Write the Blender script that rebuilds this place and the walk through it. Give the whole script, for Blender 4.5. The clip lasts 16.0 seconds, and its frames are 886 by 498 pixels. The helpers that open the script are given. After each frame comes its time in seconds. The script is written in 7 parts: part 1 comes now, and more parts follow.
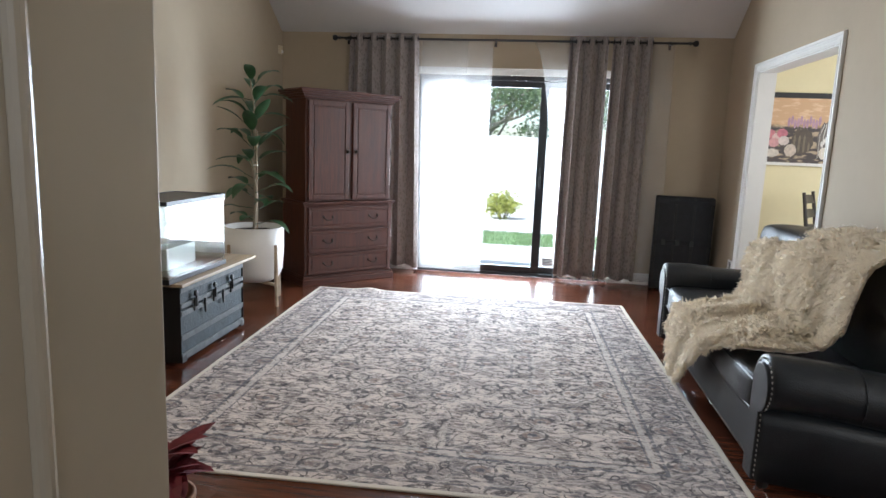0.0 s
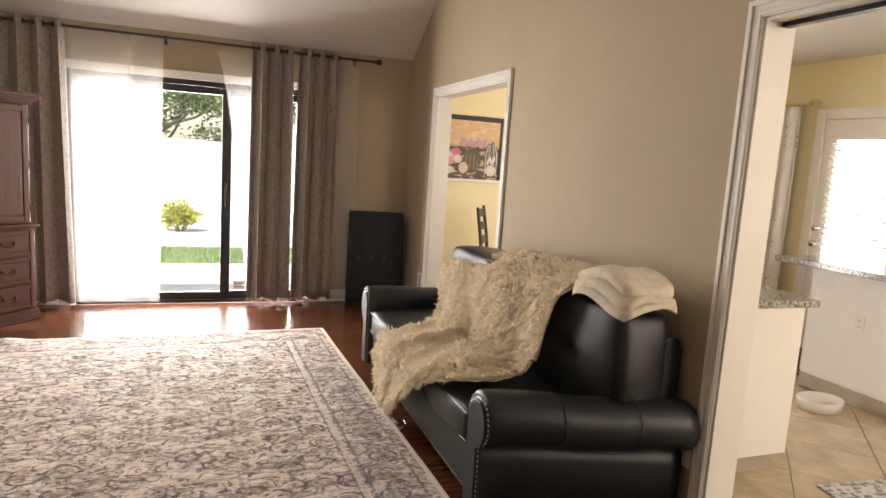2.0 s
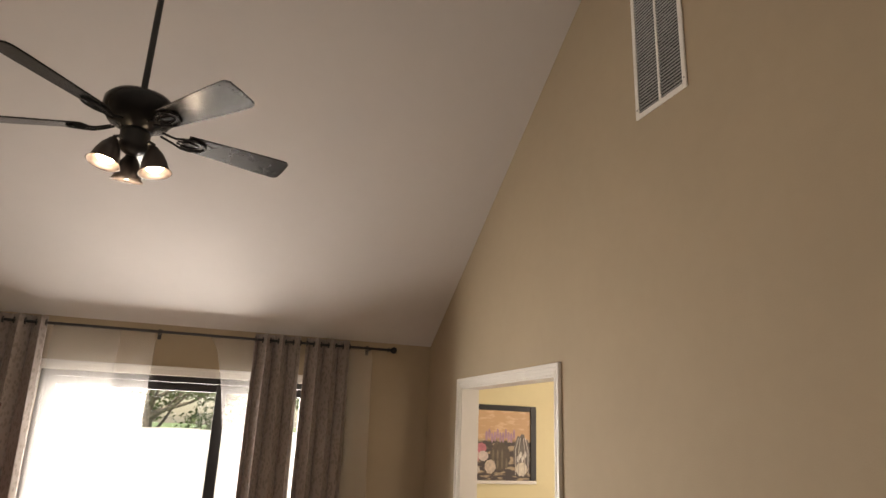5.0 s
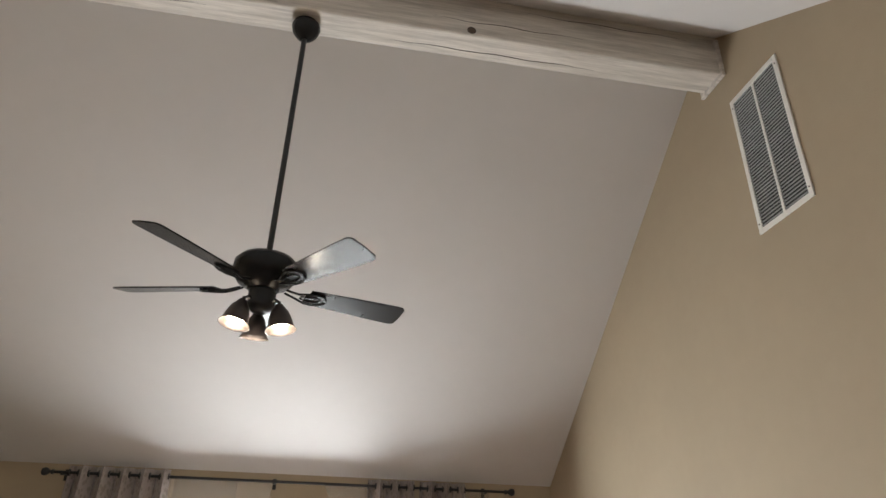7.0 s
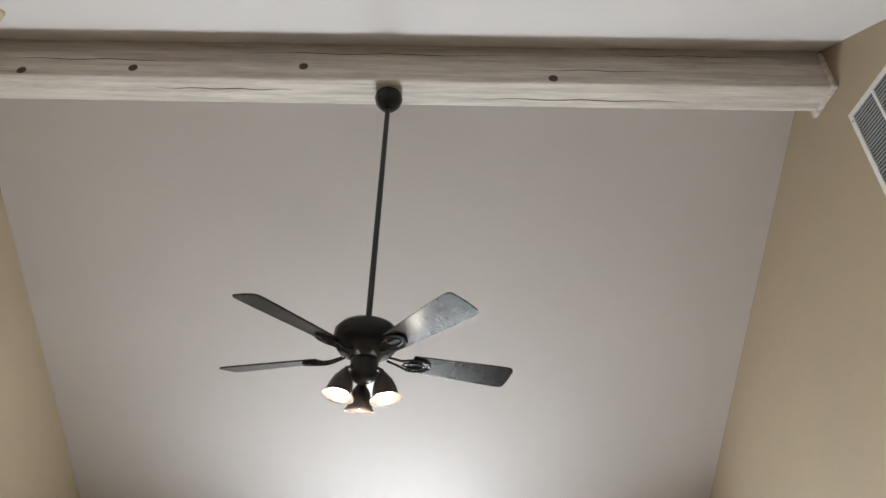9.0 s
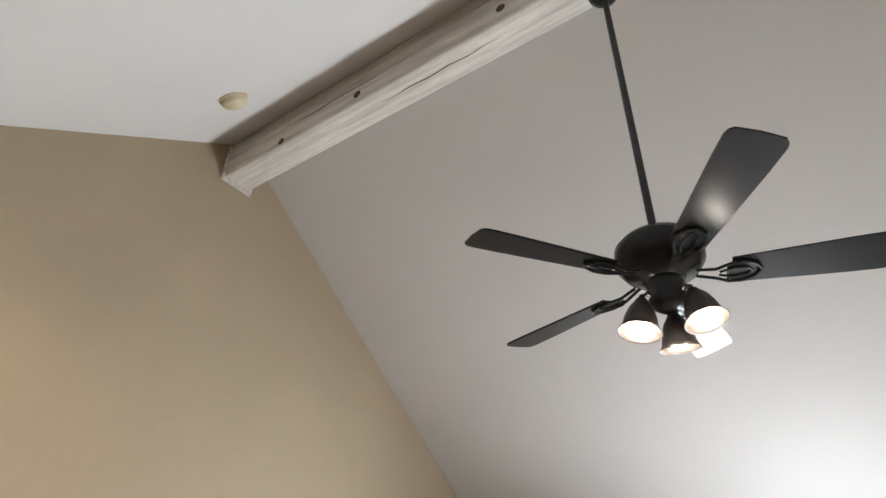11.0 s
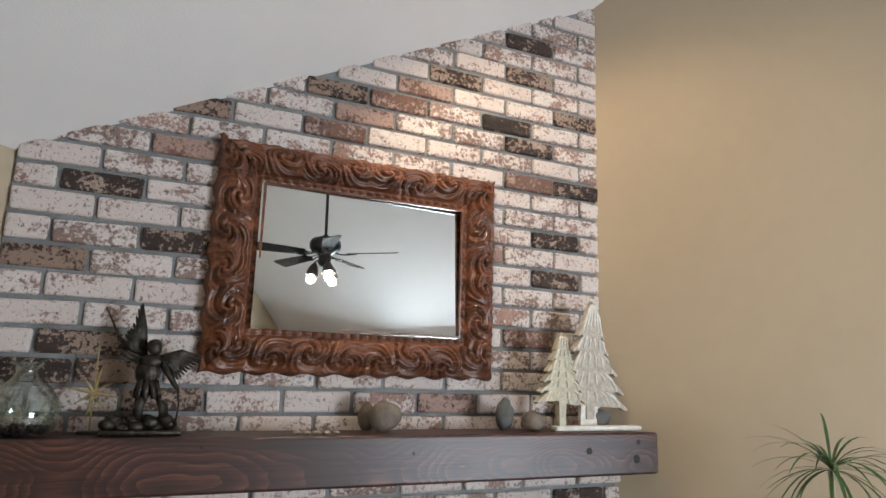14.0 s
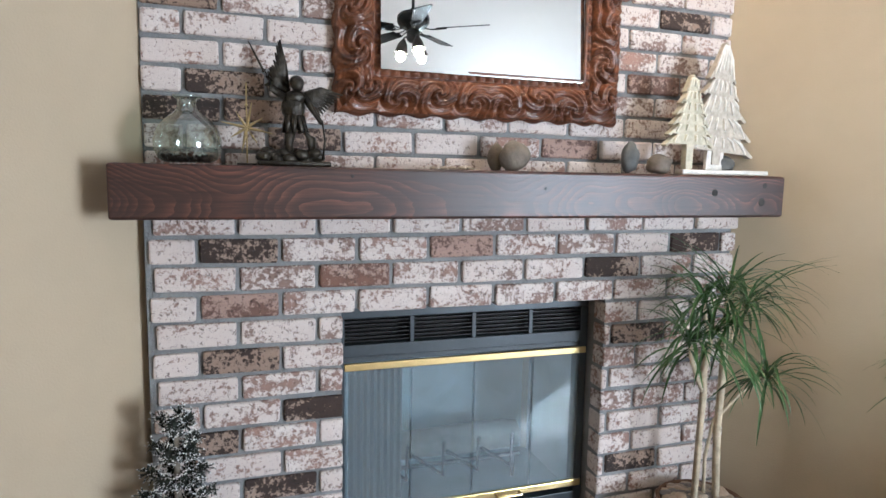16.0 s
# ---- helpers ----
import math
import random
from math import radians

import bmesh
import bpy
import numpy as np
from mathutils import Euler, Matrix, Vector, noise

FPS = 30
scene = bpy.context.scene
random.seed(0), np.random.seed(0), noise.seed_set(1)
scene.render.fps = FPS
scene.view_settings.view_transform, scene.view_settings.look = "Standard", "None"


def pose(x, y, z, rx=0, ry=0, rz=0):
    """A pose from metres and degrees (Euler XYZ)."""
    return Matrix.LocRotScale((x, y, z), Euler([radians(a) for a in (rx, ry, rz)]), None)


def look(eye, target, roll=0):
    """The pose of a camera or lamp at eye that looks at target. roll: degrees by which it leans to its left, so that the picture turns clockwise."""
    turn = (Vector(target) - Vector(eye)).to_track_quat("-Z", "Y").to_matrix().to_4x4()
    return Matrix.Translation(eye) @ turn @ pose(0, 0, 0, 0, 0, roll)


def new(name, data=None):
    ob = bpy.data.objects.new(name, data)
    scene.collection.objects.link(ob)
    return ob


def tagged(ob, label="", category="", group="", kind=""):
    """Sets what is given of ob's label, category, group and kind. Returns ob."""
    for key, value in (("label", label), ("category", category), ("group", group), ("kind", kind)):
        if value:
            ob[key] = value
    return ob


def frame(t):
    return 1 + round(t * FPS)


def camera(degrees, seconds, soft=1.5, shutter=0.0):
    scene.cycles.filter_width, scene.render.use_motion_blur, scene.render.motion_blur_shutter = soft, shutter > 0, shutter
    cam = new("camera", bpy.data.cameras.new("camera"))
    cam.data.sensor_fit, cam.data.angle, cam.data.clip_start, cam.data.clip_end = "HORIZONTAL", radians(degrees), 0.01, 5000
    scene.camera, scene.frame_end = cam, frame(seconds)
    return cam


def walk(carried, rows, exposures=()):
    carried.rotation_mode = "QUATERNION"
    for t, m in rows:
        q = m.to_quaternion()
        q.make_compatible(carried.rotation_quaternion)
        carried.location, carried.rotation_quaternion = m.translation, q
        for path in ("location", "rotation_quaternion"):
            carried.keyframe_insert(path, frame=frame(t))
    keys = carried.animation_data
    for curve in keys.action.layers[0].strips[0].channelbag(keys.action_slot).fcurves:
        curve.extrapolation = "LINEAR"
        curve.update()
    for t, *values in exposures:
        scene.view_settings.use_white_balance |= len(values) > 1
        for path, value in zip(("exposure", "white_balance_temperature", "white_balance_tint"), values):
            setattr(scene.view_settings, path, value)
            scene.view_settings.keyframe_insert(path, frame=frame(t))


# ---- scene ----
cam = camera(70.11, 16.0)
PATH = [
    (0, (0.498, -0.451, 1.339), (0.222, 1.503, 1.013), 2.31),
    (0.5, (0.445, -0.397, 1.345), (0.501, 1.576, 1.025), 3.02),
    (1, (0.378, -0.367, 1.370), (0.718, 1.579, 1.057), 3.39),
    (1.5, (0.357, -0.248, 1.432), (0.950, 1.636, 1.120), 3.70),
    (2, (0.426, -0.113, 1.473), (1.113, 1.745, 1.198), 3.73),
    (2.5, (0.473, 0.007, 1.517), (1.187, 1.870, 1.373), 3.60),
    (3, (0.483, 0.165, 1.545), (1.203, 2.030, 1.504), 3.49),
    (3.5, (0.455, 0.304, 1.614), (1.169, 2.169, 1.730), 3.36),
    (4, (0.482, 0.415, 1.662), (1.181, 2.268, 1.940), 3.08),
    (4.2, (0.513, 0.473, 1.679), (1.208, 2.318, 2.012), 3.06),
    (6.3, (0.414, 0.743, 1.762), (0.832, 2.521, 2.577), 1.38),
    (6.5, (0.408, 0.743, 1.775), (0.793, 2.519, 2.610), 1.38),
    (7, (0.388, 0.717, 1.800), (0.689, 2.475, 2.705), 1.48),
    (7.5, (0.370, 0.707, 1.814), (0.584, 2.431, 2.805), 1.49),
    (8, (0.358, 0.719, 1.810), (0.504, 2.413, 2.863), 1.59),
    (8.2, (0.360, 0.728, 1.817), (0.487, 2.416, 2.881), 1.62),
    (10.3, (0.415, 1.226, 1.749), (-0.127, 2.760, 2.913), 1.25),
    (10.5, (0.406, 1.274, 1.750), (-0.256, 2.763, 2.910), 1.51),
    (11, (0.463, 1.488, 1.802), (-0.500, 2.824, 2.936), 1.26),
    (11.5, (0.448, 1.616, 1.804), (-0.786, 2.730, 2.916), 1.73),
    (12, (0.367, 1.697, 1.795), (-1.129, 2.477, 2.870), 2.19),
    (12.3, (0.358, 1.716, 1.812), (-1.271, 2.235, 2.850), 2.80),
    (12.5, (0.366, 1.754, 1.799), (-1.329, 2.092, 2.806), 2.77),
    (12.8, (0.400, 1.813, 1.775), (-1.376, 1.842, 2.694), 2.60),
    (13, (0.449, 1.788, 1.777), (-1.371, 1.613, 2.589), 2.80),
    (13.5, (0.487, 1.714, 1.717), (-1.353, 1.231, 2.334), 1.85),
    (14, (0.508, 1.639, 1.656), (-1.341, 0.977, 2.036), 1.83),
    (14.5, (0.522, 1.564, 1.588), (-1.329, 0.826, 1.764), 1.41),
    (15, (0.535, 1.531, 1.554), (-1.296, 0.726, 1.554), 1.23),
    (15.5, (0.558, 1.500, 1.505), (-1.256, 0.664, 1.394), 1.09),
    (16, (0.580, 1.455, 1.442), (-1.216, 0.606, 1.205), 1.09),
]
walk(cam, [(t, look(eye, target, roll)) for t, eye, target, roll in PATH],
     exposures=[(0, 0.96, 5750, 10), (0.5, 0.82, 6700, 16), (1, 0.87, 7200, 18), (1.5, 1.0, 7300, 17), (2.5, 0.97, 8000, 20), (3.5, 0.60, 8400, 22), (4.1, 0.46, 8500, 22), (7, 0.91, 6700, 12), (11, 1.16, 6300, 10), (12, 1.14, 6300, 10), (13, 1.05, 6200, 11), (14.5, 1.38, 5900, 9), (16, 1.86, 5700, 10)])

# ---- light ----
world = bpy.data.worlds.new("world")
scene.world = world
world.use_nodes = True
wn = world.node_tree.nodes
sky = wn.new("ShaderNodeTexSky")
sky.sky_type, sky.sun_disc = "NISHITA", False
sky.sun_elevation, sky.sun_rotation = radians(59), radians(231)
wn["Background"].inputs[1].default_value = 0.15
world.node_tree.links.new(sky.outputs[0], wn["Background"].inputs[0])


def lamp(name, kind, m, energy, color, size=0.1, size_y=None, spot=None):
    d = bpy.data.lights.new(name, kind)
    d.energy, d.color = energy, color
    if kind == "AREA":
        d.shape, d.size, d.size_y = "RECTANGLE", size, size_y or size
    elif kind == "SUN":
        d.angle = size
    else:
        d.shadow_soft_size = size
    if spot:
        d.spot_size, d.spot_blend = radians(spot), 0.6
    ob = new(name, d)
    ob.matrix_world = m
    return ob


lamp("sun", "SUN", look((0, 0, 20), (4.2, 3.4, 11.0)), 5.0, (1.0, 0.95, 0.88), radians(0.5))
# daylight standing in the slider opening
lamp("daylight_slider", "AREA", look((0.25, 6.42, 1.1), (0.25, 0, 1.1)), 190, (0.90, 0.96, 1.0), 1.9, 1.95)
# added fill lamps for kitchen, dining room and hall, in place of unseen windows
lamp("daylight_kitchen", "AREA", look((3.9, -1.1, 1.6), (3.8, 3.0, 1.2)), 34, (1.0, 0.98, 0.95), 1.2, 1.6)
lamp("daylight_dining", "AREA", look((4.9, 4.6, 1.6), (2.8, 5.0, 1.2)), 26, (1.0, 0.97, 0.92), 1.2, 1.6)
lamp("daylight_hall", "AREA", look((1.0, -2.3, 1.7), (0.6, 1.5, 1.6)), 6, (0.95, 0.97, 1.0), 1.6, 1.4)

# ---- materials ----
MATS = {}


def mat(name, color, rough=0.5, metal=0.0, vary=0.12, scale=6.0, bump=0.0, bscale=60.0, second=None, spec=0.5, coat=0.0):
    """A plain surface with mottling at two scales and fine relief."""
    if name in MATS:
        return MATS[name]
    m = bpy.data.materials.new(name)
    m.use_nodes = True
    nt = m.node_tree
    bs = nt.nodes["Principled BSDF"]
    bs.inputs["Roughness"].default_value, bs.inputs["Metallic"].default_value = rough, metal
    bs.inputs["Specular IOR Level"].default_value = spec
    bs.inputs["Coat Weight"].default_value = coat
    tc = nt.nodes.new("ShaderNodeTexCoord")
    n1 = nt.nodes.new("ShaderNodeTexNoise")
    n1.inputs["Scale"].default_value, n1.inputs["Detail"].default_value = scale, 6
    n2 = nt.nodes.new("ShaderNodeTexNoise")
    n2.inputs["Scale"].default_value, n2.inputs["Detail"].default_value = scale * 9, 3
    for n in (n1, n2):
        nt.links.new(tc.outputs["Object"], n.inputs["Vector"])
    add = nt.nodes.new("ShaderNodeMath")
    add.operation = "MULTIPLY_ADD"
    add.inputs[1].default_value = 0.35
    nt.links.new(n2.outputs[0], add.inputs[0])
    nt.links.new(n1.outputs[0], add.inputs[2])
    ramp = nt.nodes.new("ShaderNodeValToRGB")
    c2 = second or [c * (1 - vary) for c in color]
    c1 = [min(1, c * (1 + vary * 0.5)) for c in color]
    ramp.color_ramp.elements[0].position, ramp.color_ramp.elements[0].color = 0.45, (*c2, 1)
    ramp.color_ramp.elements[1].position, ramp.color_ramp.elements[1].color = 0.9, (*c1, 1)
    nt.links.new(add.outputs[0], ramp.inputs[0])
    nt.links.new(ramp.outputs[0], bs.inputs["Base Color"])
    if bump:
        n3 = nt.nodes.new("ShaderNodeTexNoise")
        n3.inputs["Scale"].default_value, n3.inputs["Detail"].default_value = bscale, 4
        nt.links.new(tc.outputs["Object"], n3.inputs["Vector"])
        b = nt.nodes.new("ShaderNodeBump")
        b.inputs["Strength"].default_value, b.inputs["Distance"].default_value = bump, 0.01
        nt.links.new(n3.outputs[0], b.inputs["Height"])
        nt.links.new(b.outputs[0], bs.inputs["Normal"])
    MATS[name] = m
    return m


class Nodes:
    """Short hand for building a node material."""

    def __init__(self, name, rough=0.5):
        self.m = bpy.data.materials.new(name)
        self.m.use_nodes = True
        self.nt = self.m.node_tree
        self.bs = self.nt.nodes["Principled BSDF"]
        self.bs.inputs["Roughness"].default_value = rough
        MATS[name] = self.m

    def node(self, kind, **ins):
        n = self.nt.nodes.new("ShaderNode" + kind)
        for k, v in ins.items():
            self.put(n, k.replace("_", " "), v)
        return n

    def put(self, n, key, v):
        s = n.inputs[int(key[1:])] if key[0] == "i" and key[1:].isdigit() else n.inputs[key]
        if isinstance(v, bpy.types.NodeSocket):
            self.nt.links.new(v, s)
        else:
            s.default_value = v

    def math(self, op, a, b=0.0, c=0.0):
        n = self.nt.nodes.new("ShaderNodeMath")
        n.operation = op
        for k, v in enumerate((a, b, c)):
            self.put(n, f"i{k}", v)
        return n.outputs[0]

    def mix(self, fac, a, b):
        n = self.nt.nodes.new("ShaderNodeMixRGB")
        for k, v in enumerate((fac, a, b)):
            self.put(n, f"i{k}", v if not isinstance(v, tuple) or len(v) == 4 else (*v, 1))
        return n.outputs[0]

    def noise(self, vec, scale, detail=4.0, rough=0.5):
        return self.node("TexNoise", Vector=vec, Scale=scale, Detail=detail, Roughness=rough).outputs[0]

    def step(self, v, lo, hi):
        n = self.nt.nodes.new("ShaderNodeMapRange")
        for k, x in (("Value", v), ("From Min", lo), ("From Max", hi)):
            self.put(n, k, x)
        return n.outputs[0]

    def scaled(self, vec, s):
        n = self.nt.nodes.new("ShaderNodeMapping")
        self.put(n, "Vector", vec)
        n.inputs["Scale"].default_value = s
        return n.outputs[0]

    def bump(self, h, strength=0.3, dist=0.01):
        b = self.node("Bump", Height=h, Strength=strength, Distance=dist)
        self.nt.links.new(b.outputs[0], self.bs.inputs["Normal"])

    def done(self, color):
        self.put(self.bs, "Base Color", color)
        return self.m


def wood_mat(name, dark, light, rough=0.4, axis=0, grain=18.0, per_piece=0.0, coat=0.0):
    k = Nodes(name, rough)
    tc = k.node("TexCoord").outputs["Object"]
    s = [grain] * 3
    s[axis] = grain * 0.06
    v = k.scaled(tc, s)
    rnd = k.node("ObjectInfo").outputs["Random"]
    if per_piece:
        off = k.node("CombineXYZ", X=k.math("MULTIPLY", rnd, 37.0), Y=k.math("MULTIPLY", rnd, 91.0)).outputs[0]
        va = k.nt.nodes.new("ShaderNodeVectorMath")
        k.put(va, "i0", v)
        k.put(va, "i1", off)
        v = va.outputs[0]
    n1 = k.noise(v, 1.0, 8, 0.62)
    n2 = k.noise(v, 6.0, 3)
    g = k.math("MULTIPLY_ADD", n2, 0.35, n1)
    f = k.step(g, 0.48, 0.86)
    c = k.mix(f, dark, light)
    if per_piece:
        c = k.mix(k.math("MULTIPLY", rnd, per_piece), c, tuple(x * 0.45 for x in dark))
    k.bs.inputs["Coat Weight"].default_value = coat
    k.bump(g, 0.12, 0.004)
    return k.done(c)


WALL = mat("tan_wall_paint", (0.40, 0.322, 0.222), 0.75, vary=0.05, scale=1.5, bump=0.12, bscale=180)
CEIL = mat("ceiling_paint", (0.66, 0.635, 0.615), 0.85, vary=0.03, scale=1.2, bump=0.12, bscale=150)
WHITE = mat("white_trim_paint", (0.78, 0.76, 0.71), 0.35, vary=0.04, scale=5)
JAMB = mat("cream_jamb_paint", (0.52, 0.45, 0.34), 0.22, vary=0.04, scale=4)
YELLOW = mat("pale_yellow_paint", (0.80, 0.72, 0.45), 0.8, vary=0.04, scale=2, bump=0.1, bscale=150)
HALL = mat("hall_paint", (0.62, 0.52, 0.38), 0.8, vary=0.05)
CAB_WHITE = mat("white_cabinet_paint", (0.80, 0.79, 0.76), 0.4, vary=0.03)
BLACK = mat("black_metal", (0.018, 0.018, 0.018), 0.38, 0.0, vary=0.2, spec=0.4)
GLOSS_BLACK = mat("gloss_black_lacquer", (0.016, 0.016, 0.016), 0.27, 0.0, vary=0.2, spec=0.22)
DARK_FRAME = mat("dark_bronze_aluminium", (0.02, 0.02, 0.021), 0.4, 0.3, vary=0.2)
BRASS = mat("brushed_brass", (0.72, 0.56, 0.27), 0.28, 1.0, vary=0.08, scale=30)
STEEL = mat("nickel", (0.6, 0.58, 0.55), 0.25, 1.0, vary=0.08)
LEATHER = mat("black_leather", (0.013, 0.015, 0.017), 0.34, vary=0.35, scale=9, bump=0.22, bscale=220, spec=0.5)
MORTAR = mat("grey_mortar", (0.215, 0.22, 0.22), 0.95, vary=0.25, scale=14, bump=0.6, bscale=160)
POT = mat("white_ceramic", (0.75, 0.73, 0.69), 0.3, vary=0.05)
SOIL = mat("soil", (0.05, 0.035, 0.025), 1.0, vary=0.5, scale=40, bump=1.0, bscale=80)
LEAF = mat("green_leaf", (0.032, 0.085, 0.028), 0.42, vary=0.5, scale=12)
LEAF2 = mat("thin_green_leaf", (0.06, 0.13, 0.04), 0.4, vary=0.5, scale=16)
STEM = mat("pale_stem", (0.33, 0.27, 0.19), 0.7, vary=0.3, scale=30, bump=0.5, bscale=60)
GREY_BOARD = mat("blue_grey_paint", (0.022, 0.034, 0.040), 0.62, vary=0.45, scale=10, bump=0.4, bscale=50)
TAN_SLAT = mat("worn_grey_slat", (0.085, 0.09, 0.09), 0.6, vary=0.35, scale=16, bump=0.3)
CHAIR = mat("black_brown_chair", (0.035, 0.028, 0.022), 0.45, vary=0.3)
DARK_CAB = mat("black_shelf_fabric", (0.013, 0.015, 0.018), 0.7, vary=0.4, scale=14, bump=0.5, bscale=90)
STATUE = mat("aged_bronze", (0.040, 0.033, 0.024), 0.30, 0.55, vary=0.8, scale=40, bump=0.5, bscale=90)
GOLD = mat("old_gold", (0.42, 0.32, 0.16), 0.4, 0.7, vary=0.4, scale=60)
IVORY = mat("ivory_wood", (0.64, 0.60, 0.48), 0.6, vary=0.15, scale=30, bump=0.3)
WHITEWASH = mat("whitewashed_wood", (0.70, 0.67, 0.61), 0.6, vary=0.25, scale=30, bump=0.4, bscale=50)
STONE = mat("brown_stone", (0.16, 0.13, 0.10), 0.7, vary=0.4, scale=25, bump=0.4)
PEBBLE = mat("river_pebble", (0.34, 0.27, 0.2), 0.5, vary=0.45, scale=9)
GREYSTONE = mat("grey_stone", (0.1, 0.1, 0.095), 0.7, vary=0.4, scale=25)
TERRA = mat("terracotta", (0.36, 0.17, 0.09), 0.8, vary=0.25, scale=20, bump=0.3)
RED = mat("dark_red_leaf", (0.16, 0.012, 0.02), 0.6, vary=0.4, scale=10)
CREAM_KNIT = mat("cream_fleece", (0.84, 0.74, 0.58), 0.95, vary=0.15, scale=30, bump=0.8, bscale=260)
FUR = mat("cream_fur", (0.96, 0.85, 0.68), 0.9, vary=0.14, scale=30, bump=0.6, bscale=180)
_n, _l = FUR.node_tree.nodes, FUR.node_tree.links.new
_tr, _mx = _n.new("ShaderNodeBsdfTranslucent"), _n.new("ShaderNodeMixShader")
_tr.inputs[0].default_value = (0.97, 0.87, 0.71, 1)
_mx.inputs[0].default_value = 0.36
_l(_n["Principled BSDF"].outputs[0], _mx.inputs[1])
_l(_tr.outputs[0], _mx.inputs[2])
_l(_mx.outputs[0], _n["Material Output"].inputs[0])
# near-black for sheets that stand in for shaded gaps, and for knot holes
RECESS = mat("recess_dark", (0.03, 0.028, 0.026), 0.9, vary=0.4, scale=12)
LOGMAT = mat("ceramic_log", (0.25, 0.22, 0.18), 0.9, vary=0.4, scale=20, bump=0.6)
SMOKE = mat("aged_ivory_plastic", (0.62, 0.53, 0.36), 0.5, vary=0.06)
CONCRETE = mat("patio_concrete", (0.55, 0.54, 0.52), 0.9, vary=0.08, scale=4)
GRASS = mat("lawn", (0.22, 0.34, 0.15), 0.9, vary=0.5, scale=30, bump=1.0, bscale=90)
FENCE = mat("pale_fence", (0.93, 0.92, 0.90), 0.8, vary=0.1)
SHRUB = mat("yellow_green_shrub", (0.40, 0.42, 0.09), 0.7, vary=0.5, scale=20)
TREELEAF = mat("tree_leaf", (0.15, 0.21, 0.09), 0.6, vary=0.5, scale=5)
BARK = mat("bark", (0.25, 0.22, 0.18), 0.9, vary=0.3, scale=20, bump=0.5)
GRANITE = Nodes("granite", 0.12)
_v = GRANITE.node("TexCoord").outputs["Object"]
GRANITE = GRANITE.done(GRANITE.mix(GRANITE.step(GRANITE.noise(_v, 60, 6, 0.7), 0.42, 0.6), (0.10, 0.10, 0.09), (0.55, 0.54, 0.50)))
FLOOR_WOOD = wood_mat("cherry_plank", (0.060, 0.018, 0.009), (0.175, 0.055, 0.024), 0.24, 0, 34, 0.75, coat=0.2)
CHERRY = wood_mat("cherry_cabinet", (0.032, 0.0080, 0.004), (0.094, 0.0245, 0.0105), 0.40, 2, 60)
CHERRY_H = wood_mat("cherry_cabinet_flat", (0.032, 0.0080, 0.004), (0.094, 0.0245, 0.0105), 0.40, 0, 60)
# mantel: growth rings cut along the timber, so that they show as long arches on its face
k = Nodes("mantel_stain", 0.40)
o = k.node("TexCoord").outputs["Object"]
sep = k.node("SeparateXYZ", Vector=o)
drift = k.math("MULTIPLY", k.math("SUBTRACT", k.noise(k.scaled(o, (1.0, 0.2, 0.2)), 1.7, 2), 0.5), 0.24)
dv = k.math("ADD", k.math("SUBTRACT", sep.outputs[1], 0.13), drift)
dz = k.math("SUBTRACT", sep.outputs[2], 1.345)
ring = k.math("SQRT", k.math("ADD", k.math("MULTIPLY", dv, dv), k.math("MULTIPLY", dz, dz)))
wave = k.noise(k.scaled(o, (2.0, 9.0, 9.0)), 1.0, 4)
band_ = k.math("FRACT", k.math("ADD", k.math("MULTIPLY", ring, 135.0), k.math("MULTIPLY", wave, 3.4)))
band_ = k.math("MULTIPLY_ADD", k.math("POWER", band_, 2.2), k.step(k.noise(k.scaled(o, (3.0, 20.0, 20.0)), 1.0, 3), 0.35, 0.6), 0.16)
fibre = k.noise(k.scaled(o, (5.0, 130.0, 130.0)), 1.0, 5, 0.65)
stain = k.step(k.noise(k.scaled(o, (2.2, 6.0, 6.0)), 1.0, 4), 0.36, 0.66)
col = k.mix(k.math("MULTIPLY", band_, k.step(fibre, 0.25, 0.62)), (0.018, 0.0080, 0.0062), (0.165, 0.058, 0.039))
col = k.mix(k.math("MULTIPLY", stain, 0.55), col, (0.020, 0.010, 0.0085))
k.bump(k.math("ADD", k.math("MULTIPLY", band_, 0.6), fibre), 0.25, 0.003)
MANTEL = k.done(col)
BEAM = wood_mat("whitewashed_beam", (0.46, 0.42, 0.37), (0.78, 0.73, 0.66), 0.75, 0, 30)
CARVED = wood_mat("carved_teak", (0.030, 0.0095, 0.005), (0.215, 0.074, 0.030), 0.32, 0, 22)
PALE_WOOD = wood_mat("pale_wood", (0.30, 0.22, 0.14), (0.48, 0.38, 0.26), 0.5, 1, 16)

# used brick with old whitewash: pale, reddish and burnt dark ones


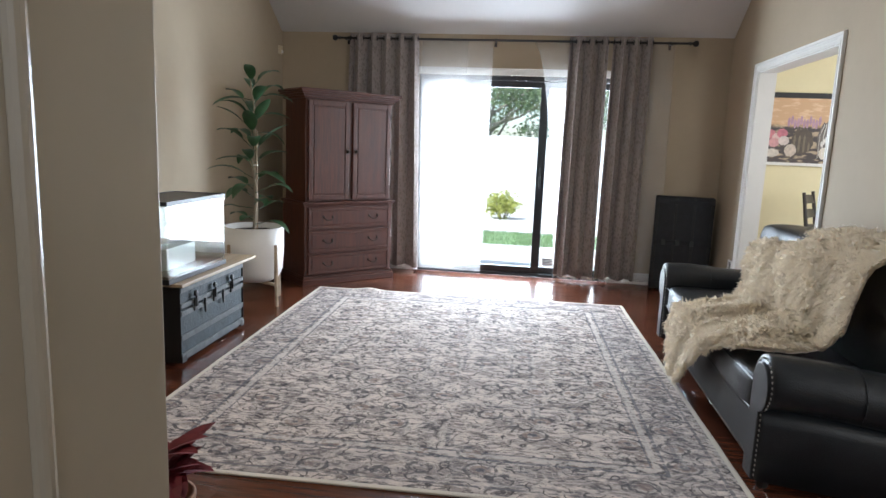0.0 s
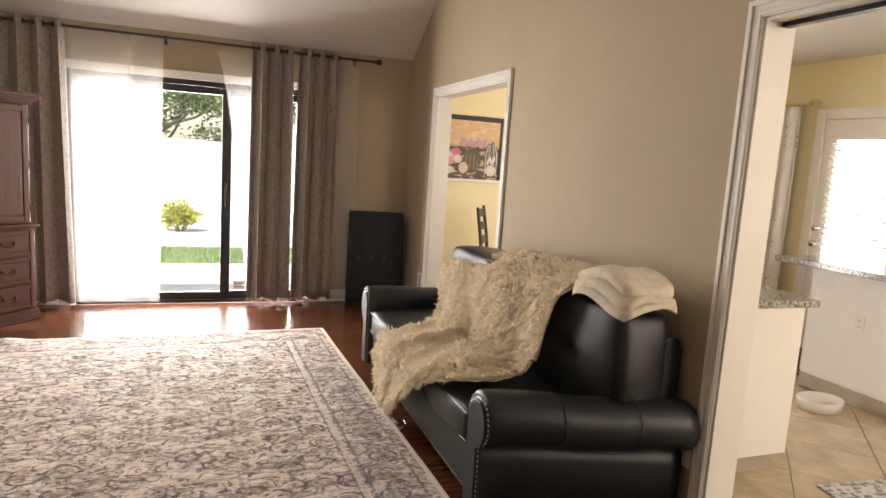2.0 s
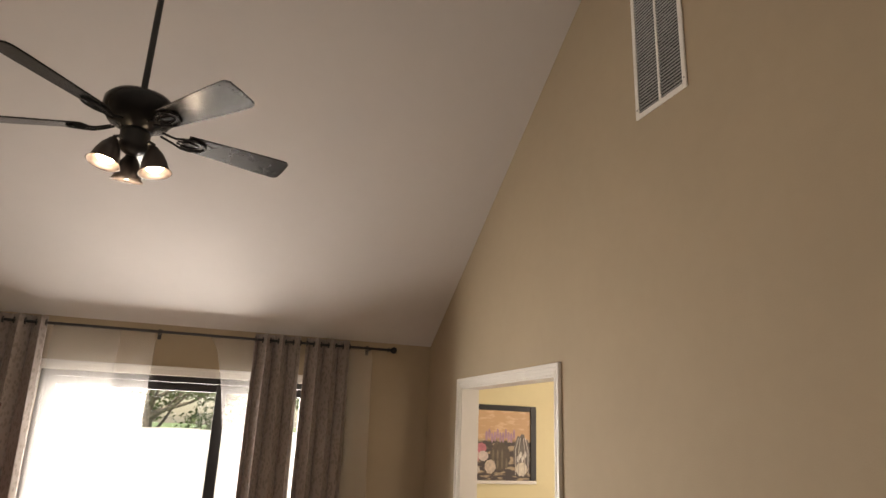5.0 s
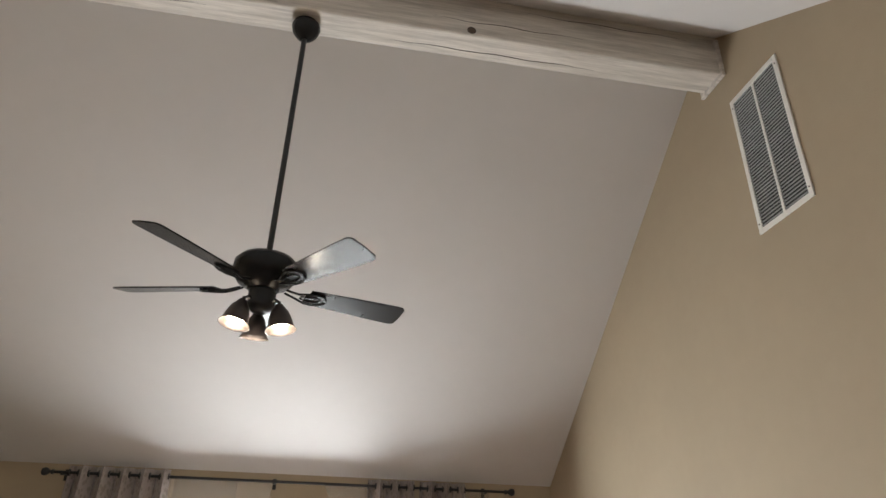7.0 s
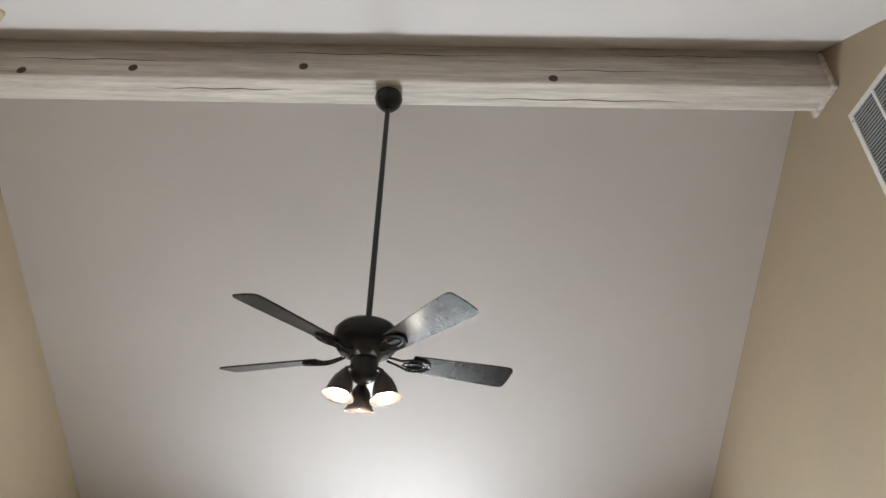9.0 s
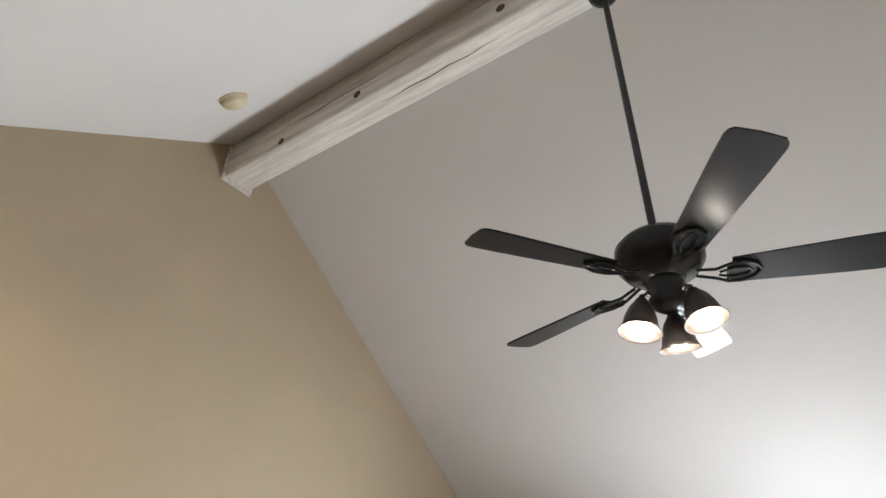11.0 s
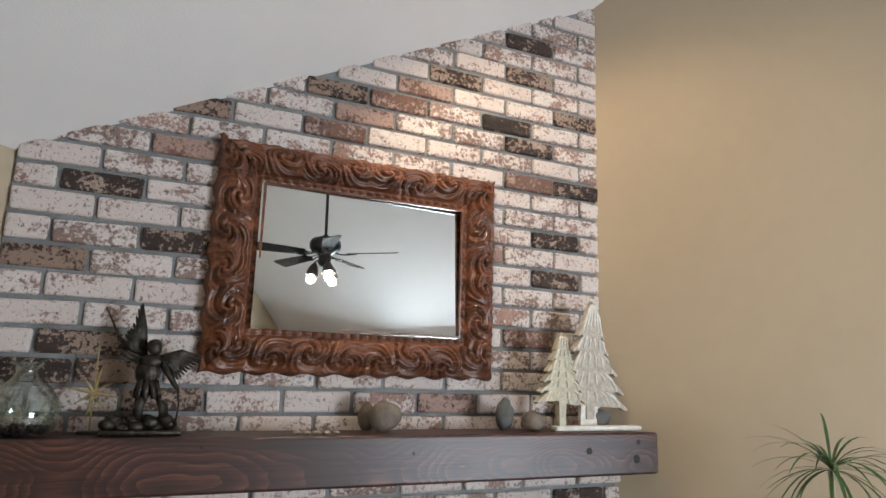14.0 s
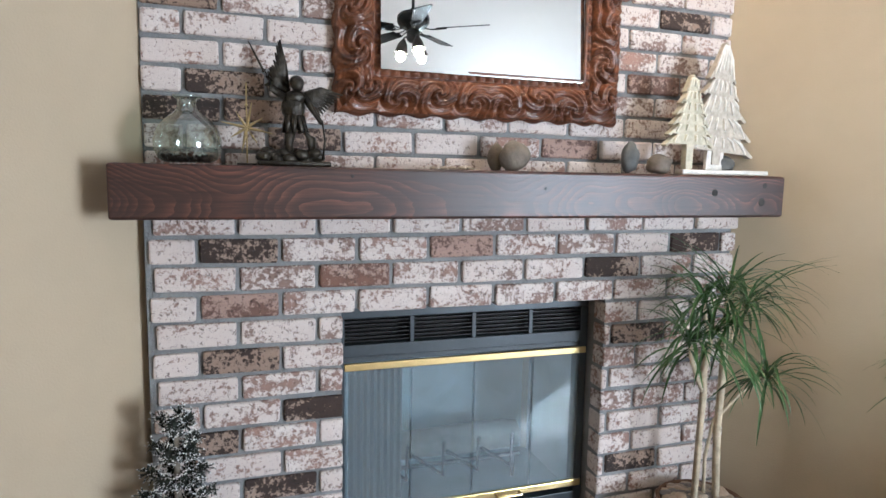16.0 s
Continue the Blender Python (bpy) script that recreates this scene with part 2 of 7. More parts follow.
def brick_mat(name, clay_a, clay_b, wash_a, wash_b, lo, hi, spot):
    """Clay under a worn wash: the higher lo and hi, the less wash is left."""
    k = Nodes(name, 0.92)
    o = k.node("TexCoord").outputs["Object"]
    rnd = k.node("ObjectInfo").outputs["Random"]
    off = k.node("CombineXYZ", X=k.math("MULTIPLY", rnd, 53.0), Y=k.math("MULTIPLY", rnd, 17.0), Z=k.math("MULTIPLY", rnd, 71.0)).outputs[0]
    va = k.nt.nodes.new("ShaderNodeVectorMath")
    k.put(va, "i0", o)
    k.put(va, "i1", off)
    ov = va.outputs[0]
    r2 = k.math("FRACT", k.math("MULTIPLY", rnd, 17.31))
    r3 = k.math("FRACT", k.math("MULTIPLY", rnd, 5.77))
    big = k.noise(k.scaled(ov, (0.6, 1.0, 1.0)), 16, 4, 0.6)
    fine = k.noise(ov, 70, 5, 0.68)
    clay = k.mix(k.step(big, 0.35, 0.65), k.mix(r3, clay_a, clay_b), clay_b)
    wash = k.mix(k.step(fine, 0.35, 0.65), k.mix(r2, wash_a, wash_b), wash_b)
    cover = k.math("ADD", k.math("MULTIPLY_ADD", fine, 0.70, k.math("MULTIPLY", big, 0.55)), k.math("MULTIPLY", r2, 0.12))
    col = k.mix(k.step(cover, lo, hi), clay, wash)
    pit = k.step(k.noise(k.scaled(ov, (1.0, 1.0, 0.7)), 95, 4, 0.7), 0.585, 0.65)
    col = k.mix(k.math("MULTIPLY", pit, 0.72), col, spot)
    k.bump(k.math("SUBTRACT", k.math("ADD", fine, k.math("MULTIPLY", big, 1.2)), k.math("MULTIPLY", pit, 0.5)), 0.75, 0.006)
    return k.done(col)


BRICK = brick_mat("used_brick", (0.33, 0.20, 0.16), (0.20, 0.14, 0.12), (0.73, 0.69, 0.66), (0.56, 0.485, 0.445), 0.60, 0.69, (0.085, 0.055, 0.046))
BRICK_RED = brick_mat("red_brick", (0.20, 0.105, 0.075), (0.11, 0.066, 0.054), (0.52, 0.43, 0.38), (0.33, 0.22, 0.18), 0.65, 0.73, (0.045, 0.032, 0.028))
BRICK_DARK = brick_mat("burnt_brick", (0.018, 0.014, 0.012), (0.050, 0.031, 0.024), (0.55, 0.47, 0.41), (0.26, 0.18, 0.135), 0.69, 0.745, (0.012, 0.010, 0.009))

# distressed oriental rug
k = Nodes("distressed_rug", 0.95)
o = k.node("TexCoord").outputs["Object"]
sep = k.node("SeparateXYZ", Vector=o)
X, Y = sep.outputs[0], sep.outputs[1]
wob = k.noise(o, 9, 2)
ax = k.math("ABSOLUTE", X)
ay = k.math("ABSOLUTE", Y)
ex = k.math("SUBTRACT", 1.357, ax)
ey = k.math("SUBTRACT", 1.64, ay)
ed = k.math("MINIMUM", ex, ey)


def band(v, at, half):
    return k.math("LESS_THAN", k.math("ABSOLUTE", k.math("SUBTRACT", v, at)), half)


nb = k.noise(k.scaled(o, (1.0, 2.9, 1.0)), 7, 7, 0.72)
nc = k.noise(k.scaled(o, (1.2, 2.2, 1.0)), 22, 4, 0.65)
wear = k.step(k.math("ADD", k.math("MULTIPLY", nb, 0.75), k.math("MULTIPLY", nc, 0.45)), 0.50, 0.66)
base = k.mix(k.step(nb, 0.38, 0.66), (0.72, 0.62, 0.545), (0.43, 0.355, 0.32))
tone = k.noise(o, 2.2, 2)
grey = k.mix(tone, (0.055, 0.050, 0.058), (0.17, 0.115, 0.09))
blot = k.step(k.noise(k.scaled(o, (1.0, 2.0, 1.0)), 4.6, 7, 0.78), 0.50, 0.545)
col = k.mix(k.math("MULTIPLY", blot, 0.55), base, grey)
vor = k.node("TexVoronoi", Vector=o, Scale=5.5)
vd = k.math("ADD", vor.outputs["Distance"], k.math("MULTIPLY", nc, 0.5))
motif = k.step(k.math("SINE", k.math("MULTIPLY", vd, 21.0)), 0.45, 0.7)
col = k.mix(k.math("MULTIPLY", motif, k.math("MULTIPLY", wear, 0.88)), col, grey)
scr = k.step(k.noise(k.scaled(o, (0.8, 2.8, 1.0)), 15, 6, 0.75), 0.56, 0.59)
col = k.mix(k.math("MULTIPLY", scr, 0.75), col, (0.045, 0.043, 0.055))
lite = k.step(k.noise(k.scaled(o, (0.9, 2.4, 1.0)), 10, 6, 0.75), 0.555, 0.595)
col = k.mix(k.math("MULTIPLY", lite, 0.75), col, (0.72, 0.62, 0.54))
# woven scroll work: thin dark and pale contours, with small rosettes in the field
scrl = k.math("ABSOLUTE", k.math("SUBTRACT", k.math("FRACT", k.math("MULTIPLY", k.noise(k.scaled(o, (1.0, 1.25, 1.0)), 5.2, 1.5), 9.0)), 0.5))
fade = k.step(k.noise(o, 26, 4, 0.7), 0.42, 0.52)
col = k.mix(k.math("MULTIPLY", k.math("LESS_THAN", scrl, 0.085), k.math("MULTIPLY", fade, 0.92)), col, (0.058, 0.047, 0.046))
col = k.mix(k.math("MULTIPLY", k.math("GREATER_THAN", scrl, 0.44), k.math("MULTIPLY", fade, 0.60)), col, (0.72, 0.63, 0.54))
ros = k.node("TexVoronoi", Vector=k.scaled(o, (1.0, 1.2, 1.0)), Scale=4.4, Randomness=0.45).outputs["Distance"]
for at, half, c, a in ((0.30, 0.035, (0.055, 0.047, 0.050), 0.85), (0.16, 0.05, (0.26, 0.175, 0.14), 0.7), (0.05, 0.05, (0.07, 0.066, 0.08), 0.8)):
    col = k.mix(k.math("MULTIPLY", band(ros, at, half), k.math("MULTIPLY", fade, a)), col, c)
# worn geometric figures: stepped squares about the middle and its neighbours
mx = k.math("ABSOLUTE", k.math("SUBTRACT", k.math("MODULO", k.math("ADD", ax, 0.0), 0.62), 0.31))
my = k.math("ABSOLUTE", k.math("SUBTRACT", k.math("MODULO", k.math("ADD", ay, 0.2), 0.80), 0.40))
cheb = k.math("MAXIMUM", mx, k.math("MULTIPLY", my, 0.85))
gate = k.step(k.noise(o, 3.1, 3), 0.50, 0.58)
for at, half, c in ((0.20, 0.009, (0.08, 0.08, 0.10)), (0.222, 0.008, (0.62, 0.56, 0.5)), (0.09, 0.008, (0.09, 0.09, 0.11))):
    col = k.mix(k.math("MULTIPLY", band(cheb, at, half), k.math("MULTIPLY", gate, 0.34)), col, c)
inb = k.math("MULTIPLY", k.math("GREATER_THAN", ed, 0.09), k.math("LESS_THAN", ed, 0.30))
col = k.mix(k.math("MULTIPLY", inb, k.math("MULTIPLY", wear, 0.30)), col, (0.17, 0.165, 0.185))
for at, half, c in ((0.075, 0.008, (0.13, 0.12, 0.13)), (0.30, 0.009, (0.10, 0.10, 0.12)), (0.335, 0.014, (0.58, 0.52, 0.47)), (0.36, 0.005, (0.11, 0.11, 0.13))):
    col = k.mix(k.math("MULTIPLY", band(ed, at, half), k.math("MULTIPLY", k.step(nc, 0.36, 0.52), 0.8)), col, c)
col = k.mix(k.math("LESS_THAN", ed, 0.022), col, (0.66, 0.60, 0.50))
pile = k.noise(k.scaled(o, (1, 1.6, 1)), 160, 3)
k.bump(pile, 0.5, 0.004)
RUG = k.done(col)

# curtain cloth with a faint damask
k = Nodes("grey_brown_damask", 0.85)
o = k.node("TexCoord").outputs["Object"]
v = k.node("TexVoronoi", Vector=k.scaled(o, (1.0, 1.0, 0.6)), Scale=44.0)
d = k.math("ADD", v.outputs["Distance"], k.math("MULTIPLY", k.noise(o, 22, 3), 0.5))
col = k.mix(k.step(d, 0.55, 0.75), (0.225, 0.188, 0.168), (0.30, 0.258, 0.235))
k.bump(k.noise(k.scaled(o, (1, 1, 0.3)), 300, 2), 0.2, 0.002)
k.put(k.bs, "Sheen Weight", 0.2)
DAMASK = k.done(col)


def glass_mat(name, color=(1, 1, 1), rough=0.0, gloss=0.05, power=4.0):
    m = bpy.data.materials.new(name)
    m.use_nodes = True
    nt = m.node_tree
    nt.nodes.remove(nt.nodes["Principled BSDF"])
    t = nt.nodes.new("ShaderNodeBsdfTransparent")
    t.inputs[0].default_value = (*color, 1)
    g = nt.nodes.new("ShaderNodeBsdfGlossy")
    g.inputs["Roughness"].default_value = rough
    lw = nt.nodes.new("ShaderNodeLayerWeight")
    lw.inputs[0].default_value = 0.5
    pw, ad = nt.nodes.new("ShaderNodeMath"), nt.nodes.new("ShaderNodeMath")
    pw.operation, ad.operation = "POWER", "MULTIPLY_ADD"
    pw.inputs[1].default_value = power
    ad.inputs[1].default_value, ad.inputs[2].default_value = 0.6, gloss
    mx = nt.nodes.new("ShaderNodeMixShader")
    for a, b in ((lw.outputs["Facing"], pw.inputs[0]), (pw.outputs[0], ad.inputs[0]), (ad.outputs[0], mx.inputs[0]), (t.outputs[0], mx.inputs[1]), (g.outputs[0], mx.inputs[2]), (mx.outputs[0], nt.nodes["Material Output"].inputs[0])):
        nt.links.new(a, b)
    return m


GLASS = glass_mat("clear_glass", (0.93, 0.95, 0.94))
FIRE_GLASS = glass_mat("smoked_glass", (0.80, 0.87, 0.90), 0.06, 0.06, 5.0)
_n = FIRE_GLASS.node_tree.nodes
# blue-grey diffuse layer stands in for the pale room reflection on the doors
_haze = _n.new("ShaderNodeBsdfDiffuse")
_haze.inputs[0].default_value = (0.56, 0.64, 0.68, 1)
_mx = _n.new("ShaderNodeMixShader")
_mx.inputs[0].default_value = 0.12
_out = _n["Material Output"].inputs[0]
FIRE_GLASS.node_tree.links.new(_out.links[0].from_socket, _mx.inputs[1])
FIRE_GLASS.node_tree.links.new(_haze.outputs[0], _mx.inputs[2])
FIRE_GLASS.node_tree.links.new(_mx.outputs[0], _out)



def sheer_mat():
    m = bpy.data.materials.new("white_voile")
    m.use_nodes = True
    nt = m.node_tree
    nt.nodes.remove(nt.nodes["Principled BSDF"])
    t = nt.nodes.new("ShaderNodeBsdfTransparent")
    d = nt.nodes.new("ShaderNodeBsdfDiffuse")
    d.inputs[0].default_value = (0.85, 0.84, 0.82, 1)
    tl = nt.nodes.new("ShaderNodeBsdfTranslucent")
    tl.inputs[0].default_value = (0.85, 0.84, 0.82, 1)
    m1, m2 = nt.nodes.new("ShaderNodeMixShader"), nt.nodes.new("ShaderNodeMixShader")
    m1.inputs[0].default_value, m2.inputs[0].default_value = 0.35, 0.27
    L = nt.links.new
    L(d.outputs[0], m1.inputs[1]), L(tl.outputs[0], m1.inputs[2]), L(t.outputs[0], m2.inputs[1]), L(m1.outputs[0], m2.inputs[2])
    L(m2.outputs[0], nt.nodes["Material Output"].inputs[0])
    return m


SHEER = sheer_mat()
MIRROR = bpy.data.materials.new("mirror_silver")
MIRROR.use_nodes = True
_b = MIRROR.node_tree.nodes["Principled BSDF"]
_b.inputs["Base Color"].default_value, _b.inputs["Metallic"].default_value, _b.inputs["Roughness"].default_value = (0.86, 0.9, 0.88, 1), 1.0, 0.01


def glow(name, color, strength):
    m = bpy.data.materials.new(name)
    m.use_nodes = True
    b = m.node_tree.nodes["Principled BSDF"]
    b.inputs["Emission Color"].default_value, b.inputs["Emission Strength"].default_value = (*color, 1), strength
    return m


BULB = glow("lit_bulb", (1.0, 0.86, 0.66), 30)
SPOTBULB = glow("lit_reflector", (1.0, 0.84, 0.62), 14)

# ---- building helpers ----


def part(name, bm, material, parent=None, label=""):
    """Links a bmesh as one mesh object, under a thing or part if given."""
    me = bpy.data.meshes.new(name)
    bm.to_mesh(me)
    bm.free()
    me.materials.append(material)
    ob = new(name, me)
    ob.parent = parent
    return tagged(ob, label)


def thing(name, m, label, category, group="", kind=""):
    ob = new(name)
    ob.matrix_world = m
    return tagged(ob, label, category, group, kind)


def add_box(bm, a, b, bevel=0.0, seg=2, m=None):
    """A box between two corners, its edges rounded, into bm."""
    t = bmesh.new()
    bmesh.ops.create_cube(t, size=1)
    c = [(p + q) / 2 for p, q in zip(a, b)]
    s = [abs(q - p) for p, q in zip(a, b)]
    bmesh.ops.transform(t, matrix=Matrix.Translation(c) @ Matrix.Diagonal((*s, 1)), verts=t.verts)
    if bevel:
        bmesh.ops.bevel(t, geom=t.edges[:], offset=min(bevel, min(s) * 0.45), segments=seg, affect="EDGES", profile=0.5)
    if m is not None:
        bmesh.ops.transform(t, matrix=m, verts=t.verts)
    me = bpy.data.meshes.new("t")
    t.to_mesh(me)
    t.free()
    bm.from_mesh(me)
    bpy.data.meshes.remove(me)
    return bm


def box(a, b, bevel=0.0, seg=2, m=None):
    return add_box(bmesh.new(), a, b, bevel, seg, m)


def smooth(ob):
    for p in ob.data.polygons:
        p.use_smooth = True
    return ob


def lathe(profile, n=28, bm=None, m=None):
    """A body of revolution about z from (radius, z) pairs."""
    bm = bm or bmesh.new()
    rings = []
    for r, z in profile:
        rings.append([bm.verts.new((r * math.cos(2 * math.pi * i / n), r * math.sin(2 * math.pi * i / n), z)) for i in range(n)] if r > 1e-5 else [bm.verts.new((0, 0, z))])
    made = [v for r in rings for v in r]
    for p, q in zip(rings, rings[1:]):
        for i in range(n):
            a, b, c, d = p[i % len(p)], p[(i + 1) % len(p)], q[(i + 1) % len(q)], q[i % len(q)]
            vs = [v for j, v in enumerate((a, b, c, d)) if v not in (a, b, c, d)[:j]]
            if len(vs) > 2:
                bm.faces.new(vs)
    if m is not None:
        bmesh.ops.transform(bm, matrix=m, verts=made)
    return bm


def tube(points, radius, n=8, bm=None):
    """A round bar through points; radius is a number or one for each point."""
    bm = bm or bmesh.new()
    pts = [Vector(p) for p in points]
    rad = radius if isinstance(radius, (list, tuple)) else [radius] * len(pts)
    rings = []
    ref = Vector((0.31, 0.17, 0.94))
    for i, p in enumerate(pts):
        d = (pts[min(i + 1, len(pts) - 1)] - pts[max(i - 1, 0)]).normalized()
        s = d.cross(ref if abs(d.dot(ref)) < 0.95 else Vector((1, 0, 0))).normalized()
        u = s.cross(d)
        rings.append([bm.verts.new(p + rad[i] * (math.cos(2 * math.pi * j / n) * s + math.sin(2 * math.pi * j / n) * u)) for j in range(n)])
    for a, b in zip(rings, rings[1:]):
        for j in range(n):
            bm.faces.new((a[j], a[(j + 1) % n], b[(j + 1) % n], b[j]))
    bm.faces.new(rings[0][::-1])
    bm.faces.new(rings[-1])
    return bm


def prism(poly, z0, z1, bm=None):
    """An upright prism on a plan polygon (counter-clockwise)."""
    bm = bm or bmesh.new()
    lo = [bm.verts.new((x, y, z0)) for x, y in poly]
    hi = [bm.verts.new((x, y, z1)) for x, y in poly]
    bm.faces.new(lo[::-1])
    bm.faces.new(hi)
    for i in range(len(poly)):
        j = (i + 1) % len(poly)
        bm.faces.new((lo[i], lo[j], hi[j], hi[i]))
    return bm


def extrude_profile(poly, axis, a, b, bm=None):
    """A closed profile swept straight along an axis. The profile is given in the other two axes, in order."""
    bm = bm or bmesh.new()

    def at(p, s):
        q = list(p)
        q.insert(axis, s)
        return q

    lo = [bm.verts.new(at(p, a)) for p in poly]
    hi = [bm.verts.new(at(p, b)) for p in poly]
    bm.faces.new(lo)
    bm.faces.new(hi[::-1])
    for i in range(len(poly)):
        j = (i + 1) % len(poly)
        bm.faces.new((lo[j], lo[i], hi[i], hi[j]))
    bmesh.ops.recalc_face_normals(bm, faces=bm.faces[:])
    return bm


def sheet(nu, nv, fn, bm=None, thick=0.0):
    """A surface from fn(u, v), u and v from 0 to 1; given a thickness along its normals it is closed."""
    bm = bm or bmesh.new()
    g = [[bm.verts.new(fn(i / nu, j / nv)) for j in range(nv + 1)] for i in range(nu + 1)]
    for i in range(nu):
        for j in range(nv):
            bm.faces.new((g[i][j], g[i + 1][j], g[i + 1][j + 1], g[i][j + 1]))
    if thick:
        bmesh.ops.recalc_face_normals(bm, faces=bm.faces[:])
        bmesh.ops.solidify(bm, geom=bm.faces[:], thickness=thick)
    return bm


def structure(name, bm, material, label=""):
    return tagged(part(name, bm, material), label, kind="structure")


# ---- the room: walls, floor, vaulted ceiling ----
XL, XR, YB, YF, ZE, SLOPE, ZN = -2.226, 2.287, -0.18, 6.136, 2.445, 0.69, 2.39
YRIDGE = (ZE + SLOPE * YF - ZN) / (2 * SLOPE)
ZRIDGE = ZN + SLOPE * YRIDGE
TH = 0.14


def gable(x0, x1, cuts):
    """A gable wall between two x with openings (y0, y1, top)."""
    bm = bmesh.new()

    def top(y):
        return min(ZN + SLOPE * y, ZE + SLOPE * (YF - y)) + 0.02

    def piece(y0, y1, z0):
        ys = [y0] + ([YRIDGE] if y0 < YRIDGE < y1 else []) + [y1]
        extrude_profile([(y0, z0), (y1, z0)] + [(y, top(y)) for y in ys[::-1]], 0, x0, x1, bm)

    y = YB
    for y0, y1, h in cuts:
        piece(y, y0, 0)
        piece(y0, y1, h)
        y = y1
    piece(y, YF, 0)
    return bm


DIN = (3.855, 5.315, 2.045)
KIT = (0.45, 1.736, 2.06)
structure("wall_east", gable(XR, XR + TH, [KIT, DIN]), WALL, "tan painted gable wall with two cased openings")
structure("wall_west", gable(XL - 0.14, XL, []), WALL, "plain tan painted gable wall")
SL = (-0.75, 1.28, 2.05)
bm = bmesh.new()
add_box(bm, (XL, YF, 0), (SL[0], YF + 0.14, ZE))
add_box(bm, (SL[1], YF, 0), (XR + TH, YF + 0.14, ZE))
add_box(bm, (SL[0], YF, SL[2]), (SL[1], YF + 0.14, ZE))
structure("wall_north", bm, WALL, "tan painted wall around the sliding door")
bm = bmesh.new()
JX, JX2, JH = 0.105, 1.36, 2.08
add_box(bm, (XL - 0.14, YB - 0.085, 0), (JX - 0.012, YB, 2.34))
add_box(bm, (JX2 + 0.012, YB - 0.085, 0), (XR + TH, YB, 2.34))
add_box(bm, (JX - 0.012, YB - 0.085, JH + 0.012), (JX2 + 0.012, YB, 2.34))
structure("wall_south", bm, WALL, "tan painted wall with the entry opening")
bm = bmesh.new()
add_box(bm, (JX - 0.012, YB - 0.085, 0), (JX, YB, JH + 0.012), 0.003)
add_box(bm, (JX2, YB - 0.085, 0), (JX2 + 0.012, YB, JH + 0.012), 0.003)
add_box(bm, (JX, YB - 0.085, JH), (JX2, YB, JH + 0.012), 0.003)
structure("door_frame_entry", bm, JAMB, "cream painted jamb of the entry opening")
bm = bmesh.new()
for x in (JX - 0.062, JX2 + 0.004):
    add_box(bm, (x, YB - 0.10, 0), (x + 0.058, YB - 0.085, JH + 0.06), 0.006)
    add_box(bm, (x + 0.01, YB - 0.108, 0), (x + 0.03, YB - 0.10, JH + 0.05), 0.004)
add_box(bm, (JX - 0.004, YB - 0.10, JH + 0.004), (JX2 + 0.004, YB - 0.085, JH + 0.06), 0.006)
structure("trim_entry", bm, WHITE, "white moulded casing of the entry opening")
# short return of the wall past the entry, cased on its opening side
bm = box((-0.005, YB + 0.001, 0), (0.093, 0.178, 2.34), 0.003)
structure("wall_return", bm, WALL, "short tan wall return beside the entry opening")
bm = bmesh.new()
add_box(bm, (0.0935, YB + 0.002, 0), (0.101, 0.176, JH + 0.01), 0.003)
tube([(0.101, -0.008, 0.0), (0.101, -0.008, JH)], 0.011, 16, bm)
structure("trim_return", bm, JAMB, "cream moulded casing on the wall return")

# ceiling slopes
for name, ys in (("ceiling_north", (YRIDGE, YF + 0.14)), ("ceiling_south", (YB - 0.1, YRIDGE))):
    def zc(y):
        return min(ZN + SLOPE * y, ZE + SLOPE * (YF - y))
    structure(name, extrude_profile([(ys[0], zc(ys[0])), (ys[1], zc(ys[1])), (ys[1], zc(ys[1]) + 0.2), (ys[0], zc(ys[0]) + 0.2)], 0, XL - 0.14, XR + TH), CEIL, "sloping off-white painted ceiling")

# ridge beam with trim collars
ridge = thing("ridge_beam", pose(0, 0, 0), "whitewashed rough-sawn ridge beam under the vaulted ceiling", "beam")
bm = bmesh.new()
add_box(bm, (XL + 0.004, 3.015, 4.212), (XR - 0.004, 3.186, 4.60), 0.012, 2)
part("timber", bm, BEAM, ridge)
for x in (XL + 0.002, XR - 0.022):
    bm = bmesh.new()
    add_box(bm, (x, 2.996, 4.188), (x + 0.02, 3.206, 4.2115), 0.003)
    add_box(bm, (x, 2.996, 4.2115), (x + 0.02, 3.0145, 4.44), 0.003)
    add_box(bm, (x, 3.1865, 4.2115), (x + 0.02, 3.206, 4.43), 0.003)
    part("end_trim", bm, BEAM, ridge, "thin pale trim where the beam meets the wall")
for x, L, z, face in ((-1.9, 0.9, 4.33, 0), (-0.6, 1.3, 4.40, 0), (0.7, 0.8, 4.30, 0), (1.2, 0.9, 4.42, 0), (-1.1, 0.7, 3.09, 1), (0.5, 1.1, 3.13, 1)):
    pts = [(x + L * k_ / 12, 3.0152 if face == 0 else z + 0.004 * math.sin(k_ * 1.7 + x), z + 0.005 * math.sin(k_ * 1.3 + x) if face == 0 else 4.2118) for k_ in range(13)]
    part("drying_split", tube(pts, [0.0004 + 0.0022 * math.sin(math.pi * k_ / 12) for k_ in range(13)], 5), mat("dark_split", (0.10, 0.08, 0.065), 0.9, vary=0.3), ridge, "thin dark drying split")
for i, x in enumerate((-1.75, -1.2, -0.35, 0.9)):
    bm = lathe([(0.0, 0.002), (0.010 + random.random() * 0.010, 0.0015), (0.024, 0.0)], 10, m=pose(x, 3.0145, 4.24 + 0.03 * (i % 3), 90))
    part("knot", bm, mat("dark_knot", (0.10, 0.07, 0.05), 0.8, vary=0.4), ridge, "dark wood knot")

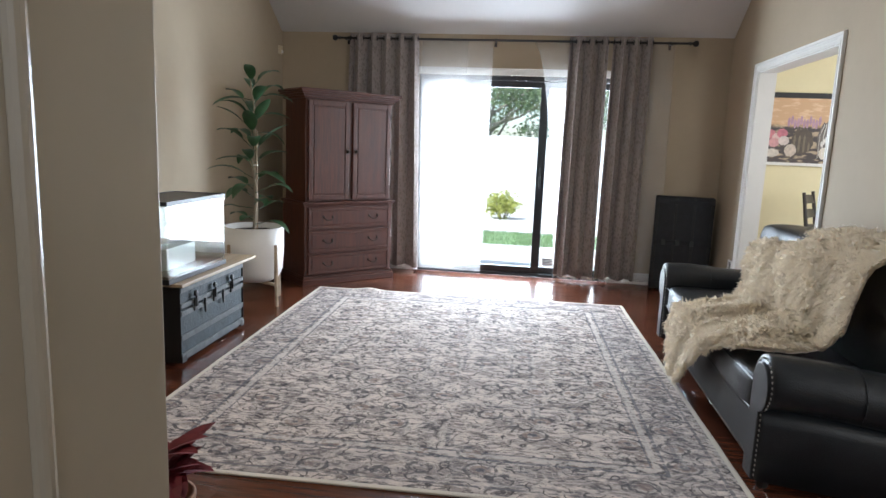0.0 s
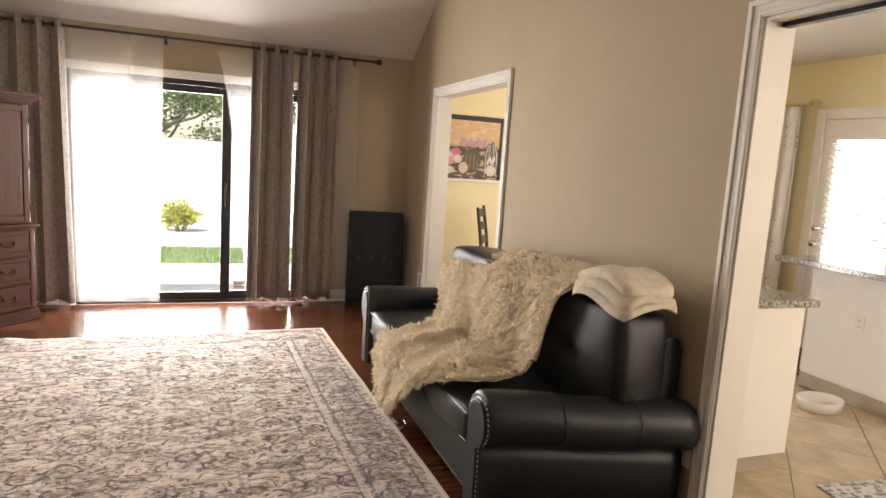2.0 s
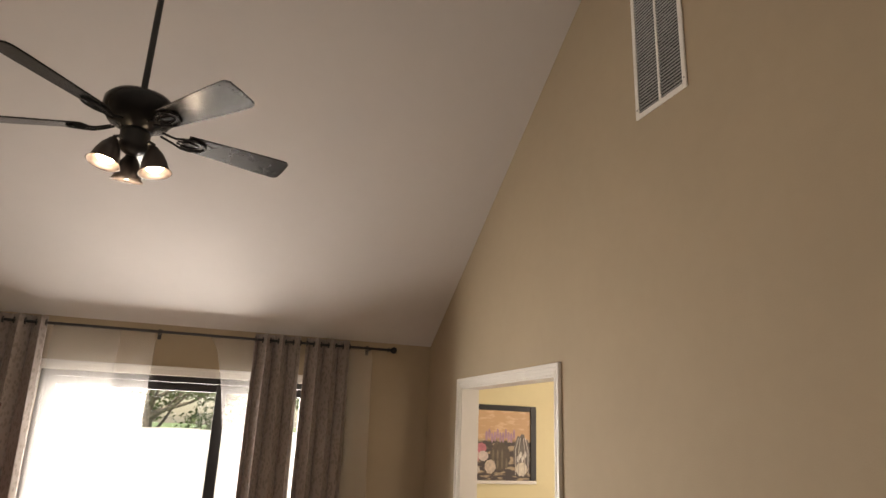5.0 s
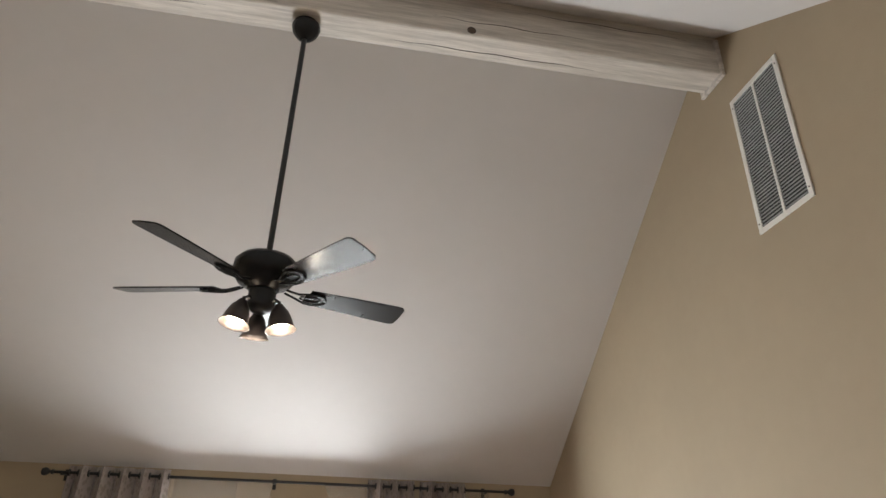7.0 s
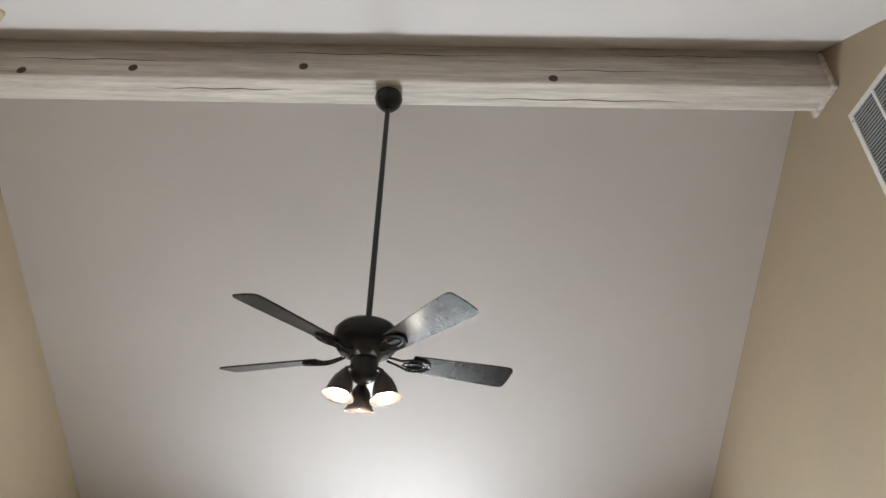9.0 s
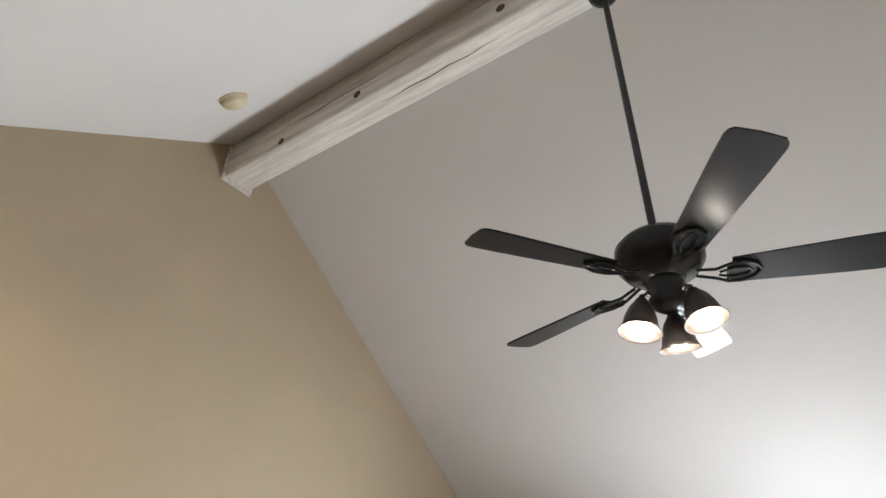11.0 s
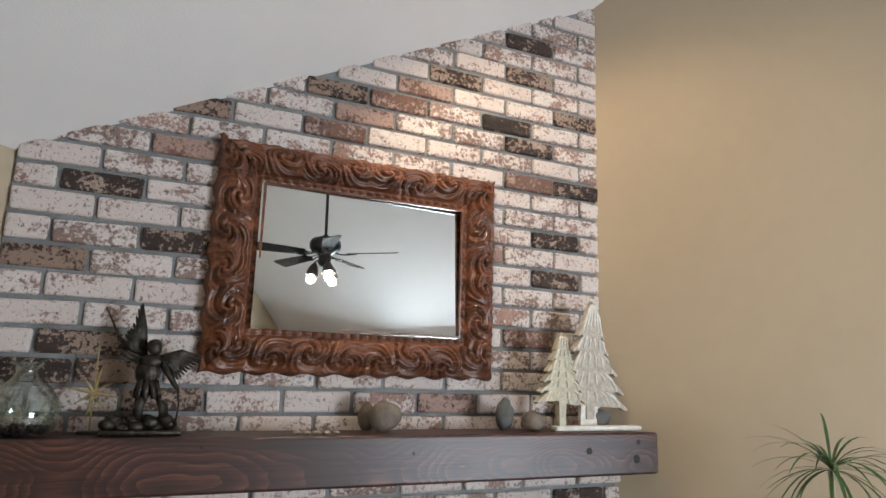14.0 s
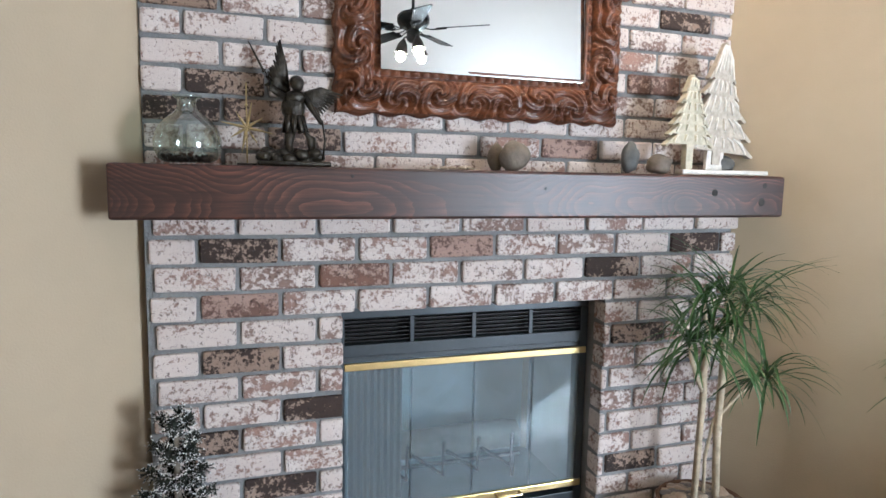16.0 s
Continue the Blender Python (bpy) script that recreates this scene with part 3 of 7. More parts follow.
# floor boards run along x; the sub floor lies under them
structure("floor", box((XL - 0.14, -3.2, -0.12), (XR, YF, -0.014)), mat("sub_floor", (0.05, 0.02, 0.01), 0.8), "cherry hardwood floor")
FLOOR = bpy.data.objects["floor"]

# baseboards
bm = bmesh.new()


def base_run(bm, x0, y0, x1, y1, side):
    d = Vector((x1 - x0, y1 - y0, 0))
    L = d.length
    ang = math.degrees(math.atan2(d.y, d.x))
    add_box(bm, (0, 0, 0), (L, side * 0.014, 0.10), 0.003, m=pose(x0, y0, 0, 0, 0, ang))
    add_box(bm, (0, 0, 0.10), (L, side * 0.009, 0.118), 0.003, m=pose(x0, y0, 0, 0, 0, ang))


base_run(bm, XR, KIT[1] + 0.066, XR, DIN[0] - 0.066, 1)
base_run(bm, XR, DIN[1] + 0.066, XR, YF, 1)
base_run(bm, XL, 1.45, XL, YF, -1)
base_run(bm, XL, YF, SL[0] - 0.07, YF, -1)
base_run(bm, SL[1] + 0.07, YF, XR, YF, -1)
structure("baseboard", bm, WHITE, "white painted baseboard")


def casing(name, x, y0, y1, h, sign, label):
    """Moulded casing round an opening in an x wall: three stepped strips."""
    bm = bmesh.new()
    for o0, o1, d in ((0.0, 0.066, 0.010), (0.006, 0.022, 0.015), (0.044, 0.064, 0.020), (0.026, 0.040, 0.013)):
        xa, xb = x, x + sign * d
        add_box(bm, (xa, y0 - o1, 0), (xb, y0 - o0, h + o1), 0.002)
        add_box(bm, (xa, y1 + o0, 0), (xb, y1 + o1, h + o1), 0.002)
        add_box(bm, (xa, y0 - o0, h + o0), (xb, y1 + o0, h + o1), 0.002)
    return structure(name, bm, WHITE, label)


casing("trim_dining", XR, *DIN, -1, "white moulded casing of the dining opening")
casing("trim_kitchen", XR, *KIT, -1, "white moulded casing of the kitchen opening")
for name, (y0, y1, h) in (("door_frame_dining", DIN), ("door_frame_kitchen", KIT)):
    bm = bmesh.new()
    add_box(bm, (XR - 0.001, y0, 0), (XR + TH + 0.001, y0 + 0.012, h), 0.002)
    add_box(bm, (XR - 0.001, y1 - 0.012, 0), (XR + TH + 0.001, y1, h), 0.002)
    add_box(bm, (XR - 0.001, y0 + 0.012, h - 0.012), (XR + TH + 0.001, y1 - 0.012, h), 0.002)
    structure(name, bm, WHITE, "white painted lining of the opening")
structure("pocket_track", box((XR + 0.065, KIT[0] + 0.02, KIT[2] - 0.03), (XR + 0.10, KIT[1] - 0.02, KIT[2] - 0.0125), 0.002), BLACK, "dark pocket door track under the lintel")

# ---- sliding door, patio and garden ----
door = thing("door_slider", pose(0, YF, 0), "dark bronze sliding glass patio door", "door", kind="structure")
bm = bmesh.new()
add_box(bm, (SL[0], 0.02, 0), (SL[0] + 0.04, 0.12, SL[2]), 0.003)
add_box(bm, (SL[1] - 0.04, 0.02, 0), (SL[1], 0.12, SL[2]), 0.003)
add_box(bm, (SL[0] + 0.04, 0.02, SL[2] - 0.045), (SL[1] - 0.04, 0.12, SL[2]), 0.003)
add_box(bm, (SL[0] + 0.04, 0.0, 0), (SL[1] - 0.04, 0.12, 0.03), 0.003)
part("outer_frame", bm, DARK_FRAME, door)
for nm, x0, x1, y0 in (("sliding_panel", SL[0] + 0.04, 0.585, 0.03), ("fixed_panel", 0.50, SL[1] - 0.04, 0.075)):
    bm = bmesh.new()
    st = 0.055 if nm == "fixed_panel" else 0.075
    add_box(bm, (x0, y0, 0.032), (x0 + st, y0 + 0.038, SL[2] - 0.047), 0.003)
    add_box(bm, (x1 - st - 0.01, y0, 0.032), (x1, y0 + 0.038, SL[2] - 0.047), 0.003)
    add_box(bm, (x0 + st, y0, 0.032), (x1 - st - 0.01, y0 + 0.038, 0.10), 0.003)
    add_box(bm, (x0 + st, y0, SL[2] - 0.11), (x1 - st - 0.01, y0 + 0.038, SL[2] - 0.047), 0.003)
    pn = part(nm, bm, DARK_FRAME, door)
    g = part("pane", box((x0 + st, y0 + 0.016, 0.10), (x1 - st - 0.01, y0 + 0.022, SL[2] - 0.11)), GLASS, pn, "clear glass pane")
    g.visible_shadow = False
    if nm == "sliding_panel":
        bm = box((x1 - 0.055, y0 - 0.028, 0.92), (x1 - 0.035, y0 - 0.016, 1.14), 0.005)
        add_box(bm, (x1 - 0.052, y0 - 0.018, 0.93), (x1 - 0.038, y0, 0.95), 0.003)
        add_box(bm, (x1 - 0.052, y0 - 0.018, 1.11), (x1 - 0.038, y0, 1.13), 0.003)
        part("pull_handle", bm, BLACK, pn, "black pull handle")
bm = box((0.62, 0.071, 0.12), (0.735, 0.0745, 0.20))
st = part("sticker", bm, mat("pale_sticker", (0.7, 0.7, 0.68), 0.5), door, "small pale warning sticker")
for i in range(4):
    part("print_line", box((0.63, 0.0695, 0.135 + i * 0.016), (0.725 - 0.02 * (i % 2), 0.0709, 0.142 + i * 0.016)), BLACK, st)
bm = bmesh.new()
for o0, o1, d in ((0.0, 0.07, 0.012), (0.05, 0.068, 0.02)):
    add_box(bm, (SL[0] - o1, YF - d, 0), (SL[0] - o0, YF, SL[2] + o1), 0.002)
    add_box(bm, (SL[1] + o0, YF - d, 0), (SL[1] + o1, YF, SL[2] + o1), 0.002)
    add_box(bm, (SL[0] - o0, YF - d, SL[2] + o0), (SL[1] + o0, YF, SL[2] + o1), 0.002)
structure("trim_slider", bm, WHITE, "white casing round the patio door")

structure("ground", box((-300, -250, -0.6), (300, 400, -0.13)), GRASS, "ground around the house")
structure("patio", box((-6, YF + 0.14, -0.13), (9, 8.6, -0.05), 0.01), CONCRETE, "pale concrete patio")
structure("path", box((-6, 10.05, -0.13), (9, 13.38, -0.045), 0.01), CONCRETE, "pale gravel bed beyond the lawn")
# lawn strip with blades
bm = bmesh.new()
add_box(bm, (-6, 8.6, -0.13), (9, 10.05, -0.07))
for i in range(9000):
    x, y = random.uniform(-2.5, 3.5), random.uniform(8.6, 10.05)
    h, a = random.uniform(0.03, 0.07), random.uniform(0, 6.28)
    dx, dy = 0.006 * math.cos(a), 0.006 * math.sin(a)
    lx, ly = random.uniform(-0.02, 0.02), random.uniform(-0.02, 0.02)
    bm.faces.new((bm.verts.new((x - dx, y - dy, -0.075)), bm.verts.new((x + dx, y + dy, -0.075)), bm.verts.new((x + lx, y + ly, -0.07 + h))))
tagged(part("lawn", bm, GRASS), "mown green lawn strip beyond the patio", "lawn", kind="stuff")


def foliage(bm, c, r, count, size):
    """Many small leaves in an uneven crown."""
    for i in range(count):
        d = Vector((random.gauss(0, 1), random.gauss(0, 1), random.gauss(0, 0.8))).normalized()
        p = Vector(c) + Vector((d.x * r[0], d.y * r[1], d.z * r[2])) * random.uniform(0.35, 1.0) * (0.75 + 0.5 * noise.noise(d * 2.3 + Vector(c)))
        m = Matrix.Translation(p) @ Euler((random.uniform(0, 6.3), random.uniform(0, 6.3), random.uniform(0, 6.3))).to_matrix().to_4x4()
        s = size * random.uniform(0.6, 1.3)
        q = [m @ Vector(v) for v in ((0, -s, 0), (s * 0.45, 0, s * 0.12), (0, s, 0), (-s * 0.45, 0, s * 0.12))]
        bm.faces.new([bm.verts.new(v) for v in q])


shrub = thing("shrub", pose(-0.1, 11.9, -0.13), "yellow-green round garden shrub beside the path", "shrub")
bm = bmesh.new()
foliage(bm, (0, 0, 0.36), (0.48, 0.4, 0.34), 1300, 0.04)
part("crown", bm, SHRUB, shrub)
bm = bmesh.new()
for i in range(6):
    a = i * 1.05
    tube([(0, 0, 0), (0.12 * math.cos(a), 0.12 * math.sin(a), 0.2), (0.25 * math.cos(a), 0.25 * math.sin(a), 0.42)], [0.02, 0.012, 0.006], 6, bm)
part("stem", bm, BARK, shrub)
fence = thing("garden_fence", pose(0, 13.4, -0.13), "pale sunlit board fence behind the garden", "fence")
for i in range(46):
    me = bpy.data.meshes.get("fence_board")
    if not me:
        b = part("board", box((0, 0, 0), (0.199, 0.022, 1.70), 0.003, 1), FENCE, fence)
        me = b.data
        me.name = "fence_board"
    else:
        b = new("board", me)
        b.parent = fence
    b.location = (-4.5 + i * 0.2, 0, random.uniform(-0.01, 0.01))
part("rail", box((-4.5, 0.024, 0.4), (4.7, 0.06, 0.5), 0.004), FENCE, fence)
part("rail", box((-4.5, 0.024, 1.5), (4.7, 0.06, 1.6), 0.004), FENCE, fence)


def tree(x, y, h, spread, seed, label):
    random.seed(seed)
    t = thing("tree", pose(x, y, -0.13), label, "tree", "trees behind the fence")
    part("trunk", tube([(0, 0, 0), (0.05, 0.02, h * 0.25), (-0.04, 0.05, h * 0.5), (0.02, 0, h * 0.75)], [0.14, 0.11, 0.08, 0.04], 10), BARK, t)
    bm, bl = bmesh.new(), bmesh.new()
    for i in range(18):
        a = random.uniform(0, 6.28)
        z0 = h * random.uniform(0.26, 0.65)
        e = Vector((spread * random.uniform(0.4, 0.9) * math.cos(a), spread * random.uniform(0.3, 0.8) * math.sin(a), z0 + h * random.uniform(0.08, 0.32)))
        tube([(0, 0.02, z0), tuple(e * 0.5 + Vector((0, 0, z0 * 0.45))), tuple(e)], [0.05, 0.03, 0.012], 6, bl)
        foliage(bm, e, (spread * 0.38, spread * 0.36, h * 0.11), 330, 0.06)
    part("limb", bl, BARK, t)
    part("crown", bm, TREELEAF, t)


tree(-0.7, 15.0, 4.3, 2.2, 3, "leafy garden tree with pale branches behind the fence")
tree(1.5, 15.6, 4.5, 2.3, 5, "leafy garden tree with pale branches behind the fence")
tree(-4.0, 16.0, 4.8, 2.4, 8, "leafy garden tree with pale branches behind the fence")
random.seed(11)

# ---- curtains ----
rod = thing("curtain_rod", pose(0, 6.035, 2.375), "long black curtain rod with ball finials over the patio door", "curtain rod")
part("bar", tube([(-1.56, 0, 0), (1.86, 0, 0)], 0.011, 12), BLACK, rod)
for s, x in ((-1, -1.56), (1, 1.86)):
    part("finial", lathe([(0.0, 0.0), (0.018, 0.002), (0.018, 0.012), (0.011, 0.02), (0.013, 0.03), (0.026, 0.045), (0.030, 0.06), (0.024, 0.078), (0.0, 0.088)], 16, m=pose(x, 0, 0, 0, 90 * s, 0)), BLACK, rod, "turned black finial")
for x in (-1.50, 0.02, 1.70):
    bm = box((x - 0.008, 0.0, -0.012), (x + 0.008, 0.098, 0.0), 0.002)
    add_box(bm, (x - 0.014, 0.09, -0.05), (x + 0.014, 0.099, 0.03), 0.002)
    add_box(bm, (x - 0.008, -0.013, -0.02), (x + 0.008, 0.012, -0.011), 0.002)
    part("bracket", bm, BLACK, rod)


def curtain(x0, x1, folds, depth, z0, z1, flare, label, seed):
    """A grommet curtain that hangs in deep folds."""
    rr = random.Random(seed)
    ph = [rr.uniform(-0.5, 0.5) for _ in range(folds + 2)]

    def fn(u, v):
        i = u * folds
        w = math.sin(math.pi * i) * depth * (1.0 if v > 0.9 else 0.72 + 0.28 * v)
        x = x0 + (x1 - x0) * u + (1 - v) * flare * (u - 0.5)
        x += (1 - v) * 0.014 * math.sin(i * 2.1 + ph[int(i)]) + 0.010 * math.sin(2 * math.pi * i)
        y = w + (1 - v) * 0.012 * math.sin(i * 3.7)
        return (x, y, z0 + (z1 - z0) * v + (0.012 * math.sin(i * 2.3 + seed) if v == 0 else 0))

    t = thing("curtain", pose(0, 6.035, 0), label, "curtain", "curtains at the patio door")
    smooth(part("cloth", sheet(folds * 14, 24, fn, thick=0.0016), DAMASK, t))
    for i in range(folds + 1):
        x = x0 + (x1 - x0) * min(max(i / folds, 0.01), 0.99)
        part("grommet", lathe([(0.015, -0.004), (0.024, -0.005), (0.026, 0.0), (0.024, 0.005), (0.015, 0.004), (0.015, -0.004)], 14, m=pose(x, 0, 2.375, 0, 90, 0)), BLACK, t, "black metal grommet")
    hem = sheet(folds * 8, 1, lambda u, v: (fn(u, 0)[0] * 1.0, fn(u, 0)[1] + 0.006, z0 - 0.02 + v * 0.03 + 0.008 * math.sin(u * folds * 5)), thick=0.002)
    part("lining", hem, mat("white_lining", (0.8, 0.79, 0.76), 0.9), t, "white lining below the hem")


curtain(-1.46, -0.745, 10, 0.052, 0.055, 2.425, 0.10, "grey-brown damask grommet curtain drawn open", 1)
curtain(0.745, 1.115, 6, 0.050, 0.055, 2.425, 0.03, "grey-brown damask grommet curtain drawn open", 2)
curtain(1.16, 1.53, 6, 0.050, 0.055, 2.425, 0.02, "grey-brown damask grommet curtain with light between its folds", 3)


def sheer(x0t, x1t, x0b, x1b, z0, label, folds, seed, curve=1.0, y=0.03):
    def fn(u, v):
        w = (1 - v) ** curve
        x = (x0t + (x1t - x0t) * u) * (1 - w) + (x0b + (x1b - x0b) * u) * w
        return (x, y + 0.016 * math.sin(u * folds * 6.28 + seed) * (0.5 + 0.5 * (1 - v)) + 0.006 * math.sin(u * 31 + v * 3), z0 + (2.372 - z0) * v)

    t = thing("sheer_curtain", pose(0, 6.035, 0), label, "curtain", "sheers at the patio door")
    smooth(part("voile", sheet(max(10, int(folds * 14)), 26, fn), SHEER, t))


sheer(-0.75, 0.005, -0.70, -0.02, 0.035, "white sheer voile panel hanging to the floor", 4, 0.4)
sheer(-0.72, -0.25, -0.70, -0.30, 0.04, "white sheer voile panel doubled behind another", 3, 1.4, 1.0, 0.05)
sheer(0.40, 0.76, 0.74, 0.80, 0.10, "white sheer voile panel pulled aside behind a curtain", 2, 2.2, 0.55)
sheer(1.50, 1.74, 1.53, 1.78, 0.04, "white sheer voile panel beside the curtain", 2, 0.9)

# ---- brick fireplace across the corner ----
FP = pose(-2.226, 1.375, 0, 0, 0, -46.2)
wall_fp = thing("wall_fireplace", FP, "diagonal used-brick chimney wall with a firebox opening", "wall", kind="structure")
FB0, FB1, FBT = 0.546, 1.545, 0.985
ZB = 1.315   # the lower bricks stand proud below this height
bm = bmesh.new()


def top_at(u, v):
    y = 1.375 - u * 0.7218 + v * 0.6921
    return ZN + SLOPE * y


for u0, u1, z0 in ((-0.065, FB0 - 0.004, 0.0), (FB0 - 0.004, FB1 + 0.004, FBT + 0.006), (FB1 + 0.004, 2.135, 0.0)):
    add_box(bm, (u0, -0.16, z0), (u1, 0.030, ZB))
    vs = []
    for v in (-0.16, -0.012):
        vs.append([bm.verts.new((u, v, z)) for u, z in ((u0, ZB), (u1, ZB), (u1, top_at(u1, v) + 0.05), (u0, top_at(u0, v) + 0.05))])
    a, b = vs
    bm.faces.new(a)
    bm.faces.new(b[::-1])
    for i in range(4):
        bm.faces.new((a[i], b[i], b[(i + 1) % 4], a[(i + 1) % 4]))
bmesh.ops.recalc_face_normals(bm, faces=bm.faces[:])
part("mortar", bm, MORTAR, wall_fp, "grey mortar joints")

# mantel: one thick stained timber, its ends cut to the walls
mant = thing("mantel_shelf", FP, "thick dark-stained timber mantel shelf on the brick", "mantel")
bm = prism([(0.10, 0.043), (2.12, 0.043), (2.198, 0.235), (-0.075, 0.235)][::-1], 1.303, 1.455)
bmesh.ops.recalc_face_normals(bm, faces=bm.faces[:])
bmesh.ops.bevel(bm, geom=bm.edges[:], offset=0.009, segments=3, affect="EDGES", profile=0.5)
part("timber", bm, MANTEL, mant)
for u, z, r in ((0.245, 1.392, 0.010), (0.03, 1.36, 0.012), (0.02, 1.42, 0.008), (0.92, 1.40, 0.004), (1.55, 1.43, 0.004)):
    part("knot_hole", lathe([(0.0, 0.001), (r, 0.0012), (r * 1.3, 0.0)], 12, m=pose(u, 0.2353, z, -90)), RECESS, mant, "dark knot hole")

# firebox
insert = thing("fireplace_insert", FP, "black metal fireplace insert with brass trim and glass doors", "fireplace")
V0 = -0.085
bm = bmesh.new()
add_box(bm, (FB0 + 0.002, V0 - 0.05, FBT - 0.055), (FB1 - 0.002, V0 + 0.012, FBT - 0.002), 0.003)
add_box(bm, (FB0 + 0.002, V0 - 0.05, 0.79), (FB1 - 0.002, V0 + 0.012, 0.835), 0.003)
add_box(bm, (FB0 + 0.002, V0 - 0.05, 0.10), (FB0 + 0.035, V0 + 0.012, FBT - 0.055), 0.003)
add_box(bm, (FB1 - 0.024, V0 - 0.05, 0.10), (FB1 - 0.002, V0 + 0.012, FBT - 0.055), 0.003)
for u in (0.80, 1.035, 1.275):
    add_box(bm, (u - 0.008, V0 - 0.03, 0.835), (u + 0.008, V0 + 0.012, FBT - 0.055), 0.002)
add_box(bm, (FB0 + 0.035, V0 - 0.05, 0.0), (FB1 - 0.024, V0 + 0.012, 0.16), 0.003)
add_box(bm, (FB0 + 0.035, V0 - 0.02, 0.77), (FB1 - 0.024, V0 + 0.004, 0.79), 0.002)
part("surround", bm, mat("blue_black_metal", (0.035, 0.045, 0.052), 0.42, 0.2, vary=0.25, scale=8), insert)
for i in range(6):
    part("louver", box((FB0 + 0.035, V0 - 0.02, 0.845 + i * 0.0145), (FB1 - 0.024, V0 + 0.006, 0.8485 + i * 0.0145), 0.001, 1, m=None), BLACK, insert, "thin black louver")
part("louver_back", box((FB0 + 0.035, V0 - 0.06, 0.835), (FB1 - 0.024, V0 - 0.04, FBT - 0.055)), RECESS, insert)
part("brass_rail", box((0.555, V0 + 0.0, 0.742), (1.523, V0 + 0.018, 0.768), 0.003), BRASS, insert, "brushed brass top rail")
part("brass_rail", box((0.555, V0 + 0.0, 0.185), (1.523, V0 + 0.018, 0.212), 0.003), BRASS, insert, "brushed brass bottom rail")
bm = tube([(0.83, V0 + 0.018, 0.20), (0.83, V0 + 0.045, 0.20), (0.93, V0 + 0.045, 0.20), (0.93, V0 + 0.018, 0.20)], 0.006, 8)
part("door_pull", bm, BRASS, insert, "small brass pull")
edges = [0.558, 0.784, 1.029, 1.276, 1.52]
for a, b in zip(edges, edges[1:]):
    g = part("glass_door", box((a + 0.002, V0 + 0.004, 0.213), (b - 0.002, V0 + 0.009, 0.741), 0.001, 1), FIRE_GLASS, insert, "smoked glass bifold door leaf")
bm = bmesh.new()
add_box(bm, (FB0 + 0.02, V0 - 0.50, 0.10), (FB1 - 0.02, V0 - 0.48, 0.80))
add_box(bm, (FB0 + 0.02, V0 - 0.48, 0.10), (FB1 - 0.02, V0 - 0.05, 0.14))
add_box(bm, (FB0 + 0.0, V0 - 0.50, 0.10), (FB0 + 0.02, V0 - 0.05, 0.80))
add_box(bm, (FB1 - 0.02, V0 - 0.50, 0.10), (FB1, V0 - 0.05, 0.80))
add_box(bm, (FB0, V0 - 0.50, 0.80), (FB1, V0 - 0.05, 0.82))
# grey firebrick, its colour paled towards blue for daylight reflected in the glass
part("firebox_lining", bm, mat("grey_firebrick", (0.42, 0.46, 0.48), 0.9, vary=0.3, scale=6, bump=0.4), insert)
grate = thing("fire_grate", FP @ pose(0, 0, 0.14), "black bent-bar iron fire grate with a log", "grate")
for u in (0.80, 0.95, 1.10, 1.25):
    part("grate_bar", tube([(u, V0 - 0.12, 0.24), (u + 0.005, V0 - 0.12, 0.10), (u + 0.09, V0 - 0.22, 0.14), (u + 0.1, V0 - 0.36, 0.12)], 0.008, 8), BLACK, grate)
part("cross_bar", tube([(0.72, V0 - 0.22, 0.10), (1.40, V0 - 0.22, 0.10)], 0.009, 8), BLACK, grate)
for u in (0.75, 1.36):
    part("leg", tube([(u, V0 - 0.22, 0.0), (u, V0 - 0.22, 0.10)], 0.008, 8), BLACK, grate)
log = thing("fire_log", FP @ pose(0.70, V0 - 0.30, 0.30, 0, 90, 0), "grey ceramic log lying on the grate", "log")
smooth(part("log_body", lathe([(0, 0), (0.06, 0.005), (0.066, 0.2), (0.058, 0.45), (0.062, 0.66), (0, 0.665)], 16), LOGMAT, log))
scr = thing("mesh_curtain", FP, "folded chain-mesh spark curtain behind the glass", "spark screen")
smooth(part("mesh", sheet(60, 4, lambda u, v: (1.30 + 0.20 * u, V0 - 0.03 + 0.010 * math.sin(u * 50), 0.22 + 0.51 * v)), mat("dull_chain_mesh", (0.2, 0.2, 0.2), 0.5, 0.6, vary=0.6, scale=140), scr))

# ---- carved mirror over the mantel ----
mir = thing("mirror", FP, "rectangular wall mirror in a deeply carved reddish wood frame", "mirror")
M = dict(u0=0.530, u1=1.573, z0=1.628, z1=2.402, iu0=0.678, iu1=1.415, iz0=1.780, iz1=2.262)
bm = box((-0.38, 0.0, -0.25), (0.38, 0.003, 0.25), m=pose(1.0465, 0.028, 2.021, 2.1, 0, 1.6))
part("mirror_glass", bm, MIRROR, mir, "silvered mirror glass, tipped slightly upward")


def scroll(s, t):
    """Relief of acanthus scrolls along a rail: s metres from its middle, t from 0 (inner edge) to 1 (outer edge)."""
    P = 0.128
    s = abs(s) + 0.010 * math.sin(t * 5)
    i = math.floor(s / P)
    flip = -1 if i % 2 else 1
    x, y = (s / P - i - 0.5) * P, (t - 0.5 - 0.13 * flip) * 0.135
    r, a = math.hypot(x, y), math.atan2(y * flip, x)
    ph = a + 2.3 * math.log(r / 0.018 + 0.5)
    swirl = abs(math.cos(1.5 * ph)) ** 0.45
    lobes = abs(math.sin(4.5 * ph + 40 * r)) ** 0.5
    eye = max(0.0, 1 - (r / 0.013) ** 2)
    rim = min(1.0, r / 0.03)
    return max(eye, 0.05 + 0.95 * swirl * (1 - rim + rim * (0.35 + 0.65 * lobes)))


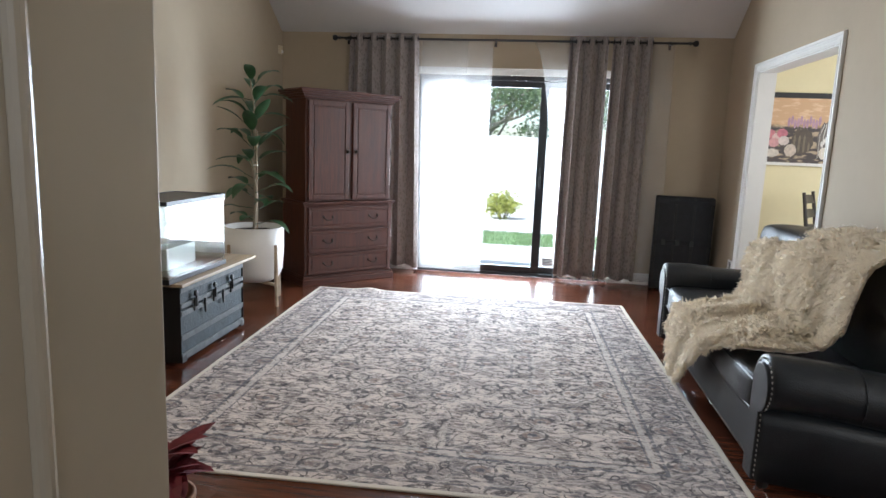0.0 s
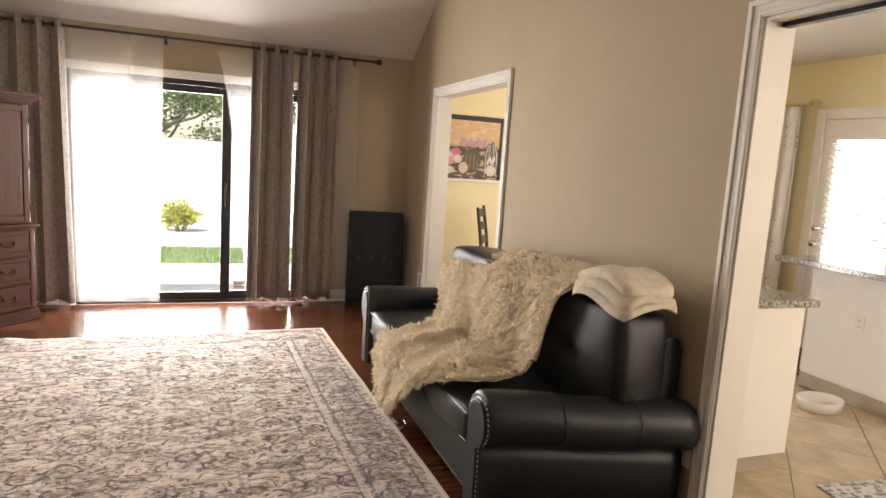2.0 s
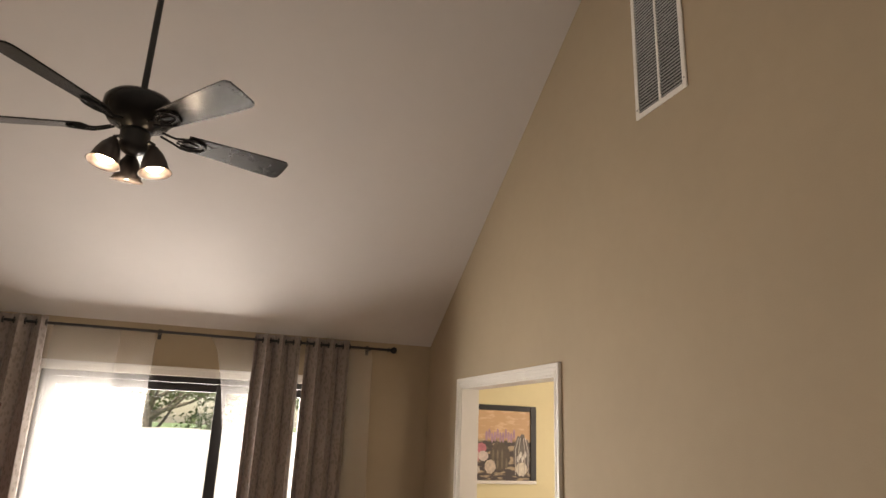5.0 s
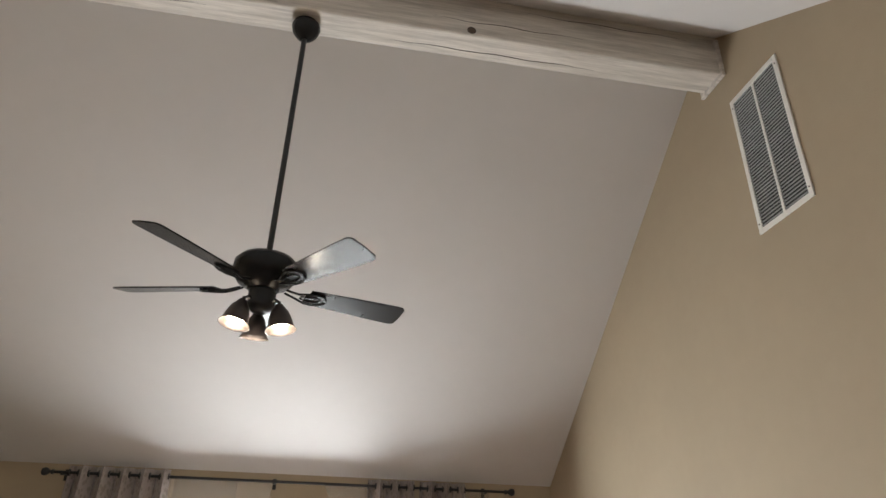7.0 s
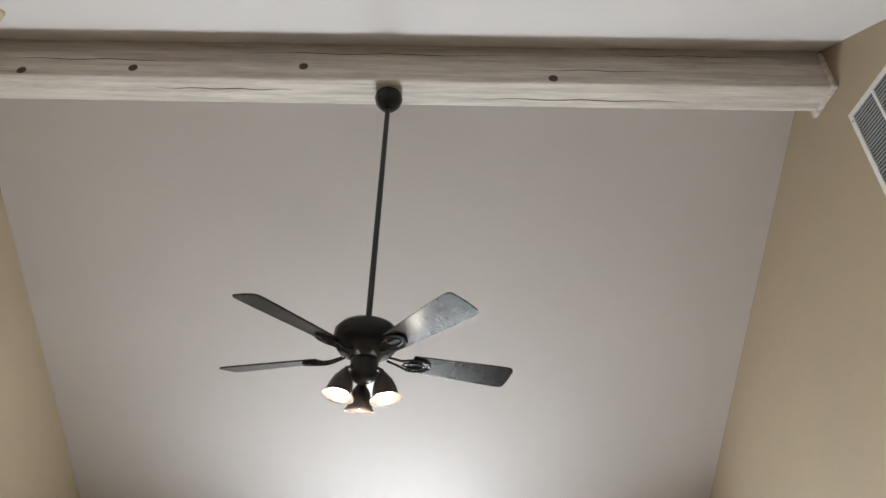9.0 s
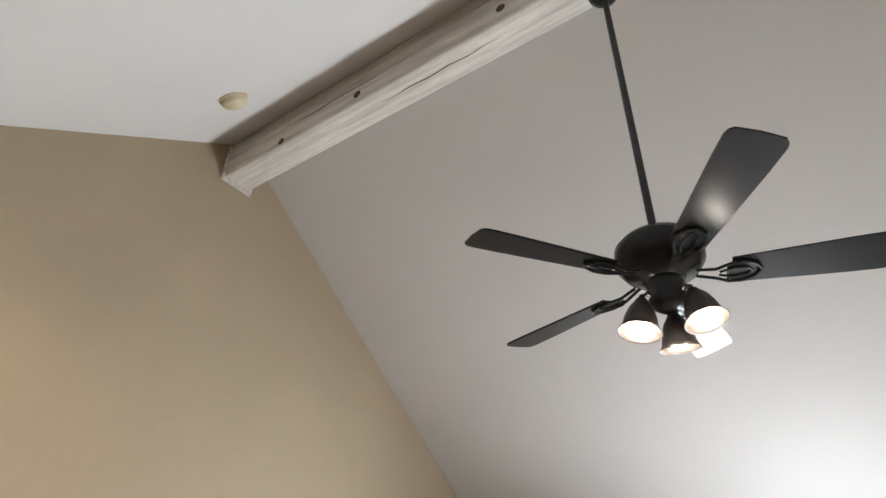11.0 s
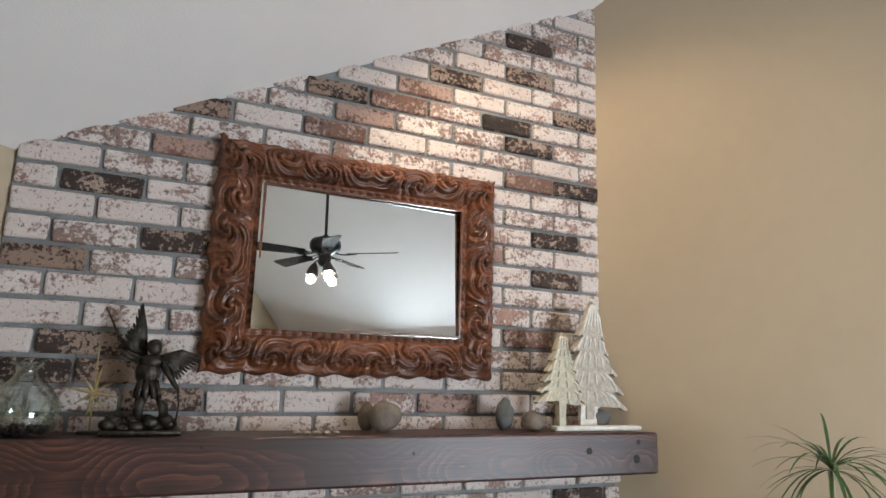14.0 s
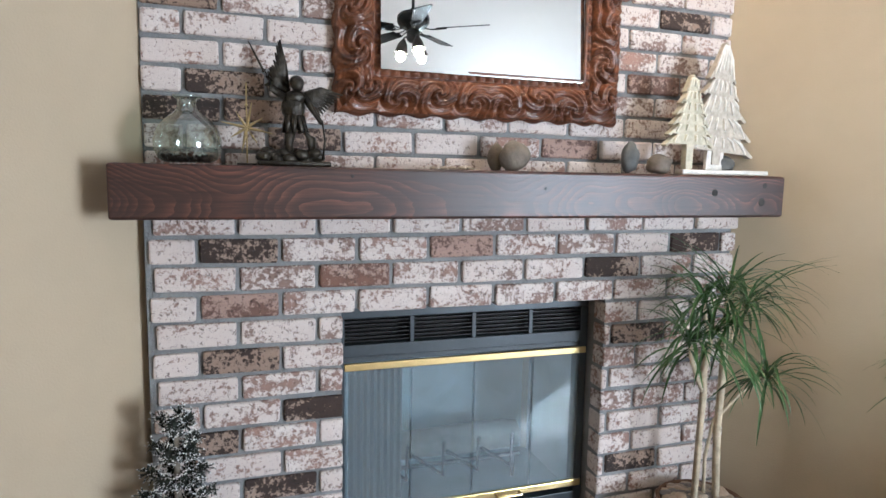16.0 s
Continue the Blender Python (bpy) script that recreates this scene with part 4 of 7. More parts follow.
def rail(a0, a1, inner, outer, along):
    """A mitred carved rail. along 0: runs along u at heights inner..outer; 1: runs along z."""
    L = a1 - a0
    wd = abs(outer - inner)
    nu, nv = int(L / 0.0040), 40

    def fn(u, v):
        k = wd * v
        s = (a0 - k) + (L + 2 * k) * u
        q = inner + (outer - inner) * v
        if v < 0.18:
            h = 0.020 + 0.012 * abs(math.sin(s * 95)) * math.sin(v / 0.18 * math.pi)
        else:
            t = (v - 0.18) / 0.82
            h = 0.012 + 0.052 * math.sin(math.pi * min(1, t * 0.82 + 0.12)) * (0.12 + 0.88 * scroll(s - (a0 + a1) / 2, t)) + 0.006 * (t > 0.05)
            if v > 0.97:
                h = 0.008
                q += (outer - inner) * 0.05 * math.sin(s * 60) * 0.7
        return (s, h + 0.004, q) if along == 0 else (q, h + 0.004, s)

    bm = sheet(nu, nv, fn)
    bmesh.ops.recalc_face_normals(bm, faces=bm.faces[:])
    return bm


for nm, r in (("frame_rail", rail(M["iu0"], M["iu1"], M["iz1"], M["z1"], 0)), ("frame_rail", rail(M["iu0"], M["iu1"], M["iz0"], M["z0"], 0)),
              ("frame_stile", rail(M["iz0"], M["iz1"], M["iu0"], M["u0"], 1)), ("frame_stile", rail(M["iz0"], M["iz1"], M["iu1"], M["u1"], 1))):
    ob = smooth(part(nm, r, CARVED, mir, "carved acanthus scrolls"))
bm = bmesh.new()
add_box(bm, (M["u0"] + 0.006, 0.001, M["iz1"]), (M["u1"] - 0.006, 0.011, M["z1"] - 0.006))
add_box(bm, (M["u0"] + 0.006, 0.001, M["z0"] + 0.006), (M["u1"] - 0.006, 0.011, M["iz0"]))
add_box(bm, (M["u0"] + 0.006, 0.001, M["iz0"]), (M["iu0"], 0.011, M["iz1"]))
add_box(bm, (M["iu1"], 0.001, M["iz0"]), (M["u1"] - 0.006, 0.011, M["iz1"]))
for a, b, c, d in ((M["iu0"] - 0.004, M["iu1"] + 0.004, M["iz0"] - 0.004, M["iz0"] + 0.004), (M["iu0"] - 0.004, M["iu1"] + 0.004, M["iz1"] - 0.004, M["iz1"] + 0.004)):
    add_box(bm, (a, 0.030, c), (b, 0.042, d), 0.001)
for a, b in ((M["iu0"] - 0.004, M["iu0"] + 0.004), (M["iu1"] - 0.004, M["iu1"] + 0.004)):
    add_box(bm, (a, 0.030, M["iz0"] + 0.004), (b, 0.042, M["iz1"] - 0.004), 0.001)
part("backing_frame", bm, CARVED, mir)

# ---- ceiling fan ----
fan = thing("ceiling_fan", pose(0.080, 3.112, 0), "black five-blade ceiling fan with lit lamps on a long downrod", "ceiling fan")
smooth(part("canopy", lathe([(0.0, 4.198), (0.066, 4.198), (0.070, 4.18), (0.062, 4.15), (0.04, 4.12), (0.02, 4.105), (0.0, 4.10)], 28), GLOSS_BLACK, fan))
part("downrod", tube([(0, 0, 4.13), (0, 0, 2.91)], 0.0125, 14), BLACK, fan)
smooth(part("motor_housing", lathe([(0.0, 2.94), (0.022, 2.94), (0.026, 2.918), (0.07, 2.914), (0.108, 2.900), (0.127, 2.878), (0.130, 2.852), (0.126, 2.826), (0.104, 2.796), (0.066, 2.784), (0.06, 2.768), (0.0, 2.768)], 40), GLOSS_BLACK, fan))
smooth(part("light_hub", lathe([(0.0, 2.768), (0.05, 2.768), (0.054, 2.752), (0.050, 2.715), (0.056, 2.705), (0.050, 2.690), (0.03, 2.675), (0.0, 2.67)], 28), BLACK, fan))
FAN0 = 19.8


def blade_outline():
    pts = [(0.185, -0.048), (0.50, -0.066)]
    for i in range(7):
        a = -90 + i * 30
        pts.append((0.575 + 0.028 * math.cos(radians(a)), (-0.040 if i < 3 else 0.040 if i > 3 else 0) + 0.028 * math.sin(radians(a))))
    pts += [(0.50, 0.066), (0.185, 0.048)]
    return pts


for i in range(5):
    m = pose(0, 0, 2.778, 1.6, 0, 0) @ pose(0, 0, 0, 0, 0, FAN0 + 72 * i) @ pose(0, 0, 0, -14, 0, 0)
    bm = prism(blade_outline(), -0.003, 0.003)
    bmesh.ops.recalc_face_normals(bm, faces=bm.faces[:])
    bmesh.ops.transform(bm, matrix=m, verts=bm.verts)
    b = part("blade", bm, GLOSS_BLACK, fan)
    bm = bmesh.new()
    for s in (-1, 1):
        tube([(0.09, s * 0.012, 0.004), (0.14, s * 0.018, -0.008), (0.175, s * 0.034, -0.010), (0.21, s * 0.038, -0.009), (0.245, s * 0.024, -0.008), (0.262, 0, -0.008)], 0.005, 6, bm)
        tube([(0.15, s * 0.006, -0.009), (0.19, s * 0.018, -0.010), (0.225, s * 0.012, -0.009), (0.235, 0, -0.008)], 0.004, 6, bm)
    add_box(bm, (0.17, -0.03, -0.008), (0.25, 0.03, -0.004), 0.002)
    bmesh.ops.transform(bm, matrix=m, verts=bm.verts)
    part("blade_iron", bm, GLOSS_BLACK, b, "scrolled black blade iron")
for i in range(3):
    a = radians(-140 + 120 * i)
    c, s = math.cos(a), math.sin(a)
    arm = part("lamp_arm", tube([(0.04 * c, 0.04 * s, 2.71), (0.06 * c, 0.06 * s, 2.722), (0.076 * c, 0.076 * s, 2.712), (0.08 * c, 0.08 * s, 2.692)], 0.008, 8), BLACK, fan)
    tilt = pose(0.078 * c, 0.078 * s, 2.70, 0, 0, math.degrees(a)) @ pose(0, 0, 0, 0, -12, 0)
    sh = smooth(part("shade", lathe([(0.016, 0.0), (0.022, -0.012), (0.034, -0.03), (0.044, -0.06), (0.050, -0.092), (0.060, -0.106), (0.057, -0.105), (0.047, -0.09), (0.040, -0.06), (0.030, -0.03), (0.016, -0.012), (0.016, 0.0)], 24, m=tilt), mat("dark_bell_shade", (0.05, 0.04, 0.035), 0.35, 0.3, vary=0.2), fan, "dark bell-shaped lamp shade"))
    smooth(part("bulb", lathe([(0.0, -0.100), (0.018, -0.097), (0.030, -0.086), (0.033, -0.070), (0.026, -0.05), (0.014, -0.03), (0.0, -0.03)], 18, m=tilt), BULB, sh, "lit warm bulb"))
    w = fan.matrix_world @ tilt @ Vector((0, 0, -0.135))
    lamp("fan_lamp", "POINT", Matrix.Translation(w), 1.6, (1.0, 0.90, 0.76), 0.035)

# ---- recessed eyeball light, smoke detector, return vent, sensor ----
tilt = pose(-1.095, 1.06, ZN + SLOPE * 1.06 - 0.002, math.degrees(math.atan(SLOPE)), 0, 0)
can = thing("recessed_light", tilt, "cream recessed eyeball spotlight lit in the sloping ceiling", "ceiling light")
smooth(part("trim_ring", lathe([(0.058, 0.0), (0.105, 0.0), (0.108, -0.006), (0.098, -0.011), (0.066, -0.012), (0.058, -0.006), (0.058, 0.0)], 36), mat("cream_trim_ring", (0.70, 0.64, 0.54), 0.45, vary=0.05), can, "cream trim ring"))
smooth(part("eyeball", lathe([(0.062, -0.004), (0.058, -0.022), (0.046, -0.040), (0.038, -0.046), (0.036, -0.040), (0.040, -0.02), (0.04, 0.0)], 32, m=pose(0.0, 0, 0, -8, 14, 0)), WHITE, can, "white swivel eyeball"))
smooth(part("lamp_face", lathe([(0.0, -0.041), (0.026, -0.040), (0.037, -0.036), (0.037, -0.034), (0.0, -0.034)], 28, m=pose(0.0, 0, 0, -8, 14, 0)), SPOTBULB, can, "lit reflector lamp"))
lamp("recessed_spot", "SPOT", look((-1.095, 1.06, ZN + SLOPE * 1.06 - 0.09), (-2.15, 1.75, 1.35)), 20, (1.0, 0.74, 0.46), 0.04, spot=128)
det = thing("smoke_detector", pose(-1.70, 2.65, ZN + SLOPE * 2.65, math.degrees(math.atan(SLOPE)), 0, 0), "aged ivory round smoke detector on the ceiling", "smoke detector")
smooth(part("base_plate", lathe([(0.0, 0.0), (0.072, 0.0), (0.072, -0.012), (0.0, -0.012)], 30), SMOKE, det))
smooth(part("cover", lathe([(0.062, -0.012), (0.062, -0.030), (0.054, -0.040), (0.034, -0.043), (0.031, -0.052), (0.0, -0.053)], 30), SMOKE, det))
vent = thing("return_vent", pose(XR, 2.83, 3.617), "white return-air grille high on the tan wall", "vent")
hy, hz = 0.182, 0.392
bm = bmesh.new()
for a, b in (((-0.008, -hy, -hz), (0, -hy + 0.026, hz)), ((-0.008, hy - 0.026, -hz), (0, hy, hz)), ((-0.008, -hy + 0.026, -hz), (0, hy - 0.026, -hz + 0.026)), ((-0.008, -hy + 0.026, hz - 0.026), (0, hy - 0.026, hz)), ((-0.007, -0.008, -hz + 0.026), (0, 0.008, hz - 0.026))):
    add_box(bm, a, b, 0.002)
part("frame", bm, WHITE, vent)
# no duct is cut: a thin dark sheet gives the shade behind the slats
part("backing", box((-0.0012, -hy + 0.02, -hz + 0.02), (-0.0002, hy - 0.02, hz - 0.02)), RECESS, vent, "dark sheet standing in for the shaded duct opening")
nsl = 42
# slat grey takes in the shade of the gaps between them
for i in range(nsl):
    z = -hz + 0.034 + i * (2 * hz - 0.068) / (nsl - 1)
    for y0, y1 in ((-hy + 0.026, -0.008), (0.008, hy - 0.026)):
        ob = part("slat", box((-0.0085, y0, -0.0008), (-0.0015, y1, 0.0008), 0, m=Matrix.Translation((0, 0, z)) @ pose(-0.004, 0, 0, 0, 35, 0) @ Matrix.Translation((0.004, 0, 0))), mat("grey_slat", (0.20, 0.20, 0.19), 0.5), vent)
for y, z in ((hy - 0.013, hz - 0.05), (-hy + 0.013, hz - 0.05), (hy - 0.013, -hz + 0.05), (-hy + 0.013, -hz + 0.05)):
    part("screw", lathe([(0, -0.0025), (0.004, -0.002), (0.005, 0)], 10, m=pose(-0.008, y, z, 0, 90, 0)), STEEL, vent)
sen = thing("alarm_sensor", pose(XL, 6.04, 2.24, 0, 0, 0), "small ivory alarm sensor in the upper corner", "sensor")
part("housing", box((0.0, -0.03, -0.04), (0.035, 0.03, 0.045), 0.008), SMOKE, sen)
part("lens", box((0.035, -0.02, -0.03), (0.041, 0.02, 0.0), 0.006), WHITE, sen)

# ---- rug ----
rug = thing("rug", pose(0.02, 3.42, 0, 0, 0, 2.2), "large distressed grey and cream oriental rug on the wood floor", "rug")


def rug_fn(u, v):
    x, y = -1.357 + 2.714 * u, -1.64 + 3.28 * v
    e = min(u, 1 - u, v, 1 - v)
    z = 0.008 + 0.004 * noise.noise(Vector((x * 1.7, y * 1.7, 0))) * min(1, e * 20)
    if v > 0.97 and abs(u - 0.17) < 0.05:
        z += 0.02 * (1 - abs(u - 0.17) / 0.05)
    return (x + 0.006 * math.sin(y * 5), y + 0.006 * math.sin(x * 6), max(0.006, z))


bm = sheet(60, 70, rug_fn)
part("woven_field", bm, RUG, rug)
bm = bmesh.new()
pts = [(-1.357, -1.64), (1.357, -1.64), (1.357, 1.64), (-1.357, 1.64), (-1.357, -1.64)]
for a, b in zip(pts, pts[1:]):
    tube([(a[0] + (b[0] - a[0]) * i / 20, a[1] + (b[1] - a[1]) * i / 20, 0.005) for i in range(21)], 0.005, 6, bm)
part("binding", bm, mat("cream_binding", (0.62, 0.55, 0.45), 0.9), rug, "cream bound edge")

# ---- sofa ----
SX0, SX1, SY0, SY1 = 1.43, 2.262, 2.01, 4.12
sofa = thing("sofa", pose(0, 0, 0), "black leather rolled-arm loveseat with nailhead trim against the wall", "sofa")
part("base", box((SX0 + 0.03, SY0 + 0.17, 0.07), (SX1 - 0.02, SY1 - 0.17, 0.30), 0.02), LEATHER, sofa)
for y in (SY0 + 0.13, SY1 - 0.13):
    for x in (SX0 + 0.07, SX1 - 0.08):
        part("foot", lathe([(0, 0), (0.022, 0), (0.028, 0.03), (0.034, 0.07), (0, 0.07)], 14, m=pose(x, y, 0)), CHAIR, sofa, "short turned black foot")


def arm_profile():
    """The rolled arm seen from the front: across (y) and up (z), outward is negative y."""
    pts = [(0.155, 0.07), (0.155, 0.44)]
    for i in range(13):
        a = radians(20 + i * 21)
        pts.append((0.052 + 0.108 * math.cos(a), 0.480 + 0.108 * math.sin(a)))
    pts += [(0.035, 0.385), (0.03, 0.30), (0.03, 0.07)]
    return pts


for y0, s in ((SY0, 1), (SY1, -1)):
    prof = [(y0 + s * p, z) for p, z in arm_profile()]
    bm = bmesh.new()
    n = 16
    rings = []
    for i in range(n + 1):
        t = i / n
        x = SX0 + 0.012 + (SX1 - 0.02 - SX0) * t
        k = 1.0 - 0.05 * t
        sag = 0.006 * math.sin(t * 9)
        if i == 0:
            cy, cz = y0 + s * 0.085, 0.35
            rings.append([bm.verts.new((SX0, cy + (p - cy) * 0.93, cz + (z - cz) * 0.97)) for p, z in prof])
        rings.append([bm.verts.new((x, p - (0.20 * t if s > 0 else -0.03 * t), 0.07 + (z - 0.07) * (1.0 - 0.04 * t) + (sag if z > 0.3 else 0))) for p, z in prof])
    for a, b in zip(rings, rings[1:]):
        for j in range(len(prof)):
            q = (j + 1) % len(prof)
            bm.faces.new((a[j], a[q], b[q], b[j]))
    bm.faces.new(rings[0])
    bm.faces.new(rings[-1][::-1])
    bmesh.ops.recalc_face_normals(bm, faces=bm.faces[:])
    arm = smooth(part("arm", bm, LEATHER, sofa))
    # welt seams over the roll
    for x in (1.72, 2.02):
        c = [(x, y0 - (0.20 if s > 0 else -0.03) * (x - SX0) / 0.82 + s * (0.052 + 0.110 * math.cos(radians(a))), 0.473 + 0.110 * math.sin(radians(a))) for a in range(-20, 240, 20)]
        part("seam", tube(c, 0.0022, 5), LEATHER, arm)
    # scroll panel and its nailheads on the arm front
    front = [(0.085 + (p - 0.085) * 0.80, 0.07 + (z - 0.07) * 0.93) for p, z in arm_profile()]
    bm = extrude_profile([(y0 + s * p, z) for p, z in front], 0, SX0 - 0.012, SX0 + 0.004)
    bmesh.ops.bevel(bm, geom=[e for e in bm.edges if abs(e.verts[0].co.x - e.verts[1].co.x) < 1e-5], offset=0.005, segments=2, affect="EDGES", profile=0.5)
    pan = part("arm_front", bm, LEATHER, arm)
    nb = None
    edge = [(0.085 + (p - 0.085) * 0.90, 0.07 + (z - 0.07) * 0.965) for p, z in arm_profile()]
    dist = 0
    for a, b in zip(edge, edge[1:] + edge[:1]):
        L = math.hypot(b[0] - a[0], b[1] - a[1])
        while dist < L:
            f = dist / L
            p, z = a[0] + (b[0] - a[0]) * f, a[1] + (b[1] - a[1]) * f
            dist += 0.021
            if z < 0.09:
                continue
            if nb is None:
                t = part("nailhead", lathe([(0.0055, 0.0), (0.005, 0.002), (0.003, 0.0035), (0, 0.004)], 8), mat("antique_nickel_nail", (0.4, 0.38, 0.34), 0.35, 1.0), arm)
                nb = t.data
            else:
                t = new("nailhead", nb)
                t.parent = arm
            t.matrix_basis = pose(SX0 - 0.0005, y0 + s * p, z, 0, -90, 0)
        dist -= L
for i in range(68):
    t = new("nailhead", nb)
    t.parent = sofa
    t.matrix_basis = pose(SX0 + 0.0292, SY0 + 0.20 + i * 0.025, 0.095, 0, -90, 0)


def pillow(a, b, puff, parent, name, tuft=None):
    """A stuffed cushion: a box of many faces whose sides swell."""
    bm = bmesh.new()
    bmesh.ops.create_cube(bm, size=2)
    bmesh.ops.subdivide_edges(bm, edges=bm.edges[:], cuts=19, use_grid_fill=True)
    c, h = [(p + q) / 2 for p, q in zip(a, b)], [abs(q - p) / 2 for p, q in zip(a, b)]
    for v in bm.verts:
        p = Vector(v.co)
        q = [0, 0, 0]
        for i in range(3):
            o = [p[j] for j in range(3) if j != i]
            sw = (1 - o[0] ** 2 * 0.9) * (1 - o[1] ** 2 * 0.9)
            q[i] = p[i] * h[i] * (1 + puff[i] * sw) * (1 - 0.05 * (abs(o[0]) ** 8 + abs(o[1]) ** 8))
        w = 0.010 * noise.noise(Vector((c[0] + q[0], c[1] + q[1], c[2] + q[2])) * 5)
        if tuft is not None and p.x < -0.9:
            r = math.hypot((p.y - tuft) * h[1], (p.z - 0.05) * h[2])
            q[0] += 0.055 * math.exp(-(r / 0.045) ** 2) + 0.012 * math.exp(-((abs(p.z - 0.3 * (p.y - tuft) ** 2) * h[2]) / 0.012) ** 2) * math.exp(-(r / 0.16) ** 2)
        v.co = Vector((c[0] + q[0] + w, c[1] + q[1] + w, c[2] + q[2] + w))
    return smooth(part(name, bm, LEATHER, parent))


mid = (SY0 + SY1) / 2
for y0, y1, e0, e1 in ((SY0 + 0.165, mid - 0.004, 0.24, 0.0), (mid + 0.004, SY1 - 0.165, 0.0, -0.17)):
    cu = pillow((SX0 + 0.0, y0, 0.29), (SX1 - 0.22, y1, 0.455), (0.02, 0.0, 0.12), sofa, "seat_cushion")
    for z in (0.315, 0.435):
        part("piping", tube([(SX0 + 0.006, y0 + 0.02, z), (SX0 - 0.002, (y0 + y1) / 2, z), (SX0 + 0.006, y1 - 0.02, z)], 0.005, 6), LEATHER, cu)
    pillow((SX1 - 0.33, y0 - 0.03 - e0, 0.44), (SX1 - 0.07, y1 + 0.02 + e1, 0.93), (0.34, 0.03, 0.08), sofa, "back_cushion", -0.42 if e0 else 0.0)
bm = extrude_profile([(SX1 - 0.16, 0.07), (SX1, 0.07), (SX1, 0.76), (SX1 - 0.02, 0.81), (SX1 - 0.07, 0.83), (SX1 - 0.13, 0.79)], 1, SY0 - 0.10, SY1 - 0.14)
# profile is (x, z), swept along y
bmesh.ops.bevel(bm, geom=bm.edges[:], offset=0.012, segments=2, affect="EDGES", profile=0.5)
part("back_frame", bm, LEATHER, sofa)

# ---- fur throw: over the back, across the seat and down the front ----
throw = thing("fur_throw", pose(0, 0, 0), "shaggy cream faux-fur throw draped over the sofa", "throw blanket")
PATHX = [(2.20, 0.80), (2.19, 0.93), (2.12, 0.985), (2.0, 0.97), (1.90, 0.88), (1.86, 0.72), (1.83, 0.58), (1.76, 0.50), (1.62, 0.495), (1.47, 0.49), (1.405, 0.44), (1.395, 0.32), (1.392, 0.20), (1.39, 0.08)]
YNEAR = [2.36, 2.33, 2.32, 2.31, 2.30, 2.30, 2.31, 2.36, 2.37, 2.42, 2.58, 2.80, 2.98, 3.10]
YFAR = [3.60, 3.62, 3.64, 3.68, 3.70, 3.66, 3.58, 3.50, 3.30, 3.24, 3.38, 3.50, 3.45, 3.35]
DROP = [0.12, 0.12, 0.13, 0.14, 0.11, 0.06, 0.01, 0.0, 0.0, 0.0, 0.0, 0.0, 0.0, 0.0]


def interp(table, t):
    f = t * (len(table) - 1)
    i = min(int(f), len(table) - 2)
    return table[i], table[i + 1], f - i


def throw_fn(u, v):
    a, b, f = interp(PATHX, u)
    x, z = a[0] + (b[0] - a[0]) * f, a[1] + (b[1] - a[1]) * f
    n0, n1, _ = interp(YNEAR, u)
    f0, f1, _ = interp(YFAR, u)
    y = (n0 + (n1 - n0) * f) * (1 - v) + (f0 + (f1 - f0) * f) * v
    d0, d1, _ = interp(DROP, u)
    z -= (d0 + (d1 - d0) * f) * v ** 2.2
    w = noise.noise(Vector((x * 4, y * 4, z * 4)))
    fold = 0.5 + 0.5 * math.sin(v * 13 + u * 7 + 2.5 * w)
    shag = noise.noise(Vector((x * 26, y * 26, z * 26))) + 0.6 * noise.noise(Vector((x * 55, y * 55, z * 55)))
    turn = min(1.0, max(0.0, (u - 0.62) / 0.16))
    rise = max(0.0, 1 - abs(u - 0.34) / 0.16)
    nx, nz = -0.2 - 0.4 * rise - 0.8 * turn, 0.98 - 0.18 * rise - 0.86 * turn
    lift = 0.020 + (0.012 + 0.026 * min(1.0, max(0.0, (u - 0.25) / 0.1)) - 0.022 * turn) * fold + 0.010 * w + 0.007 * shag
    return (x + nx * lift, y + 0.02 * math.sin(u * 19), z + nz * lift + (0.0 if u < 0.95 else 0.0))


bm = sheet(120, 110, throw_fn, thick=0.008)
part("cloth", bm, FUR, throw)
rr = random.Random(4)
bm = bmesh.new()
for i in range(30000):
    u, v = rr.random(), rr.random()
    if rr.random() < 0.12:
        v = rr.choice((0.0, 1.0))
    p = Vector(throw_fn(u, v))
    du = Vector(throw_fn(min(1, u + 0.01), v)) - Vector(throw_fn(max(0, u - 0.01), v))
    dv = Vector(throw_fn(u, min(1, v + 0.01))) - Vector(throw_fn(u, max(0, v - 0.01)))
    nrm = dv.cross(du)
    nrm = nrm.normalized() if nrm.length > 0 else Vector((0, 0, 1))
    if nrm.dot(Vector((-0.7, 0, 0.7))) < 0:
        nrm = -nrm
    L = rr.uniform(0.026, 0.052)
    lean = Vector((noise.noise(p * 18), noise.noise(p * 18 + Vector((7, 0, 0))), noise.noise(p * 18 + Vector((0, 7, 0))) - 0.35)) + Vector((rr.gauss(0, 0.35), rr.gauss(0, 0.35), rr.gauss(0, 0.35)))
    lean -= nrm * lean.dot(nrm)
    lean = lean.normalized() if lean.length > 0.01 else du.normalized()
    tip = p + nrm * L * rr.uniform(0.25, 0.75) + lean * L * 0.8
    side = lean.cross(nrm).normalized() * rr.uniform(0.0034, 0.0068)
    mid_p = (p + tip) / 2 + nrm * 0.005
    a, b, c, d, e = bm.verts.new(p - side), bm.verts.new(p + side), bm.verts.new(mid_p + side * 0.9), bm.verts.new(mid_p - side * 0.9), bm.verts.new(tip)
    bm.faces.new((a, b, c, d))
    bm.faces.new((d, c, e))
tagged(part("fur", bm, FUR, throw), "long shaggy strands", kind="stuff")

